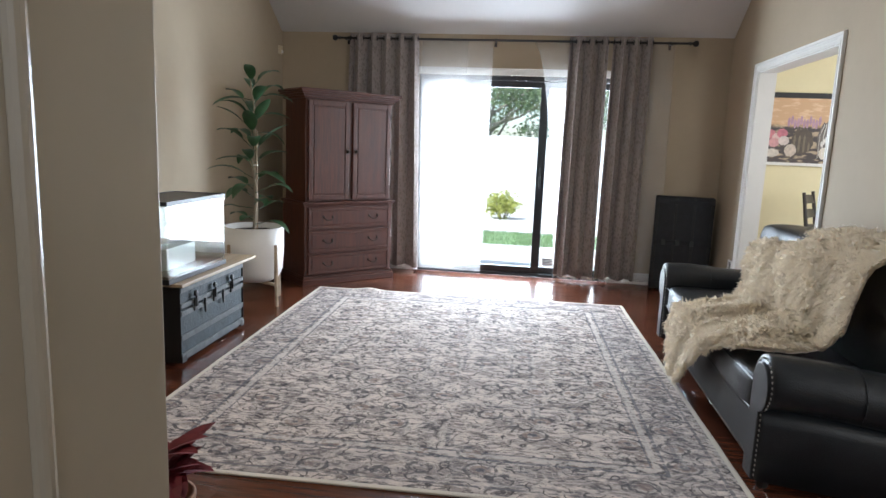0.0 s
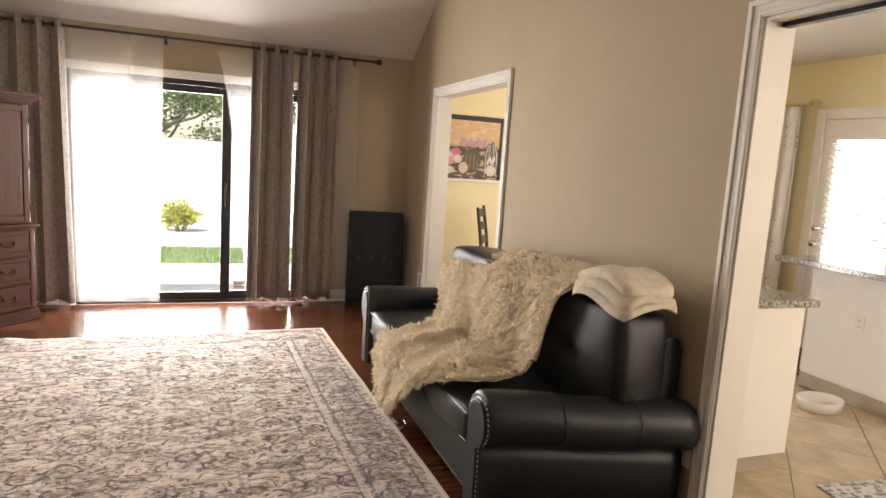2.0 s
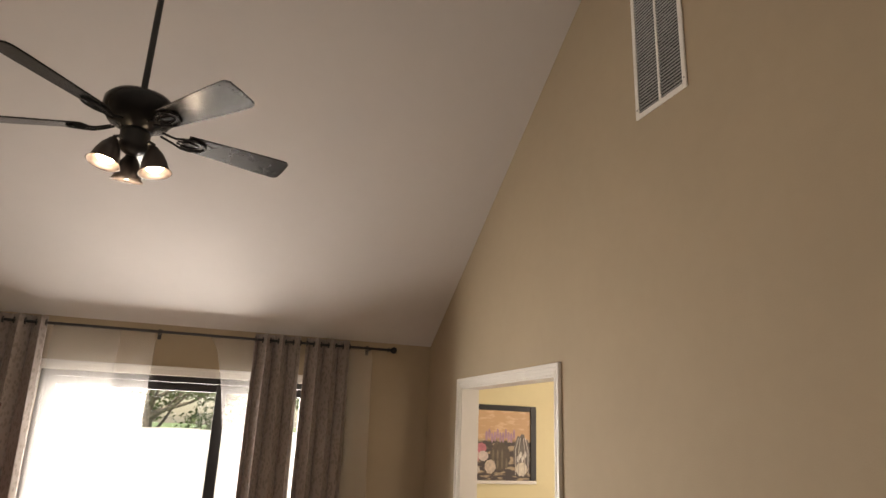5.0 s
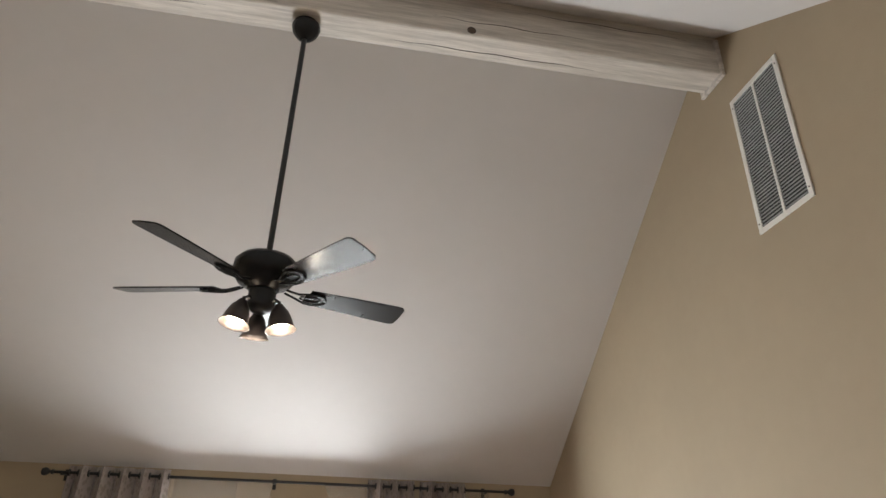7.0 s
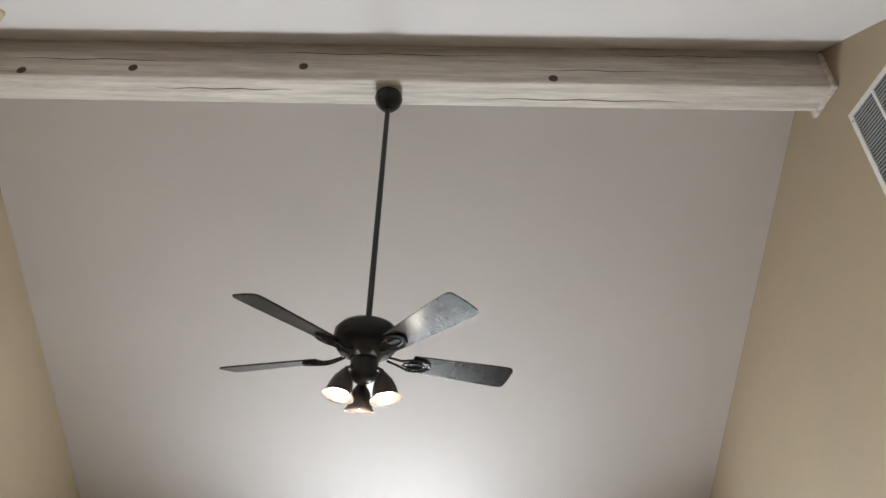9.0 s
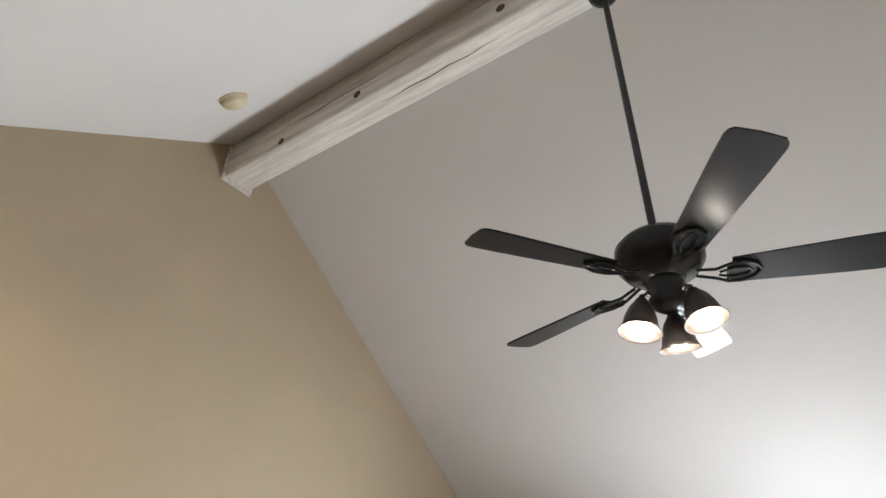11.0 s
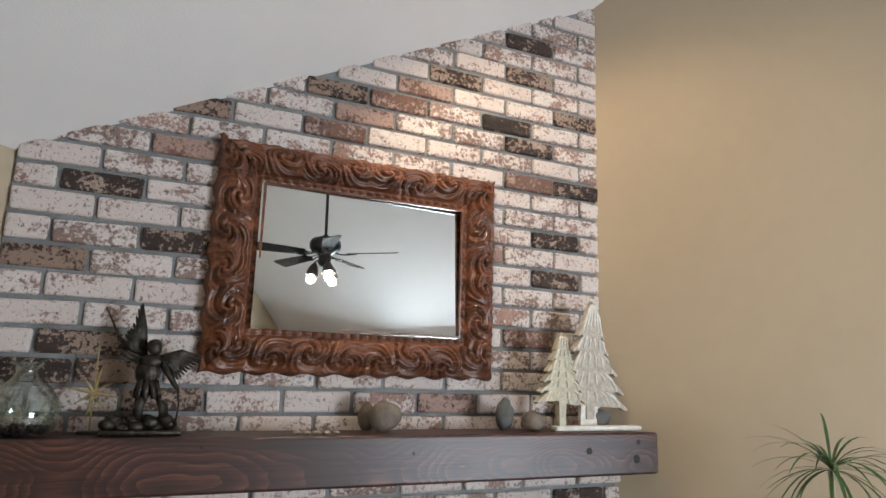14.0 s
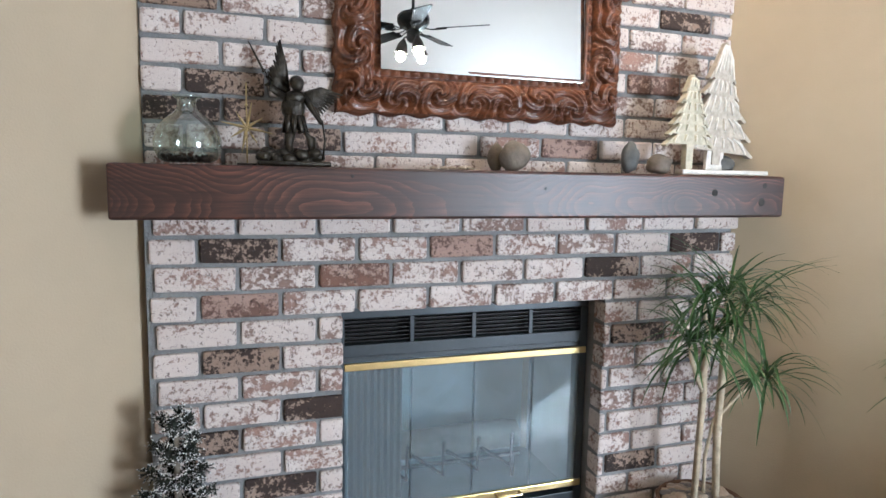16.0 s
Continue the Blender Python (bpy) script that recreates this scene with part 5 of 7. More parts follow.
# ---- folded fleece on the back ----
fleece = thing("folded_blanket", pose(2.05, 2.03, 0.975), "folded cream fleece blanket lying over the sofa back", "blanket")
for i, (w, d, zz, ph) in enumerate(((0.235, 0.15, 0.0, 0.3), (0.23, 0.145, 0.034, 1.1), (0.215, 0.135, 0.066, 2.0))):
    bm = bmesh.new()
    bmesh.ops.create_cube(bm, size=2)
    bmesh.ops.subdivide_edges(bm, edges=bm.edges[:], cuts=14, use_grid_fill=True)
    for v in bm.verts:
        p = v.co.copy()
        r = 1 - 0.10 * (abs(p.x) ** 6 + abs(p.y) ** 6)
        y, x = p.y * w * r, p.x * d * r
        droop = -0.055 * max(0, -p.x - 0.3) ** 1.6 - 0.03 * max(0, p.x - 0.5)
        z = p.z * 0.021 * (1 - 0.5 * max(abs(p.x), abs(p.y)) ** 6) + zz + 0.018 * math.sin(y * 14 + ph) + 0.010 * math.sin(x * 22 + ph * 2) + droop
        v.co = Vector((x - 0.03, y, z + 0.022 * (1 - p.y ** 2)))
    smooth(part("fold", bm, CREAM_KNIT, fleece))

# ---- armoire across the far corner ----
AR = pose(-1.549, 4.974, 0, 0, 0, 46.3)
arm = thing("armoire", AR, "reddish cherry armoire with two panel doors and three drawers", "armoire")
AW, AD = 0.965, 0.47
part("lower_case", box((0.012, 0.012, 0.09), (AW - 0.012, AD, 0.745), 0.006), CHERRY, arm)
part("upper_case", box((0.028, 0.03, 0.775), (AW - 0.028, AD - 0.02, 1.70), 0.006), CHERRY, arm)


def moulding(steps, name):
    bm = bmesh.new()
    for o, z0, z1 in steps:
        add_box(bm, (-o, -o, z0), (AW + o, AD, z1), 0.005)
    return part(name, bm, CHERRY_H, arm)


moulding(((0.012, 0.0, 0.055), (0.006, 0.055, 0.075), (0.0, 0.075, 0.09)), "plinth")
moulding(((0.004, 0.745, 0.757), (0.014, 0.757, 0.775)), "waist_moulding")
moulding(((-0.012, 1.70, 1.72), (0.006, 1.72, 1.74), (0.024, 1.74, 1.758), (0.04, 1.758, 1.785)), "cornice")


def framed(name, u0, u1, z0, z1, v, parent, raised):
    """A moulded front: a frame of four strips round a raised field."""
    w = 0.042 if raised else 0.024
    ob = part(name, box((u0, v - 0.016, z0), (u1, v, z1), 0.003), CHERRY if raised else CHERRY_H, parent)
    bm = bmesh.new()
    add_box(bm, (u0, v - 0.024, z0), (u0 + w, v - 0.0162, z1), 0.004)
    add_box(bm, (u1 - w, v - 0.024, z0), (u1, v - 0.0162, z1), 0.004)
    add_box(bm, (u0 + w, v - 0.024, z0), (u1 - w, v - 0.0162, z0 + w), 0.004)
    add_box(bm, (u0 + w, v - 0.024, z1 - w), (u1 - w, v - 0.0162, z1), 0.004)
    part("moulded_frame", bm, CHERRY, ob)
    g = 0.012
    part("field", box((u0 + w + g, v - 0.022, z0 + w + g), (u1 - w - g, v - 0.0162, z1 - w - g), 0.005), CHERRY, ob)
    return ob


IRON = mat("dark_antique_bronze", (0.045, 0.035, 0.028), 0.4, 0.8, vary=0.4, scale=40)
for u0, u1, hu in ((0.052, 0.462, 0.438), (0.503, 0.913, 0.527)):
    d = framed("door", u0, u1, 0.795, 1.685, 0.03, arm, True)
    part("knob", lathe([(0.006, 0), (0.006, 0.012), (0.013, 0.016), (0.015, 0.022), (0.010, 0.028), (0, 0.03)], 14, m=pose(hu, 0.006, 1.24, 90)), IRON, d, "dark bronze knob")
    part("key_plate", box((hu - 0.008, 0.003, 1.215), (hu + 0.008, 0.006, 1.262), 0.002), IRON, d)
    hx = u0 - 0.008 if u0 < 0.3 else u1 + 0.002
    for z in (0.9, 1.24, 1.58):
        part("hinge", tube([(hx + 0.003, 0.004, z - 0.025), (hx + 0.003, 0.004, z + 0.025)], 0.0045, 8), IRON, d)
for z0, z1 in ((0.105, 0.29), (0.31, 0.51), (0.53, 0.725)):
    d = framed("drawer", 0.045, AW - 0.045, z0, z1, 0.012, arm, False)
    zc = (z0 + z1) / 2
    for u in (0.24, AW - 0.24):
        bm = tube([(u - 0.045, -0.018, zc + 0.01), (u - 0.04, -0.034, zc - 0.004), (u - 0.02, -0.038, zc - 0.016), (u, -0.038, zc - 0.02), (u + 0.02, -0.038, zc - 0.016), (u + 0.04, -0.034, zc - 0.004), (u + 0.045, -0.018, zc + 0.01)], 0.0045, 7)
        for s in (-1, 1):
            lathe([(0, 0), (0.011, 0.002), (0.013, 0.006), (0.008, 0.012), (0, 0.014)], 10, bm, pose(u + s * 0.045, -0.010, zc + 0.01, 90))
        part("bail_pull", bm, IRON, d, "dark bronze bail pull")

# ---- steamer trunk with glass tank ----
trunk = thing("steamer_trunk", pose(-1.475, 2.82, 0, 0, 0, 1.5), "blue-grey slatted steamer trunk with iron latches under a pale board", "trunk")
TL, TD, TT = 0.83, 0.46, 0.475
part("body", box((-TD, 0, 0.02), (-0.006, TL, 0.33), 0.006), GREY_BOARD, trunk)
lid = part("lid", box((-TD, 0, 0.337), (-0.006, TL, TT), 0.006), GREY_BOARD, trunk)
for z0, z1 in ((0.035, 0.075), (0.15, 0.185), (0.295, 0.328), (0.342, 0.372), (0.435, 0.465)):
    part("slat", box((-0.006, 0.004, z0), (0.006, TL - 0.004, z1), 0.003), TAN_SLAT, trunk, "worn pale wooden slat")
for y in (0.0, TL - 0.05):
    part("corner_iron", box((-0.008, y - 0.002, 0.02), (0.008, y + 0.052, 0.06), 0.003), BLACK, trunk)
    part("end_strap", box((-TD - 0.002, y - 0.003 if y == 0 else TL - 0.001, 0.02), (0.003, y + 0.001 if y == 0 else TL + 0.003, TT), 0.001), BLACK, trunk, "black leather-covered end")
for y in (0.16, 0.40, 0.64):
    bm = box((0.006, y - 0.016, 0.30), (0.014, y + 0.016, 0.38), 0.003)
    add_box(bm, (0.014, y - 0.010, 0.325), (0.024, y + 0.010, 0.395), 0.004)
    lathe([(0, 0.0), (0.018, 0.0), (0.016, 0.012), (0, 0.016)], 14, bm, pose(0.008, y, 0.405, 0, 90, 0))
    part("latch", bm, BLACK, trunk, "black iron latch")
for y in (0.28, 0.52):
    part("hasp", box((0.006, y - 0.010, 0.26), (0.016, y + 0.010, 0.35), 0.003), BLACK, trunk)
board = thing("pale_board", pose(-1.475, 2.80, TT, 0, 0, 1.5), "pale wooden board laid on the trunk", "board")
part("plank", box((-0.47, 0.0, 0.0005), (0.03, 1.02, 0.020), 0.004), PALE_WOOD, board)
tank = thing("glass_tank", pose(-1.50, 2.76, TT + 0.0205, 0, 0, 1.5), "empty glass terrarium with a black rim on the board", "terrarium")
GW, GL, GH = 0.36, 0.70, 0.47
for nm, z0, z1 in (("bottom_rim", 0.0, 0.03), ("top_rim", GH - 0.025, GH)):
    bm = bmesh.new()
    for a, b in (((-GW, 0), (-GW + 0.012, GL)), ((-0.012, 0), (0, GL)), ((-GW + 0.012, 0), (-0.012, 0.012)), ((-GW + 0.012, GL - 0.012), (-0.012, GL))):
        add_box(bm, (*a, z0), (*b, z1), 0.002)
    part(nm, bm, BLACK, tank)
for a, b in (((-GW + 0.003, 0.012), (-GW + 0.008, GL - 0.012)), ((-0.008, 0.012), (-0.003, GL - 0.012)), ((-GW + 0.012, 0.003), (-0.012, 0.008)), ((-GW + 0.012, GL - 0.008), (-0.012, GL - 0.003))):
    g = part("glass_wall", box((*a, 0.02), (*b, GH - 0.01)), GLASS, tank)
part("screen_lid", box((-GW + 0.01, 0.01, GH - 0.008), (-0.01, GL - 0.01, GH - 0.004)), BLACK, tank, "black mesh lid")
part("substrate", box((-GW + 0.012, 0.012, 0.002), (-0.012, GL - 0.012, 0.045), 0.004), mat("sand", (0.2, 0.16, 0.12), 0.9, vary=0.3, scale=50), tank, "thin dark sand layer")
boxy = thing("white_box", pose(-1.66, 2.90, TT + 0.0665, 0, 0, 4), "small white box standing inside the tank", "box")
part("carton", box((-0.06, 0, 0), (0.06, 0.36, 0.13), 0.006), mat("white_plastic", (0.75, 0.75, 0.73), 0.4), boxy)

# ---- rubber plant in a white pot on a stand ----
PX, PY = -1.735, 4.36
stand = thing("plant_stand", pose(PX, PY, 0, 0, 0, 20), "pale mid-century wooden plant stand", "plant stand")
for i in range(4):
    a = radians(45 + 90 * i)
    c, s = math.cos(a), math.sin(a)
    part("leg", tube([(0.262 * c, 0.262 * s, 0.0), (0.255 * c, 0.255 * s, 0.25), (0.252 * c, 0.252 * s, 0.50)], [0.013, 0.016, 0.013], 10), PALE_WOOD, stand)
for r in (45, 135):
    part("cross_bar", box((-0.24, -0.012, 0.165), (0.24, 0.012, 0.189 if r == 45 else 0.188), 0.003, m=pose(0, 0, 0.0 if r == 45 else 0.0005, 0, 0, r)), PALE_WOOD, stand)
pot = thing("white_planter", pose(PX, PY, 0.19), "tall white ceramic planter on the wooden stand", "planter")
smooth(part("shell", lathe([(0.0, 0.0), (0.15, 0.0), (0.195, 0.03), (0.222, 0.09), (0.232, 0.20), (0.236, 0.44), (0.225, 0.44), (0.22, 0.38), (0.0, 0.38)], 44), POT, pot))
part("soil", lathe([(0.0, 0.402), (0.12, 0.404), (0.219, 0.395), (0.219, 0.381), (0.0, 0.381)], 30), SOIL, pot)


def leaf(bm, base, way, length, width, droop, n=6, fold=0.25):
    """A pointed leaf that leaves base along way and bends down."""
    way = Vector(way).normalized()
    side = way.cross(Vector((0, 0, 1)))
    side = side.normalized() if side.length > 0.01 else Vector((1, 0, 0))
    p = Vector(base)
    d = way.copy()
    rows = []
    for i in range(n + 1):
        t = i / n
        w = width * math.sin(math.pi * min(1, 0.06 + t * 0.94)) ** 0.75 * (1 - 0.25 * t) if i < n else 0.0008
        up = side.cross(d).normalized()
        rows.append((bm.verts.new(p - side * w + up * w * fold), bm.verts.new(p), bm.verts.new(p + side * w + up * w * fold)))
        p = p + d * (length / n)
        d = (d + Vector((0, 0, -droop / n))).normalized()
    for a, b in zip(rows, rows[1:]):
        bm.faces.new((a[0], a[1], b[1], b[0]))
        bm.faces.new((a[1], a[2], b[2], b[1]))


plant = thing("rubber_plant", pose(PX, PY, 0.594), "tall leafy rubber plant tied to a stake", "house plant")
stem = [(0.0, 0.0, 0.0), (0.015, 0.01, 0.3), (-0.01, 0.0, 0.6), (0.02, 0.0, 0.9), (-0.02, 0.0, 1.18)]
part("stem", tube(stem, [0.014, 0.012, 0.011, 0.009, 0.006], 8), STEM, plant)
part("stake", tube([(0.02, 0.015, 0.0), (0.02, 0.015, 0.80)], 0.006, 8), PALE_WOOD, plant)
part("tie", lathe([(0.022, 0.0), (0.025, 0.004), (0.022, 0.008), (0.02, 0.004), (0.022, 0.0)], 14, m=pose(0.01, 0.008, 0.52)), WHITE, plant, "white tie")
rr = random.Random(21)
for i in range(38):
    t = (i + 0.5) / 38
    z = 0.03 + 1.13 * (t ** 0.95)
    a = i * 2.4 + rr.uniform(-0.4, 0.4)
    bm = bmesh.new()
    up = 0.25 + 0.9 * t
    b = Vector((0.01 * math.cos(a), 0.01 * math.sin(a), z))
    w = Vector((math.cos(a), math.sin(a), up))
    if rr.random() < 0.12:
        w = Vector((math.cos(a), math.sin(a), 0.1))
    tip = b + w.normalized() * rr.uniform(0.05, 0.14)
    tube([tuple(b), tuple(tip)], 0.003, 5, bm)
    leaf(bm, tip, w, rr.uniform(0.20, 0.33) * (1 - 0.15 * t), rr.uniform(0.040, 0.064), rr.uniform(0.3, 1.7))
    smooth(part("leaf", bm, LEAF, plant))

# ---- black cabinet in the far right corner ----
cab = thing("tall_speaker_cabinet", pose(1.68, 5.965, 0, 0, 0, -8), "black fabric-covered folding trunk case standing on end", "case")
part("body", box((0, 0, 0.012), (0.54, 0.13, 0.93), 0.012), DARK_CAB, cab)
for u in (0.012, 0.18, 0.35, 0.505):
    part("strap", box((u, -0.007, 0.02), (u + 0.022, 0.0, 0.92), 0.003), BLACK, cab)
for z in (0.05, 0.46, 0.86):
    part("batten", box((0.0, -0.012, z), (0.54, -0.001, z + 0.03), 0.003), DARK_CAB, cab)
for u, z in ((0.10, 0.48), (0.23, 0.48), (0.36, 0.48)):
    part("latch", box((u - 0.018, -0.02, z - 0.022), (u + 0.018, -0.012, z + 0.03), 0.003), mat("dull_iron", (0.06, 0.06, 0.06), 0.4, 0.7), cab)
for u in (0.02, 0.40):
    part("foot", box((u, 0.02, 0.0), (u + 0.04, 0.11, 0.012)), BLACK, cab)
wv = thing("wall_register", pose(XR, 5.49, 0.32), "white wall register beside the dining opening", "vent")
bm = bmesh.new()
for a, b in (((-0.008, -0.06, -0.09), (0, -0.045, 0.09)), ((-0.008, 0.045, -0.09), (0, 0.06, 0.09)), ((-0.008, -0.045, -0.09), (0, 0.045, -0.075)), ((-0.008, -0.045, 0.075), (0, 0.045, 0.09))):
    add_box(bm, a, b, 0.002)
part("frame", bm, WHITE, wv)
# thin dark sheet for the shade inside the register
part("backing", box((-0.0015, -0.05, -0.08), (-0.0003, 0.05, 0.08)), RECESS, wv)
for i in range(9):
    part("slat", box((-0.006, -0.045, -0.07 + i * 0.0165), (-0.002, 0.045, -0.066 + i * 0.0165)), WHITE, wv)
out = thing("wall_outlet", pose(XR, 1.86, 0.34), "white duplex wall outlet beside the sofa", "outlet")
part("plate", box((-0.006, -0.036, -0.058), (0, 0.036, 0.058), 0.003), WHITE, out)

# ---- poinsettia-red cushion leaves by the entry ----
red = thing("red_plant", pose(-0.68, 1.36, 0), "dark red poinsettia in a low pot on the floor", "potted plant")
smooth(part("pot", lathe([(0, 0), (0.08, 0), (0.10, 0.12), (0.108, 0.12), (0.108, 0.14), (0.095, 0.14), (0.09, 0.11), (0, 0.11)], 24), TERRA, red))
rr = random.Random(8)
part("stem", tube([(0, 0, 0.10), (0.01, 0, 0.2), (0, 0.01, 0.30)], 0.008, 6), STEM, red)
for i in range(26):
    a = i * 2.4
    bm = bmesh.new()
    leaf(bm, (0.01 * math.cos(a), 0.01 * math.sin(a), 0.18 + 0.12 * rr.random()), (math.cos(a), math.sin(a), rr.uniform(0.1, 0.9)), rr.uniform(0.14, 0.22), 0.045, rr.uniform(0.4, 1.0))
    part("bract", bm, RED, red)

# ---- dining room beyond the opening ----
DY, DX = 6.27, 5.50
structure("wall_dining_north", box((XR + TH, DY, 0), (DX, DY + 0.12, 2.56)), YELLOW, "pale yellow dining room wall")
structure("ceiling_dining", box((XR + TH, 3.42, 2.56), (DX + 0.12, DY + 0.12, 2.66)), CEIL, "flat white ceiling")
structure("floor_dining", box((XR, 3.42, -0.12), (DX + 0.1, DY + 0.12, -0.001)), FLOOR_WOOD, "dark wood dining floor")
bm = bmesh.new()
base_run(bm, XR + TH, DY, DX, DY, -1)
structure("baseboard_dining", bm, WHITE, "white painted baseboard")
pic = thing("framed_picture", pose(2.55, DY, 1.27), "framed still-life print of flowers, basket and cloche in black", "picture")
PWD, PHT = 0.87, 0.70
bm = bmesh.new()
for a, b in (((0, -0.022, 0.03), (0.045, -0.002, PHT)), ((PWD - 0.06, -0.022, 0.03), (PWD, -0.002, PHT)), ((0.045, -0.022, PHT - 0.05), (PWD - 0.06, -0.002, PHT))):
    add_box(bm, a, b, 0.003)
part("frame", bm, BLACK, pic)
part("ledge", box((0, -0.03, 0.0), (PWD, -0.002, 0.03), 0.004), WHITE, pic, "white lower ledge")
k = Nodes("still_life_print", 0.5)
o = k.node("TexCoord").outputs["Object"]
sp = k.node("SeparateXYZ", Vector=o)
nz = k.noise(o, 14, 4)
col = k.mix(k.step(k.math("ADD", sp.outputs[2], k.math("MULTIPLY", nz, 0.06)), 0.40, 0.43), (0.06, 0.045, 0.04), (0.62, 0.40, 0.22))
col = k.mix(k.step(k.noise(k.scaled(o, (1, 1, 3)), 9, 3), 0.52, 0.62), col, k.mix(0.5, col, (0.85, 0.66, 0.42)))
PRINT = k.done(col)
part("print", box((0.045, -0.012, 0.03), (PWD - 0.06, -0.003, PHT - 0.05)), PRINT, pic)


def disc(cx, cz, rx, rz, c, y=-0.0135, name="painted_shape"):
    bm = bmesh.new()
    vs = [bm.verts.new((cx + rx * math.cos(i * 0.2618) * (1 + 0.10 * math.sin(i * 3.1)), y, cz + rz * math.sin(i * 0.2618) * (1 + 0.10 * math.cos(i * 2.3)))) for i in range(24)]
    bm.faces.new(vs)
    part(name, bm, mat("print_%02d%02d%02d" % tuple(int(q * 99) for q in c), c, 0.5, vary=0.25, scale=40), pic)


for q in range(11):
    disc(0.36 + 0.028 * q, 0.42 + 0.02 * math.sin(q * 2), 0.013, 0.045, (0.48, 0.30, 0.38))
disc(0.50, 0.24, 0.10, 0.13, (0.10, 0.075, 0.05))
for q in range(7):
    disc(0.43 + 0.045 * (q % 4), 0.18 + 0.07 * (q // 4), 0.010, 0.05, (0.20, 0.16, 0.10), -0.0142)
disc(0.72, 0.25, 0.085, 0.19, (0.17, 0.15, 0.13))
disc(0.72, 0.13, 0.06, 0.06, (0.72, 0.66, 0.55), -0.0142)
for q in range(6):
    disc(0.68 + 0.016 * q, 0.22 + 0.02 * (q % 3), 0.010, 0.028, (0.75, 0.72, 0.66), -0.0146)
for q, (x, z) in enumerate(((0.20, 0.30), (0.27, 0.27), (0.31, 0.31), (0.24, 0.22), (0.33, 0.24))):
    disc(x, z, 0.05, 0.045, ((0.62, 0.22, 0.25), (0.72, 0.52, 0.48), (0.55, 0.18, 0.22), (0.66, 0.34, 0.34), (0.7, 0.6, 0.55))[q], -0.0142 - 0.0003 * q)
disc(0.40, 0.15, 0.055, 0.06, (0.62, 0.52, 0.42), -0.0148)
disc(0.23, 0.12, 0.07, 0.04, (0.66, 0.6, 0.52), -0.0144)
for x in (0.655, 0.69, 0.75, 0.785):
    part("painted_wire", tube([(x, -0.0152, 0.08), (x, -0.0152, 0.30), (0.72 + (x - 0.72) * 0.5, -0.0152, 0.41)], 0.0035, 5), mat("print_757065", (0.75, 0.7, 0.65), 0.5), pic)
do = thing("dining_outlet", pose(3.10, DY, 0.33), "white wall outlet low on the yellow wall", "outlet")
part("plate", box((-0.036, -0.006, -0.058), (0.036, 0, 0.058), 0.003), WHITE, do)

chair = thing("dining_chair", pose(3.22, 5.62, 0, 0, 0, 58), "black-brown ladder-back dining chair with a dark seat", "chair")
for sx in (-0.20, 0.20):
    part("back_post", tube([(sx, 0.20, 0.0), (sx, 0.20, 0.45), (sx * 0.99, 0.235, 0.75), (sx * 0.97, 0.285, 1.045)], [0.018, 0.019, 0.017, 0.015], 8), CHAIR, chair)
    part("front_leg", tube([(sx, -0.20, 0.0), (sx, -0.20, 0.45)], [0.016, 0.019], 8), CHAIR, chair)
for z, y in ((0.56, 0.21), (0.70, 0.226), (0.84, 0.248), (0.97, 0.272)):
    part("back_slat", sheet(10, 2, lambda u, v: (-0.19 + 0.38 * u, y + 0.02 * math.sin(math.pi * u) + 0.02 * v, z - 0.035 + 0.07 * v + 0.012 * math.sin(math.pi * u) * v), thick=0.012), CHAIR, chair)
part("seat", box((-0.225, -0.225, 0.445), (0.225, 0.215, 0.475), 0.012), LEATHER, chair)
for z in (0.16, 0.28):
    part("stretcher", tube([(-0.20, -0.20, z), (0.20, -0.20, z)], 0.010, 8), CHAIR, chair)

# ---- kitchen beyond the cased opening ----
KX = 5.50
structure("wall_kitchen_east", box((KX, -1.2, 0), (KX + 0.12, DY + 0.12, 2.56)), YELLOW, "pale yellow kitchen wall")
structure("wall_kitchen_south", box((XR + TH, -1.3, 0), (KX + 0.12, -1.2, 2.56)), YELLOW, "pale yellow kitchen wall")
structure("ceiling_kitchen", box((XR + TH, -1.3, 2.56), (KX + 0.12, 3.42, 2.66)), CEIL, "flat white kitchen ceiling")
structure("wall_kitchen_west", box((XR + TH - 0.06, -1.3, 0), (XR + TH, YB - 0.085, 2.56)), YELLOW, "pale yellow kitchen wall")
kfloor = structure("floor_kitchen", box((XR, -1.3, -0.12), (KX + 0.1, 3.419, -0.011)), mat("tile_grout", (0.34, 0.29, 0.22), 0.9, vary=0.2), "beige kitchen tile floor")


def cabinet(name, m, w, d, h, label, toe):
    t = thing(name, m, label, "cabinet")
    part("body", box((0, 0, 0.10), (w, d, h), 0.003), CAB_WHITE, t)
    part("toe_kick", box((toe, 0.03, 0), (w - toe, d - 0.03, 0.0995)), mat("beige_toe", (0.42, 0.36, 0.28), 0.6), t, "recessed beige toe kick")
    return t


c1 = cabinet("base_cabinet", pose(XR + TH + 0.005, 2.17, 0), 0.785, 0.36, 0.872, "white painted base cabinet with a plain end panel", 0.06)
part("end_panel", box((0.0, -0.008, 0.10), (0.785, -0.001, 0.872), 0.002), CAB_WHITE, c1)
wt = thing("granite_counter", pose(XR + TH + 0.003, 2.13, 0.874), "speckled grey granite counter slab on the base cabinet", "countertop")
part("slab", box((0, 0, 0), (0.845, 0.42, 0.036), 0.004), GRANITE, wt)
pen = cabinet("peninsula", pose(4.55, 1.2, 0), 0.55, 2.02, 0.90, "white panelled kitchen peninsula with a raised bar", 0.04)
part("front_panel", box((-0.012, 0.0, 0.12), (-0.001, 2.02, 0.90), 0.002), CAB_WHITE, pen)
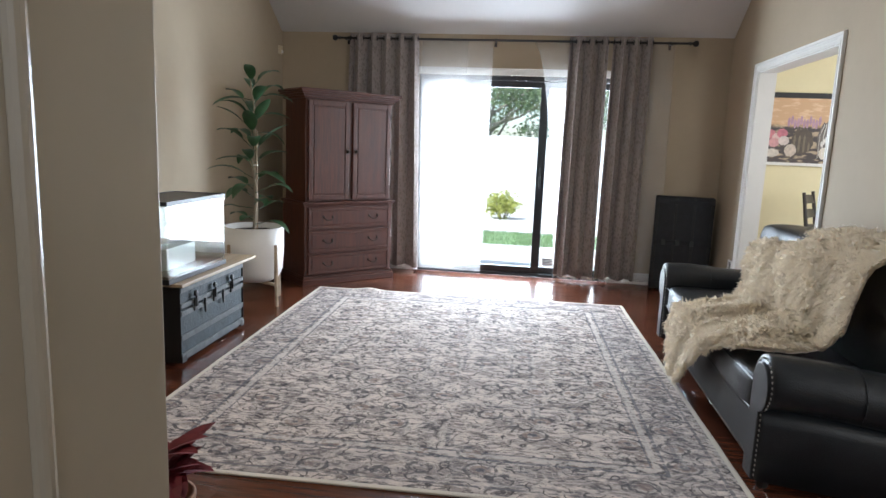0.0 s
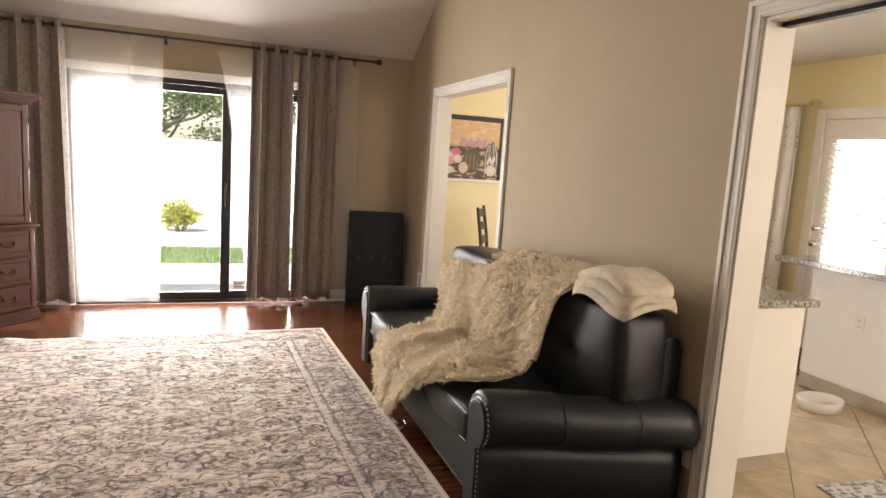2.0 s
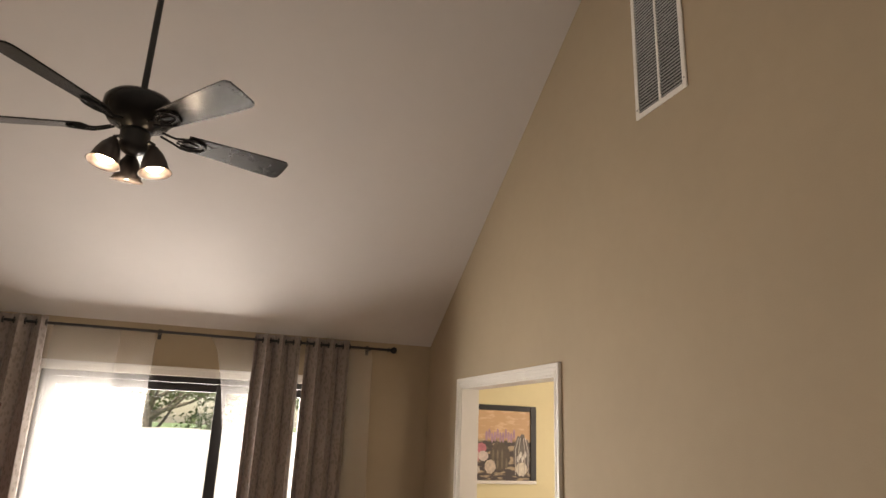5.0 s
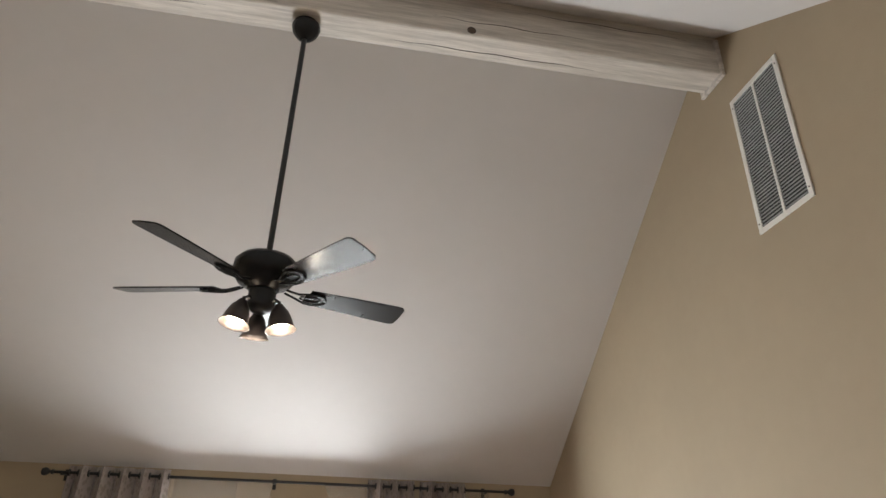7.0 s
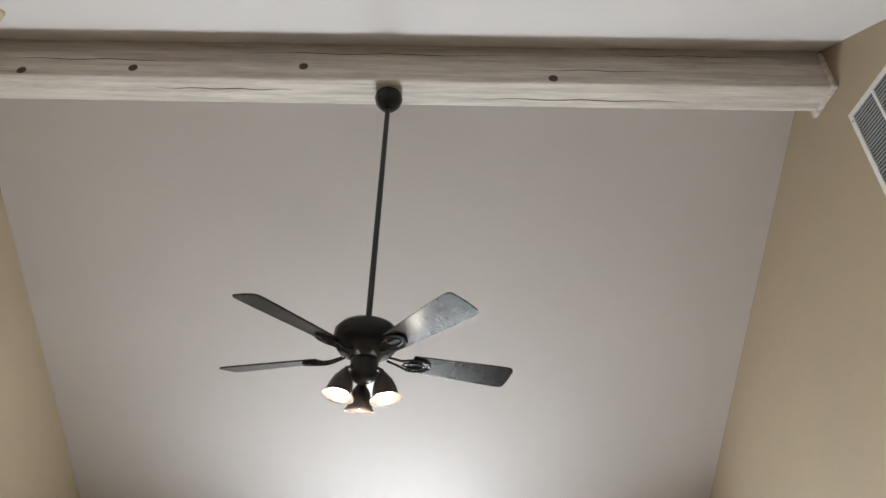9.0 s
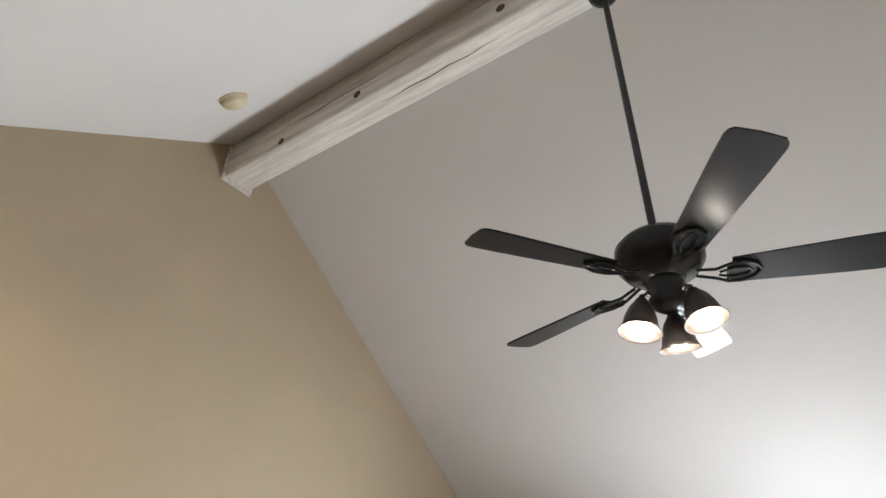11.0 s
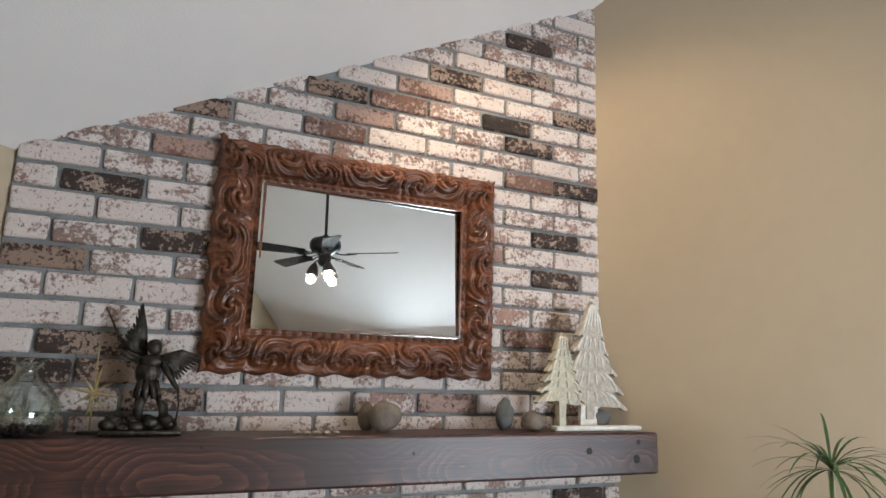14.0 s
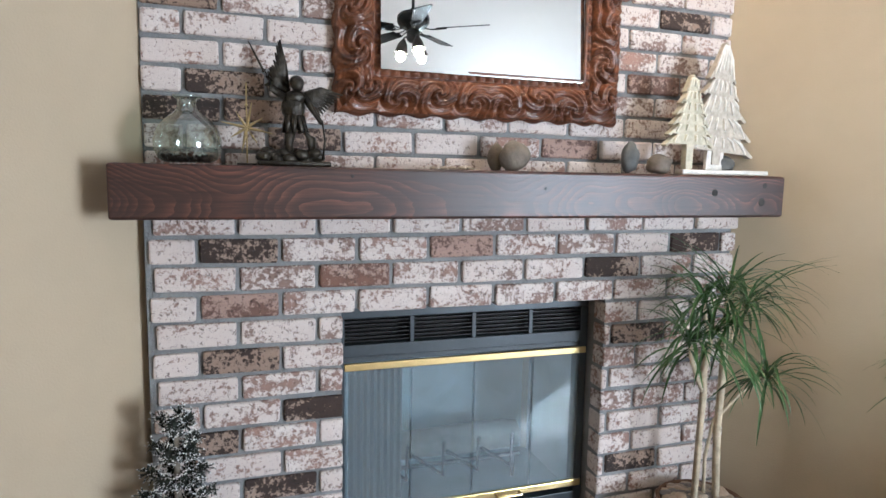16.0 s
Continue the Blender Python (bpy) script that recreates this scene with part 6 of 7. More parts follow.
part("toe_face", box((-0.004, 0.0, 0.0), (0.02, 2.02, 0.099)), mat("beige_toe", (0.42, 0.36, 0.28)), pen)
bar = thing("granite_bar_top", pose(4.40, 1.15, 0.902), "speckled grey granite bar top on the peninsula", "countertop")
part("slab", box((0, 0, 0), (0.75, 2.30, 0.038), 0.004), GRANITE, bar)
ko = thing("peninsula_outlet", pose(4.538, 2.82, 0.57), "white outlet plate on the peninsula panel", "outlet")
part("plate", box((-0.006, -0.036, -0.058), (0, 0.036, 0.058), 0.003), WHITE, ko)
for z in (-0.022, 0.022):
    for y in (-0.008, 0.008):
        part("slot", box((-0.0072, y - 0.0015, z - 0.006), (-0.0061, y + 0.0015, z + 0.006)), BLACK, ko)
bowl = thing("pet_bowl", pose(4.25, 2.80, 0), "white oval pet bowl on the tile floor", "bowl")
bm = lathe([(0.0, 0.012), (0.10, 0.014), (0.118, 0.06), (0.125, 0.062), (0.128, 0.055), (0.115, 0.0), (0.0, 0.0)], 30)
bmesh.ops.scale(bm, vec=(1.25, 1.0, 1.2), verts=bm.verts)
smooth(part("basin", bm, POT, bowl))
mt = thing("kitchen_mat", pose(3.16, 1.15, 0, 0, 0, -6), "grey and white printed kitchen mat on the tiles", "mat")
k = Nodes("printed_mat", 0.9)
o = k.node("TexCoord").outputs["Object"]
br = k.node("TexBrick", Vector=o, Scale=7.0, Mortar_Size=0.03)
k.put(br, "Color1", (0.55, 0.56, 0.57, 1)), k.put(br, "Color2", (0.22, 0.24, 0.26, 1)), k.put(br, "Mortar", (0.12, 0.13, 0.14, 1))
part("cloth", box((0, 0, 0.001), (1.2, 0.85, 0.010), 0.003), k.done(k.mix(k.step(k.noise(o, 24, 2), 0.45, 0.55), br.outputs[0], (0.62, 0.63, 0.62))), mt)

# glazed back door with blinds; its pane itself glows to stand for daylight
bd = thing("door_back", pose(KX, 3.22, 0), "white glazed back door with lowered white blinds", "door", kind="structure")
bm = bmesh.new()
add_box(bm, (-0.02, 0.86, 0), (-0.001, 0.95, 2.14), 0.004)
add_box(bm, (-0.02, -0.06, 0), (-0.001, 0.03, 2.14), 0.004)
add_box(bm, (-0.02, 0.03, 2.05), (-0.001, 0.86, 2.14), 0.004)
part("casing", bm, WHITE, bd)
part("leaf", box((-0.012, 0.034, 0.01), (-0.001, 0.856, 2.045), 0.002), WHITE, bd)
GLOWPANE = glow("glowing_door_glass", (0.95, 0.98, 1.0), 2.2)
part("lit_pane", box((-0.016, 0.15, 0.55), (-0.0125, 0.72, 1.88)), GLOWPANE, bd, "pane that glows in place of daylight")
for i in range(27):
    z = 0.58 + i * 0.048
    part("blind_slat", box((-0.060, 0.12, -0.0012), (-0.018, 0.75, 0.0012), 0, m=Matrix.Translation((0, 0, z)) @ pose(-0.04, 0, 0, 0, 38, 0) @ Matrix.Translation((0.04, 0, 0))), mat("white_blind", (0.82, 0.82, 0.80), 0.5), bd)
part("head_rail", box((-0.066, 0.11, 1.87), (-0.016, 0.76, 1.92), 0.003), WHITE, bd)
for y in (0.22, 0.65):
    part("ladder_cord", tube([(-0.0635, y, 0.56), (-0.0635, y, 1.88)], 0.0018, 5), WHITE, bd)
for z, r in ((0.96, 0.028), (1.10, 0.024)):
    smooth(part("knob", lathe([(0.02, 0), (0.022, 0.006), (0.010, 0.012), (0.010, 0.03), (r, 0.042), (r, 0.055), (0, 0.064)], 18, m=pose(-0.012, 0.795, z, 0, -90, 0)), STEEL, bd, "satin nickel knob"))

# leaf-print cafe curtain at the kitchen window
kc = thing("kitchen_curtain", pose(KX - 0.10, 0, 0), "white curtain printed with grey-green leaf sprigs", "curtain")
CLOTH = mat("white_curtain_cloth", (0.80, 0.80, 0.78), 0.9, vary=0.03)
smooth(part("cloth", sheet(60, 10, lambda u, v: (0.03 * math.sin(u * 30), 4.27 + 0.62 * u, 0.25 + 1.92 * v), thick=0.002), CLOTH, kc))
SPRIG = mat("leaf_sprig_print", (0.22, 0.27, 0.28), 0.9, vary=0.2)
rr = random.Random(15)
for i in range(46):
    u, v = rr.uniform(0.03, 0.97), rr.uniform(0.05, 0.96)
    bm = bmesh.new()
    for q in range(7):
        y, z = 4.27 + 0.62 * u + 0.022 * q - 0.06, 0.25 + 1.92 * v + 0.012 * math.sin(q) + (0.012 if q % 2 else -0.012)
        x = 0.03 * math.sin((y - 4.27) / 0.62 * 30) - 0.004
        bm.faces.new([bm.verts.new((x, y + a, z + b)) for a, b in ((-0.014, 0), (0, 0.006), (0.014, 0.002), (0, -0.005))])
    part("leaf_sprig", bm, SPRIG, kc)
kr = thing("kitchen_rod", pose(KX - 0.10, 0, 2.19), "brass curtain rod with a wire cage finial", "curtain rod")
part("bar", tube([(0, 4.20, 0), (0, 5.0, 0)], 0.010, 10), BRASS, kr)
bm = bmesh.new()
for i in range(6):
    a = i * math.pi / 3
    tube([(0, 4.20, 0), (0.032 * math.cos(a), 4.16, 0.032 * math.sin(a)), (0.030 * math.cos(a), 4.12, 0.030 * math.sin(a)), (0, 4.085, 0)], 0.004, 5, bm)
part("cage_finial", bm, BRASS, kr)
part("bracket", box((0, 4.24, -0.01), (0.10, 4.255, 0.01), 0.002), BRASS, kr)

# ---- hall behind the camera ----
structure("wall_hall_west", box((-1.25, -3.2, 0), (-1.15, YB - 0.085, 2.44)), HALL, "plain hall wall")
structure("wall_hall_south", box((-1.25, -3.3, 0), (XR + TH, -3.2, 2.44)), HALL, "plain hall wall")
structure("wall_hall_east", box((XR + TH - 0.16, -3.2, 0), (XR + TH - 0.06, -1.3, 2.44)), HALL, "plain hall wall")
structure("wall_hall_inner", box((XR - 0.1, -1.3, 0), (XR, YB - 0.085, 2.44)), HALL, "plain hall wall")
structure("ceiling_hall", box((-1.25, -3.3, 2.44), (XR + TH, YB - 0.1, 2.54)), CEIL, "flat hall ceiling")
structure("roof_fill", box((XL - 0.14, YB - 0.1, 2.54), (XR + TH, YB - 0.086, 2.75)), WALL)

# ---- on the mantel ----
ZM = 1.456


def on_mantel(u, v=0.13, turn=0):
    return FP @ pose(u, v, ZM, 0, 0, turn)


vase = thing("glass_vase", on_mantel(2.00, 0.14), "round clear glass bottle vase with dark beans inside", "vase")
VG = glass_mat("bottle_glass", (0.76, 0.85, 0.82), 0.01, 0.20, 2.0)
prof = [(0.0, 0.004), (0.060, 0.004), (0.079, 0.014), (0.090, 0.040), (0.091, 0.066), (0.083, 0.095), (0.064, 0.122), (0.042, 0.140), (0.029, 0.152), (0.026, 0.166), (0.028, 0.178), (0.039, 0.184), (0.040, 0.190), (0.033, 0.190)]
smooth(part("bottle", lathe(prof, 40), VG, vase))
bm = bmesh.new()
rr = random.Random(2)
for i in range(130):
    r, a = 0.068 * math.sqrt(rr.random()), rr.uniform(0, 6.28)
    z = 0.009 + 0.022 * rr.random() * (1 - r / 0.09) + (0.008 if r > 0.055 else 0)
    add = pose(r * math.cos(a), r * math.sin(a), z, rr.uniform(0, 180), rr.uniform(0, 180), 0)
    lathe([(0, -0.008), (0.005, -0.004), (0.005, 0.004), (0, 0.008)], 6, bm, add)
tagged(part("beans", bm, mat("dark_bean", (0.02, 0.012, 0.01), 0.35, vary=0.5), vase), "dark beans", kind="stuff")

# winged bronze figure, one plain mesh
fig = bmesh.new()


def blob(c, r, s=(1, 1, 1), rot=(0, 0, 0)):
    lathe([(r * math.sin(math.pi * i / 8), -r * math.cos(math.pi * i / 8)) for i in range(9)], 12, fig, pose(*c, *rot) @ Matrix.Diagonal((*s, 1)))


add_box(fig, (-0.105, -0.055, 0.0), (0.105, 0.055, 0.014), 0.004)
for i in range(14):
    blob((-0.07 + 0.012 * i, 0.01 * math.sin(i * 2), 0.028 + 0.012 * math.sin(i * 1.7)), 0.022, (1.1, 1, 0.8))
tube([(0.01, 0.0, 0.02), (0.015, 0.012, 0.07), (0.005, 0.0, 0.125)], [0.012, 0.014, 0.018], 8, fig)
tube([(-0.055, 0.0, 0.03), (-0.05, 0.03, 0.08), (-0.012, 0.008, 0.125)], [0.011, 0.014, 0.018], 8, fig)
for i in range(9):
    a = i * 0.7
    tube([(-0.003 + 0.02 * math.cos(a), 0.018 * math.sin(a), 0.15), (-0.006 + 0.034 * math.cos(a), 0.03 * math.sin(a), 0.10)], [0.010, 0.007], 6, fig)
blob((0.0, 0.0, 0.175), 0.034, (1.05, 0.75, 1.25))
blob((-0.005, 0.006, 0.205), 0.026, (1.3, 0.8, 0.8))
blob((-0.012, 0.010, 0.243), 0.019, (0.95, 1, 1.2))
blob((-0.010, 0.002, 0.250), 0.021, (1.05, 1, 1.0))
tube([(0.028, 0.008, 0.205), (0.062, 0.02, 0.225), (0.075, 0.028, 0.262), (0.085, 0.026, 0.275)], [0.011, 0.009, 0.007, 0.008], 8, fig)
tube([(0.060, 0.026, 0.245), (0.085, 0.026, 0.275), (0.125, 0.026, 0.355)], [0.004, 0.004, 0.002], 6, fig)
tube([(-0.034, 0.008, 0.205), (-0.058, 0.012, 0.165), (-0.082, 0.02, 0.128)], [0.011, 0.009, 0.006], 8, fig)
tube([(-0.082, 0.02, 0.14), (-0.09, 0.022, 0.08), (-0.084, 0.022, 0.02)], [0.003, 0.003, 0.003], 6, fig)
for side in (0, 1):
    for i in range(11):
        t = i / 10
        if side == 0:
            b = Vector((0.012 + 0.030 * t, -0.014, 0.215 + 0.02 * t))
            e = Vector((0.035 + 0.045 * t, -0.024, 0.375 - 0.13 * t + 0.01 * math.sin(i)))
        else:
            b = Vector((-0.020 - 0.02 * t, -0.016, 0.215 - 0.018 * t))
            e = Vector((-0.150 + 0.075 * t, -0.022, 0.222 - 0.075 * t))
        m_ = (b + e) / 2 + Vector((0.0, -0.008, 0.018 if side else 0.01))
        tube([tuple(b), tuple(m_), tuple(e)], [0.008, 0.0095, 0.0025], 6, fig)
bmesh.ops.transform(fig, matrix=Matrix.Diagonal((1.0, 1.0, 0.98, 1)), verts=fig.verts)
statue = smooth(part("bronze_statue", fig, STATUE))
statue.matrix_world = on_mantel(1.708, 0.13)
tagged(statue, "dark bronze winged warrior statue on the mantel", "statue")
star = thing("star_ornament", on_mantel(1.84, 0.10), "old-gold spiked star ornament on a thin stand", "ornament")
bm = bmesh.new()
for i in range(8):
    a = i * math.pi / 4 + 0.2
    L = 0.055 if i % 2 else 0.075
    tube([(0, 0, 0.11), (L * 0.5 * math.cos(a), 0.004, 0.11 + L * 0.5 * math.sin(a)), (L * math.cos(a), 0, 0.11 + L * math.sin(a))], [0.006, 0.004, 0.0008], 6, bm)
part("spike_star", bm, GOLD, star)
part("wire", tube([(0, 0, 0.004), (0, 0, 0.24)], 0.0022, 6), GOLD, star)
smooth(part("bead", lathe([(0, -0.006), (0.006, 0), (0, 0.006)], 10, m=pose(0, 0, 0.175)), GOLD, star))
part("foot", box((-0.045, -0.02, 0), (0.03, 0.02, 0.006), 0.002), BLACK, star)


def stone(u, v, r, s, material, label):
    bm = bmesh.new()
    bmesh.ops.create_icosphere(bm, subdivisions=3, radius=1)
    for p in bm.verts:
        k_ = 1 + 0.22 * noise.noise(p.co * 1.6 + Vector((u * 7, 0, 0)))
        p.co = Vector((p.co.x * r * s[0] * k_, p.co.y * r * s[1] * k_, p.co.z * r * s[2] * k_))
    lo = min(p.co.z for p in bm.verts)
    for p in bm.verts:
        p.co.z -= lo + 0.004
        p.co.z = max(p.co.z, 0)
    ob = smooth(part("stone", bm, material))
    ob.matrix_world = on_mantel(u, v)
    return tagged(ob, label, "stone", "stones on the mantel")


stone(0.985, 0.13, 0.052, (1.0, 0.55, 0.95), STONE, "flat brown split stone leaning on the mantel")
stone(1.03, 0.08, 0.035, (0.8, 0.7, 1.3), STONE, "dark brown stone behind a flat one")
stone(0.527, 0.12, 0.046, (0.75, 0.5, 1.2), GREYSTONE, "dark grey upright stone on the mantel")
stone(0.425, 0.15, 0.046, (1.1, 0.8, 0.78), STONE, "rough brown banded rock on the mantel")
stone(0.10, 0.09, 0.045, (1.3, 0.8, 0.9), GREYSTONE, "dark grey rock behind the wooden trees")
for i, u in enumerate((1.22, 1.19, 1.16, 1.25, 1.28)):
    stone(u, 0.17 + 0.01 * (i % 2), 0.009, (1.5, 1, 0.8), PEBBLE, "small pale pebble on the mantel")


def flat_tree(name, h, tiers, thick, ground, material, label, m, ribs):
    """A sawn wooden fir: tiers give the height of each drooping edge and its reach to either side."""
    def side(pick, sgn):
        pts, inner, top = [], 0.006, h
        for row in tiers:
            zb, w = row[0], row[pick]
            pts += [(sgn * inner, top - 0.006), (sgn * (inner + (w - inner) * 0.45), zb + (top - zb) * 0.46), (sgn * (inner + (w - inner) * 0.80), zb + (top - zb) * 0.17), (sgn * w, zb), (sgn * w * 0.93, zb - 0.006), (sgn * w * 0.80, zb + 0.005)]
            inner, top = w * 0.62, zb + 0.008
        return pts + [(sgn * tiers[-1][1] * 0.14, tiers[-1][0] + 0.004), (sgn * tiers[-1][1] * 0.13, 0.0)]

    t = thing(name, m, label, "ornament", "wooden trees on the mantel")
    bm = extrude_profile([(0.0, h)] + side(1, 1) + side(2, -1)[::-1], 1, -thick / 2, thick / 2)
    # board coloured darker than its ribs, as shade in the carved grooves
    part("board", bm, ground, t)
    top, wide = h, 0.02
    for row in tiers:
        for i in range(ribs):
            f = (i + 0.5) / ribs * 2 - 1
            x1 = f * (row[1] if f > 0 else row[2]) * 0.90
            x0 = f * wide * 0.72
            z1 = row[0] + (top - row[0]) * 0.30 * (1 - abs(f)) + 0.004
            part("carved_rib", tube([(x0, thick / 2, top - 0.012), ((x0 + x1) / 2, thick / 2 + 0.003, (top + z1) / 2 + 0.004), (x1, thick / 2 + 0.001, z1)], [0.003, 0.0058, 0.0045], 6), material, t)
        top, wide = row[0] + 0.012, row[1]
    return t


base = thing("white_base_board", on_mantel(0.16, 0.165), "white painted base board of the wooden trees", "board")
part("plank", box((-0.20, -0.022, 0), (0.19, 0.022, 0.018), 0.004), WHITEWASH, base)
tall = flat_tree("wooden_tree", 0.450, ((0.310, 0.082, 0.078), (0.250, 0.112, 0.108), (0.175, 0.135, 0.165), (0.105, 0.155, 0.212), (0.045, 0.172, 0.235)), 0.022, mat("groove_shade_whitewash", (0.46, 0.41, 0.34), 0.7, vary=0.35, scale=40, bump=0.4), WHITEWASH,
                 "tall whitewashed carved wooden fir tree", on_mantel(0.165, 0.125, 14) @ pose(0, 0, 0.038, 0, -3, 0), 6)
part("strut", box((-0.05, -0.006, -0.038), (0.05, 0.006, 0.05)), WHITEWASH, tall, "plain foot strut")
flat_tree("wooden_tree", 0.335, ((0.275, 0.034, 0.034), (0.235, 0.055, 0.052), (0.195, 0.074, 0.076), (0.158, 0.092, 0.090), (0.122, 0.108, 0.110), (0.085, 0.122, 0.120)), 0.024, mat("groove_shade_ivory", (0.50, 0.46, 0.35), 0.7, vary=0.3, scale=40), IVORY,
          "smaller ivory wooden fir tree on the base board", on_mantel(0.318, 0.165, 8) @ pose(0, 0, 0.018), 4)

# ---- dragon tree in a pebbled pot ----
DT = FP @ pose(0.235, 0.27, 0)
dp = thing("terracotta_planter", DT, "brown clay planter filled with river pebbles on the floor", "planter")
smooth(part("bowl", lathe([(0, 0), (0.11, 0), (0.135, 0.04), (0.152, 0.15), (0.160, 0.235), (0.166, 0.243), (0.160, 0.248), (0.150, 0.240), (0.146, 0.222), (0, 0.222)], 40), mat("brown_clay", (0.16, 0.085, 0.05), 0.8, vary=0.3, scale=20, bump=0.3), dp))
rr = random.Random(6)
pm = []
for j in range(3):
    bm = bmesh.new()
    bmesh.ops.create_icosphere(bm, subdivisions=2, radius=1)
    for p in bm.verts:
        p.co *= 1 + 0.15 * noise.noise(p.co + Vector((j * 3, 0, 0)))
    smooth_me = bpy.data.meshes.new("pebble_shape")
    bm.to_mesh(smooth_me)
    bm.free()
    smooth_me.materials.append((PEBBLE, mat("dark_pebble", (0.14, 0.12, 0.11), 0.45, vary=0.4), mat("tan_pebble", (0.42, 0.31, 0.22), 0.5, vary=0.3))[j])
    for f in smooth_me.polygons:
        f.use_smooth = True
    pm.append(smooth_me)
for i in range(90):
    r, a = 0.138 * math.sqrt((i + 0.5) / 90), i * 2.4
    ob = new("pebble", pm[i % 3])
    ob.parent = dp
    q = rr.uniform(0.016, 0.026)
    ob.matrix_basis = pose(r * math.cos(a), r * math.sin(a), 0.232 + 0.022 * (1 - r / 0.14) + 0.010 * rr.random(), 0, 0, rr.uniform(0, 360)) @ Matrix.Diagonal((q * 1.35, q, q * 0.6, 1))
dt = thing("dragon_tree", DT @ pose(0, 0, 0.25), "dragon tree with pale bare trunks and long thin leaves", "house plant")
TRUNK = mat("pale_trunk", (0.50, 0.42, 0.30), 0.8, vary=0.3, scale=40, bump=0.5)
heads = []
for pts, rad, head in (
        ([(0.04, 0, 0), (0.035, 0.0, 0.25), (0.03, 0.0, 0.42), (0.045, 0.01, 0.50), (0.03, 0.02, 0.62)], 0.013, 1.0),
        ([(-0.05, 0.01, 0), (-0.045, 0.0, 0.25), (-0.05, 0.0, 0.5), (-0.045, 0.01, 0.70), (-0.04, 0.01, 0.78)], 0.014, 1.15),
        ([(-0.02, -0.02, 0.0), (-0.015, -0.02, 0.15), (-0.035, -0.01, 0.30), (-0.12, 0.03, 0.42), (-0.20, 0.06, 0.47)], 0.007, 0.85),
        ([(0.035, 0.0, 0.42), (0.08, 0.02, 0.48), (0.12, 0.03, 0.56), (0.14, 0.04, 0.62)], 0.008, 0.9),
        ([(-0.045, 0.0, 0.55), (-0.08, 0.02, 0.66), (-0.11, 0.03, 0.74)], 0.008, 1.0),
        ([(0.03, 0.02, 0.60), (0.07, 0.03, 0.70), (0.08, 0.03, 0.76)], 0.007, 0.8)):
    smooth(part("trunk", tube(pts, [rad] * (len(pts) - 1) + [rad * 0.7], 8), TRUNK, dt))
    heads.append((Vector(pts[-1]), head))
for hpos, s in heads:
    for i in range(44):
        a = i * 2.4 + rr.uniform(-0.3, 0.3)
        bm = bmesh.new()
        up = rr.uniform(-0.35, 1.5)
        leaf(bm, hpos + Vector((0, 0, rr.uniform(-0.03, 0.03))), (math.cos(a), math.sin(a) * 0.8 + 0.15, up), rr.uniform(0.20, 0.36) * s, rr.uniform(0.0045, 0.0075), rr.uniform(0.8, 2.2), 7, 0.3)
        part("leaf", bm, LEAF2, dt)

# second dragon tree further along the west wall
d2 = thing("terracotta_planter", pose(-1.98, 2.15, 0), "low wide terracotta planter beside the west wall", "planter")
smooth(part("bowl", lathe([(0, 0), (0.12, 0), (0.15, 0.04), (0.17, 0.2), (0.178, 0.24), (0.165, 0.235), (0.155, 0.2), (0, 0.2)], 32), TERRA, d2))
t2 = thing("dragon_tree", pose(-1.98, 2.15, 0.20), "dragon tree with thin arching leaves by the wall", "house plant")
for k_, (dx, dz) in enumerate(((0.0, 0.80), (0.02, 1.18), (0.05, 0.62))):
    smooth(part("trunk", tube([(dx * 0.2, -0.02 * k_, 0), (dx * 0.6, -0.02 * k_, dz * 0.5), (dx, -0.02 * k_, dz)], 0.011, 8), TRUNK, t2))
    for i in range(46):
        a = i * 2.4
        bm = bmesh.new()
        leaf(bm, (dx, -0.02 * k_, dz), (0.25 + 0.7 * math.cos(a), math.sin(a), rr.uniform(-0.3, 1.4)), rr.uniform(0.18, 0.30), 0.006, rr.uniform(0.8, 2.0), 7, 0.3)
        part("leaf", bm, LEAF2, t2)

# framed print on the west wall
fr_ = thing("wall_picture", pose(XL, 2.956, 1.30), "black framed print with a white mat on the tan wall", "picture")
bm = bmesh.new()
for a, b in (((0.001, 0, 0), (0.028, 0.055, 0.70)), ((0.001, 0.365, 0), (0.028, 0.42, 0.70)), ((0.001, 0.055, 0), (0.028, 0.365, 0.055)), ((0.001, 0.055, 0.645), (0.028, 0.365, 0.70))):
    add_box(bm, a, b, 0.006)
part("frame", bm, BLACK, fr_)
part("mat_board", box((0.002, 0.05, 0.05), (0.012, 0.37, 0.65)), WHITE, fr_, "white mat board")
part("print", box((0.0122, 0.10, 0.14), (0.014, 0.32, 0.56)), mat("grey_print", (0.35, 0.35, 0.36), 0.5, vary=0.4, scale=9), fr_)

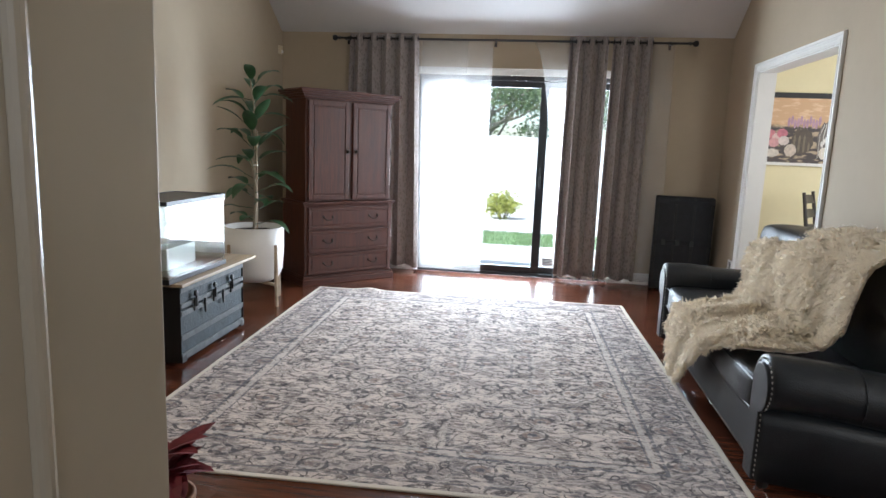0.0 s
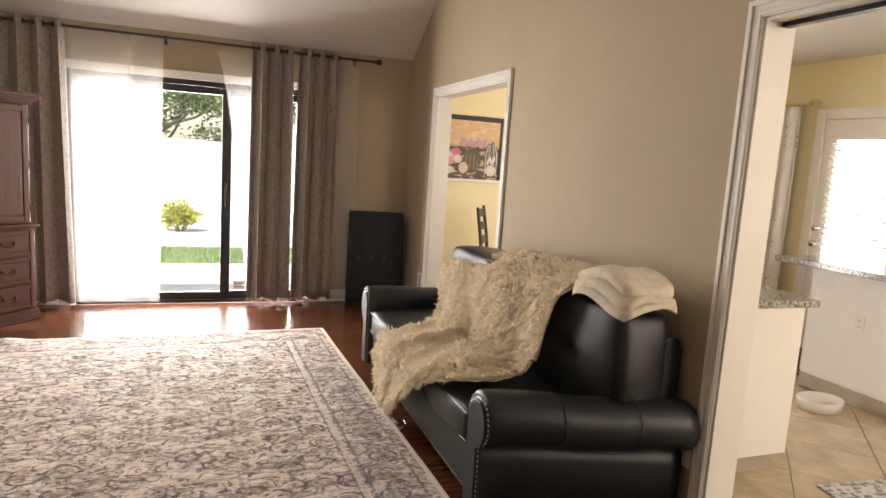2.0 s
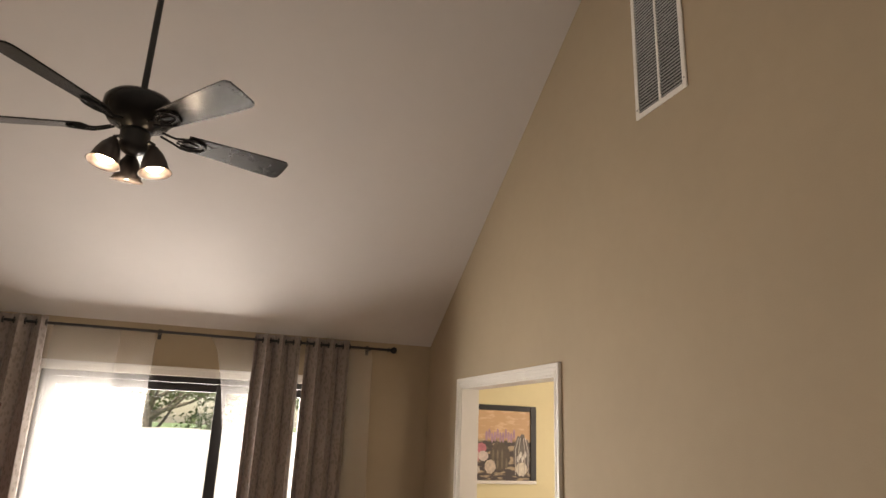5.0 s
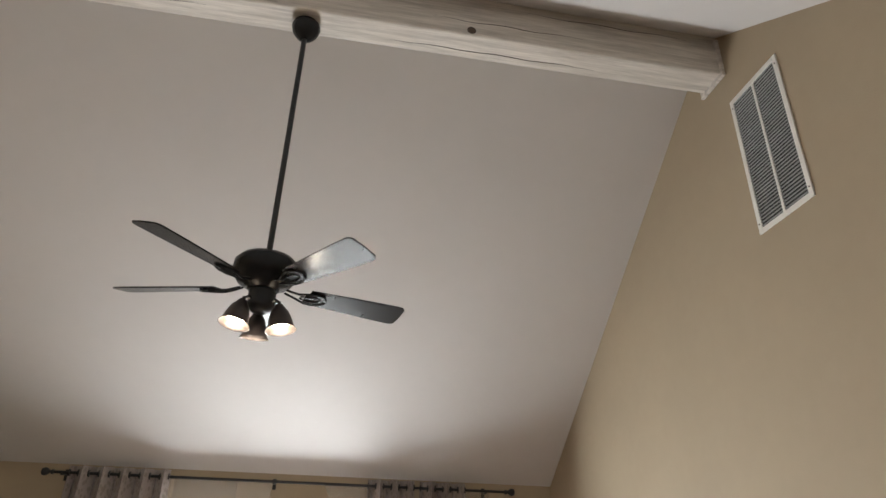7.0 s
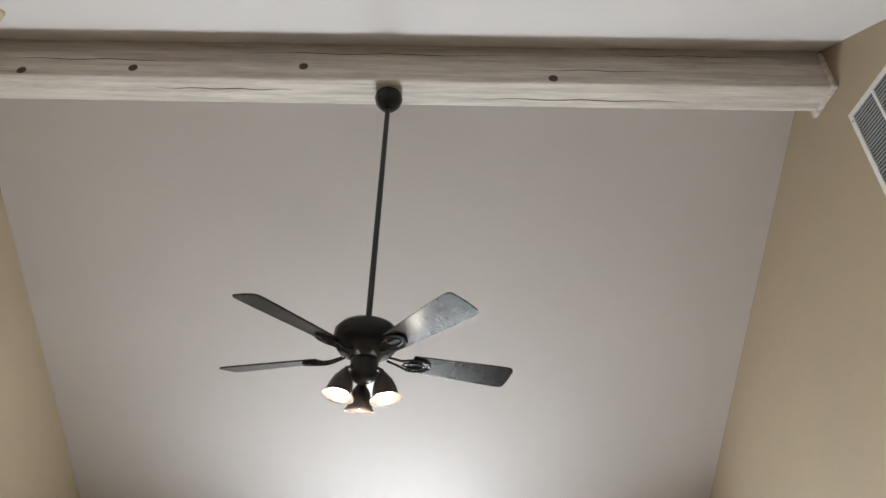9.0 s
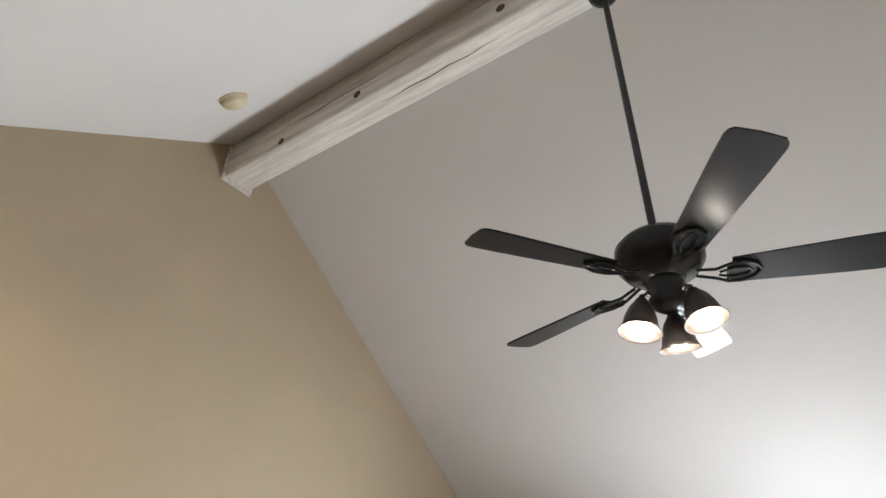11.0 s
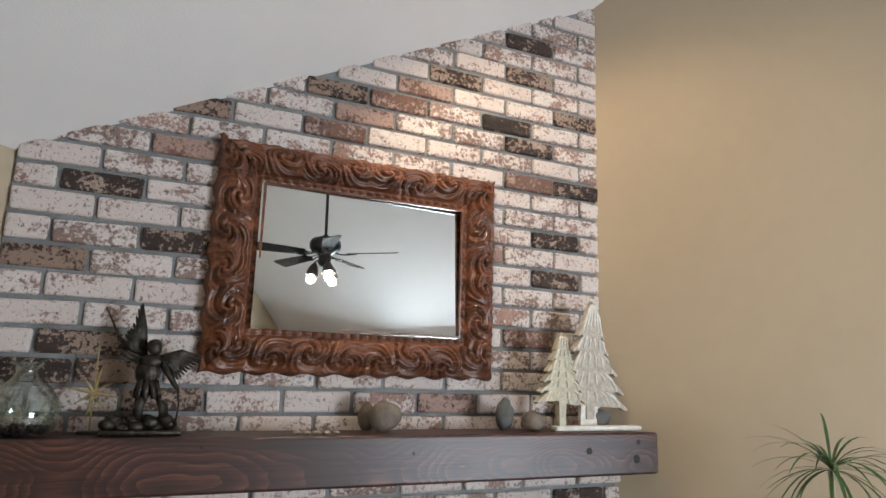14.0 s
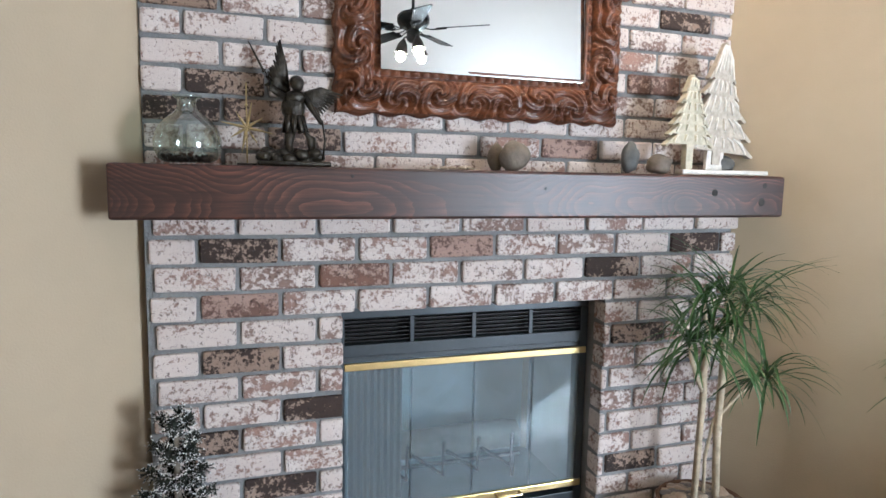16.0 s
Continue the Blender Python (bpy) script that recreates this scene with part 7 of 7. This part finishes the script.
# frosted little fir at the left of the hearth
SF = FP @ pose(2.05, 0.20, 0)
sf = thing("frosted_fir", SF, "small artificial fir with frosted white tips in a basket", "ornamental tree")
smooth(part("basket", lathe([(0, 0), (0.09, 0), (0.11, 0.16), (0.115, 0.18), (0.10, 0.18), (0.095, 0.15), (0, 0.15)], 24), STEM, sf))
part("trunk", tube([(0, 0, 0.1), (0, 0, 0.74)], [0.018, 0.006], 8), BARK, sf)
FIRGREEN, FROST = mat("dark_fir_needle", (0.02, 0.025, 0.018), 0.7, vary=0.4), mat("white_frost", (0.7, 0.7, 0.68), 0.8)
for lay in range(7):
    z, R = 0.22 + lay * 0.078, 0.160 * (1 - lay / 8.2)
    cnt = max(4, 10 - lay)
    for j in range(cnt):
        a = j * 2 * math.pi / cnt + lay * 0.5
        e = Vector((R * math.cos(a), R * math.sin(a), z + 0.05))
        b0 = Vector((0, 0, z))
        bm, bf = bmesh.new(), bmesh.new()
        for i in range(150):
            t = rr.random()
            p = b0.lerp(e, 0.2 + 0.8 * t)
            w = Vector((rr.gauss(0, 1), rr.gauss(0, 1), rr.gauss(0.4, 1))).normalized()
            s_ = w.cross(Vector((rr.gauss(0, 1), rr.gauss(0, 1), 1))).normalized() * 0.0022
            tip = p + w * rr.uniform(0.020, 0.036)
            md_ = p.lerp(tip, 0.80)
            bm.faces.new((bm.verts.new(p - s_), bm.verts.new(p + s_), bm.verts.new(md_ + s_), bm.verts.new(md_ - s_)))
            bf.faces.new((bf.verts.new(md_ - s_ * 1.3), bf.verts.new(md_ + s_ * 1.3), bf.verts.new(tip)))
        br_ = part("branch", bm, FIRGREEN, sf)
        part("frosted_tips", bf, FROST, br_)

# ---- floor boards, kitchen tiles and bricks, piece by piece ----
rr = random.Random(31)
BW = 0.095
row = 0
y = YF - 0.002
pieces = 0
plank_me = {}


def plank_mesh(L):
    key = round(L, 2)
    if key not in plank_me:
        bm = box((0, 0, 0), (key - 0.0012, BW - 0.0012, 0.0135), 0.0012, 1)
        me = bpy.data.meshes.new("plank_shape")
        bm.to_mesh(me)
        bm.free()
        me.materials.append(FLOOR_WOOD)
        plank_me[key] = me
    return plank_me[key]


joined = bmesh.new()
while y > YB - 0.3:
    y0 = y - BW
    x = XL
    first = True
    while x < XR - 0.05:
        L = rr.choice((0.45, 0.6, 0.75, 0.9, 1.05, 1.2))
        if first:
            L *= rr.uniform(0.4, 1.0)
            first = False
        L = round(min(L, XR - x), 2)
        if L < 0.05:
            break
        near = y0 > 4.55 or x + L < -1.2 or x > 1.25
        if near and pieces < 290:
            ob = new("plank", plank_mesh(L))
            ob.parent = FLOOR
            ob.location = (x, y0, -0.0138)
            pieces += 1
        else:
            add_box(joined, (x, y0, -0.0138), (x + L - 0.0012, y0 + BW - 0.0012, -0.0003))
        x += L
    y = y0
tagged(part("plank_rest", joined, FLOOR_WOOD, FLOOR), "further cherry floor boards", kind="stuff")

TILE = mat("beige_tile", (0.56, 0.46, 0.32), 0.18, vary=0.30, scale=5, bump=0.05)
tm = box((-0.2225, -0.2225, 0), (0.2225, 0.2225, 0.010), 0.002, 1)
tile_me = bpy.data.meshes.new("tile_shape")
tm.to_mesh(tile_me)
tm.free()
tile_me.materials.append(TILE)
for i in range(-12, 13):
    for j in range(-12, 13):
        cx, cy = 3.9 + (i + j) * 0.45 * 0.7071, 1.2 + (i - j) * 0.45 * 0.7071
        if XR + 0.30 < cx < KX - 0.2 and -0.9 < cy < 3.05:
            ob = new("tile", tile_me)
            ob.parent = kfloor
            ob.matrix_basis = pose(cx, cy, -0.0105, 0, 0, 45)

rr = random.Random(77)
RED_ONES = {(9, 6), (11, 4), (14, 2), (10, 0), (12, 3), (-5, 4), (-7, 7), (-6, 6), (2, 0), (13, 3), (-1, 2)}
DARK_ONES = {(1, 7), (5, 6), (5, 0), (7, 7), (7, 0), (11, 6), (13, 4), (13, 1), (15, 2), (-1, 6), (0, 7), (0, 6), (4, 7), (12, 0), (14, -1),
             (16, 0), (18, 0), (10, -1), (-5, 7), (-5, 0), (-9, 7), (-9, 1), (-11, 6), (-6, 2), (-12, 8), (-15, 1), (-14, 7)}
shapes = {}


def brick_mesh(L, h, var, material):
    key = (round(L, 3), round(h, 4), var, material.name)
    if key not in shapes:
        bm = box((0, -0.085, 0), (L, 0.0, h), 0.008, 2)
        for v in bm.verts:
            v.co += Vector((noise.noise(v.co * 26 + Vector((var * 9, 0, 0))), noise.noise(v.co * 30 + Vector((0, var * 7, 3))), noise.noise(v.co * 26 + Vector((var, 5, 1))))) * 0.0042
        me = bpy.data.meshes.new("brick_shape")
        bm.to_mesh(me)
        bm.free()
        me.materials.append(material)
        shapes[key] = me
    return shapes[key]


def lay(u0, u1, z, v, h, material):
    L = round((u1 - u0) / 0.004) * 0.004
    if L < 0.014:
        return
    ob = new("brick", brick_mesh(L, h, rr.randrange(6), material))
    ob.parent = wall_fp
    ob.matrix_basis = pose(u0, v + rr.uniform(-0.003, 0.004), z + rr.uniform(-0.0015, 0.0015), 0, rr.uniform(-0.35, 0.35), 0)


# courses are counted from the one under the mirror, 0; those under the mantel, from -4 down, stand proud
for kz in range(-19, 24):
    low = kz <= -4
    course = 0.0879 if low else 0.0825 if kz <= 6 else 0.0782
    zc_ = 1.280 + (kz + 4) * course if low else 1.624 + kz * course if kz <= 6 else 2.119 + (kz - 6) * course
    h = course - 0.0125
    z = zc_ - h / 2
    v, pitch = (0.042, 0.2455) if low else (0.0, 0.2395)
    mid_u = (0.148 if kz % 2 else 0.032) if low else (0.221 if kz % 2 else 0.352)
    if kz == -3 or z < -0.02:
        continue
    ua, ub = (-0.075, 2.125) if low else (0.004, 2.13)
    spans = [(ua, FB0), (FB1, ub)] if z < FBT - 0.02 else [(ua, ub)]
    for n_ in range(-3, 11):
        a, b = mid_u + (n_ - 0.5) * pitch + 0.006, mid_u + (n_ + 0.5) * pitch - 0.006
        kind_ = BRICK_DARK if (kz, n_) in DARK_ONES else BRICK_RED if (kz, n_) in RED_ONES else BRICK
        for s0, s1 in spans:
            p, q = max(a, s0), min(b, s1)
            if q - p > 0.016 and z < top_at((p + q) / 2, 0) + 0.02:
                lay(p, q, z, v, h, kind_)
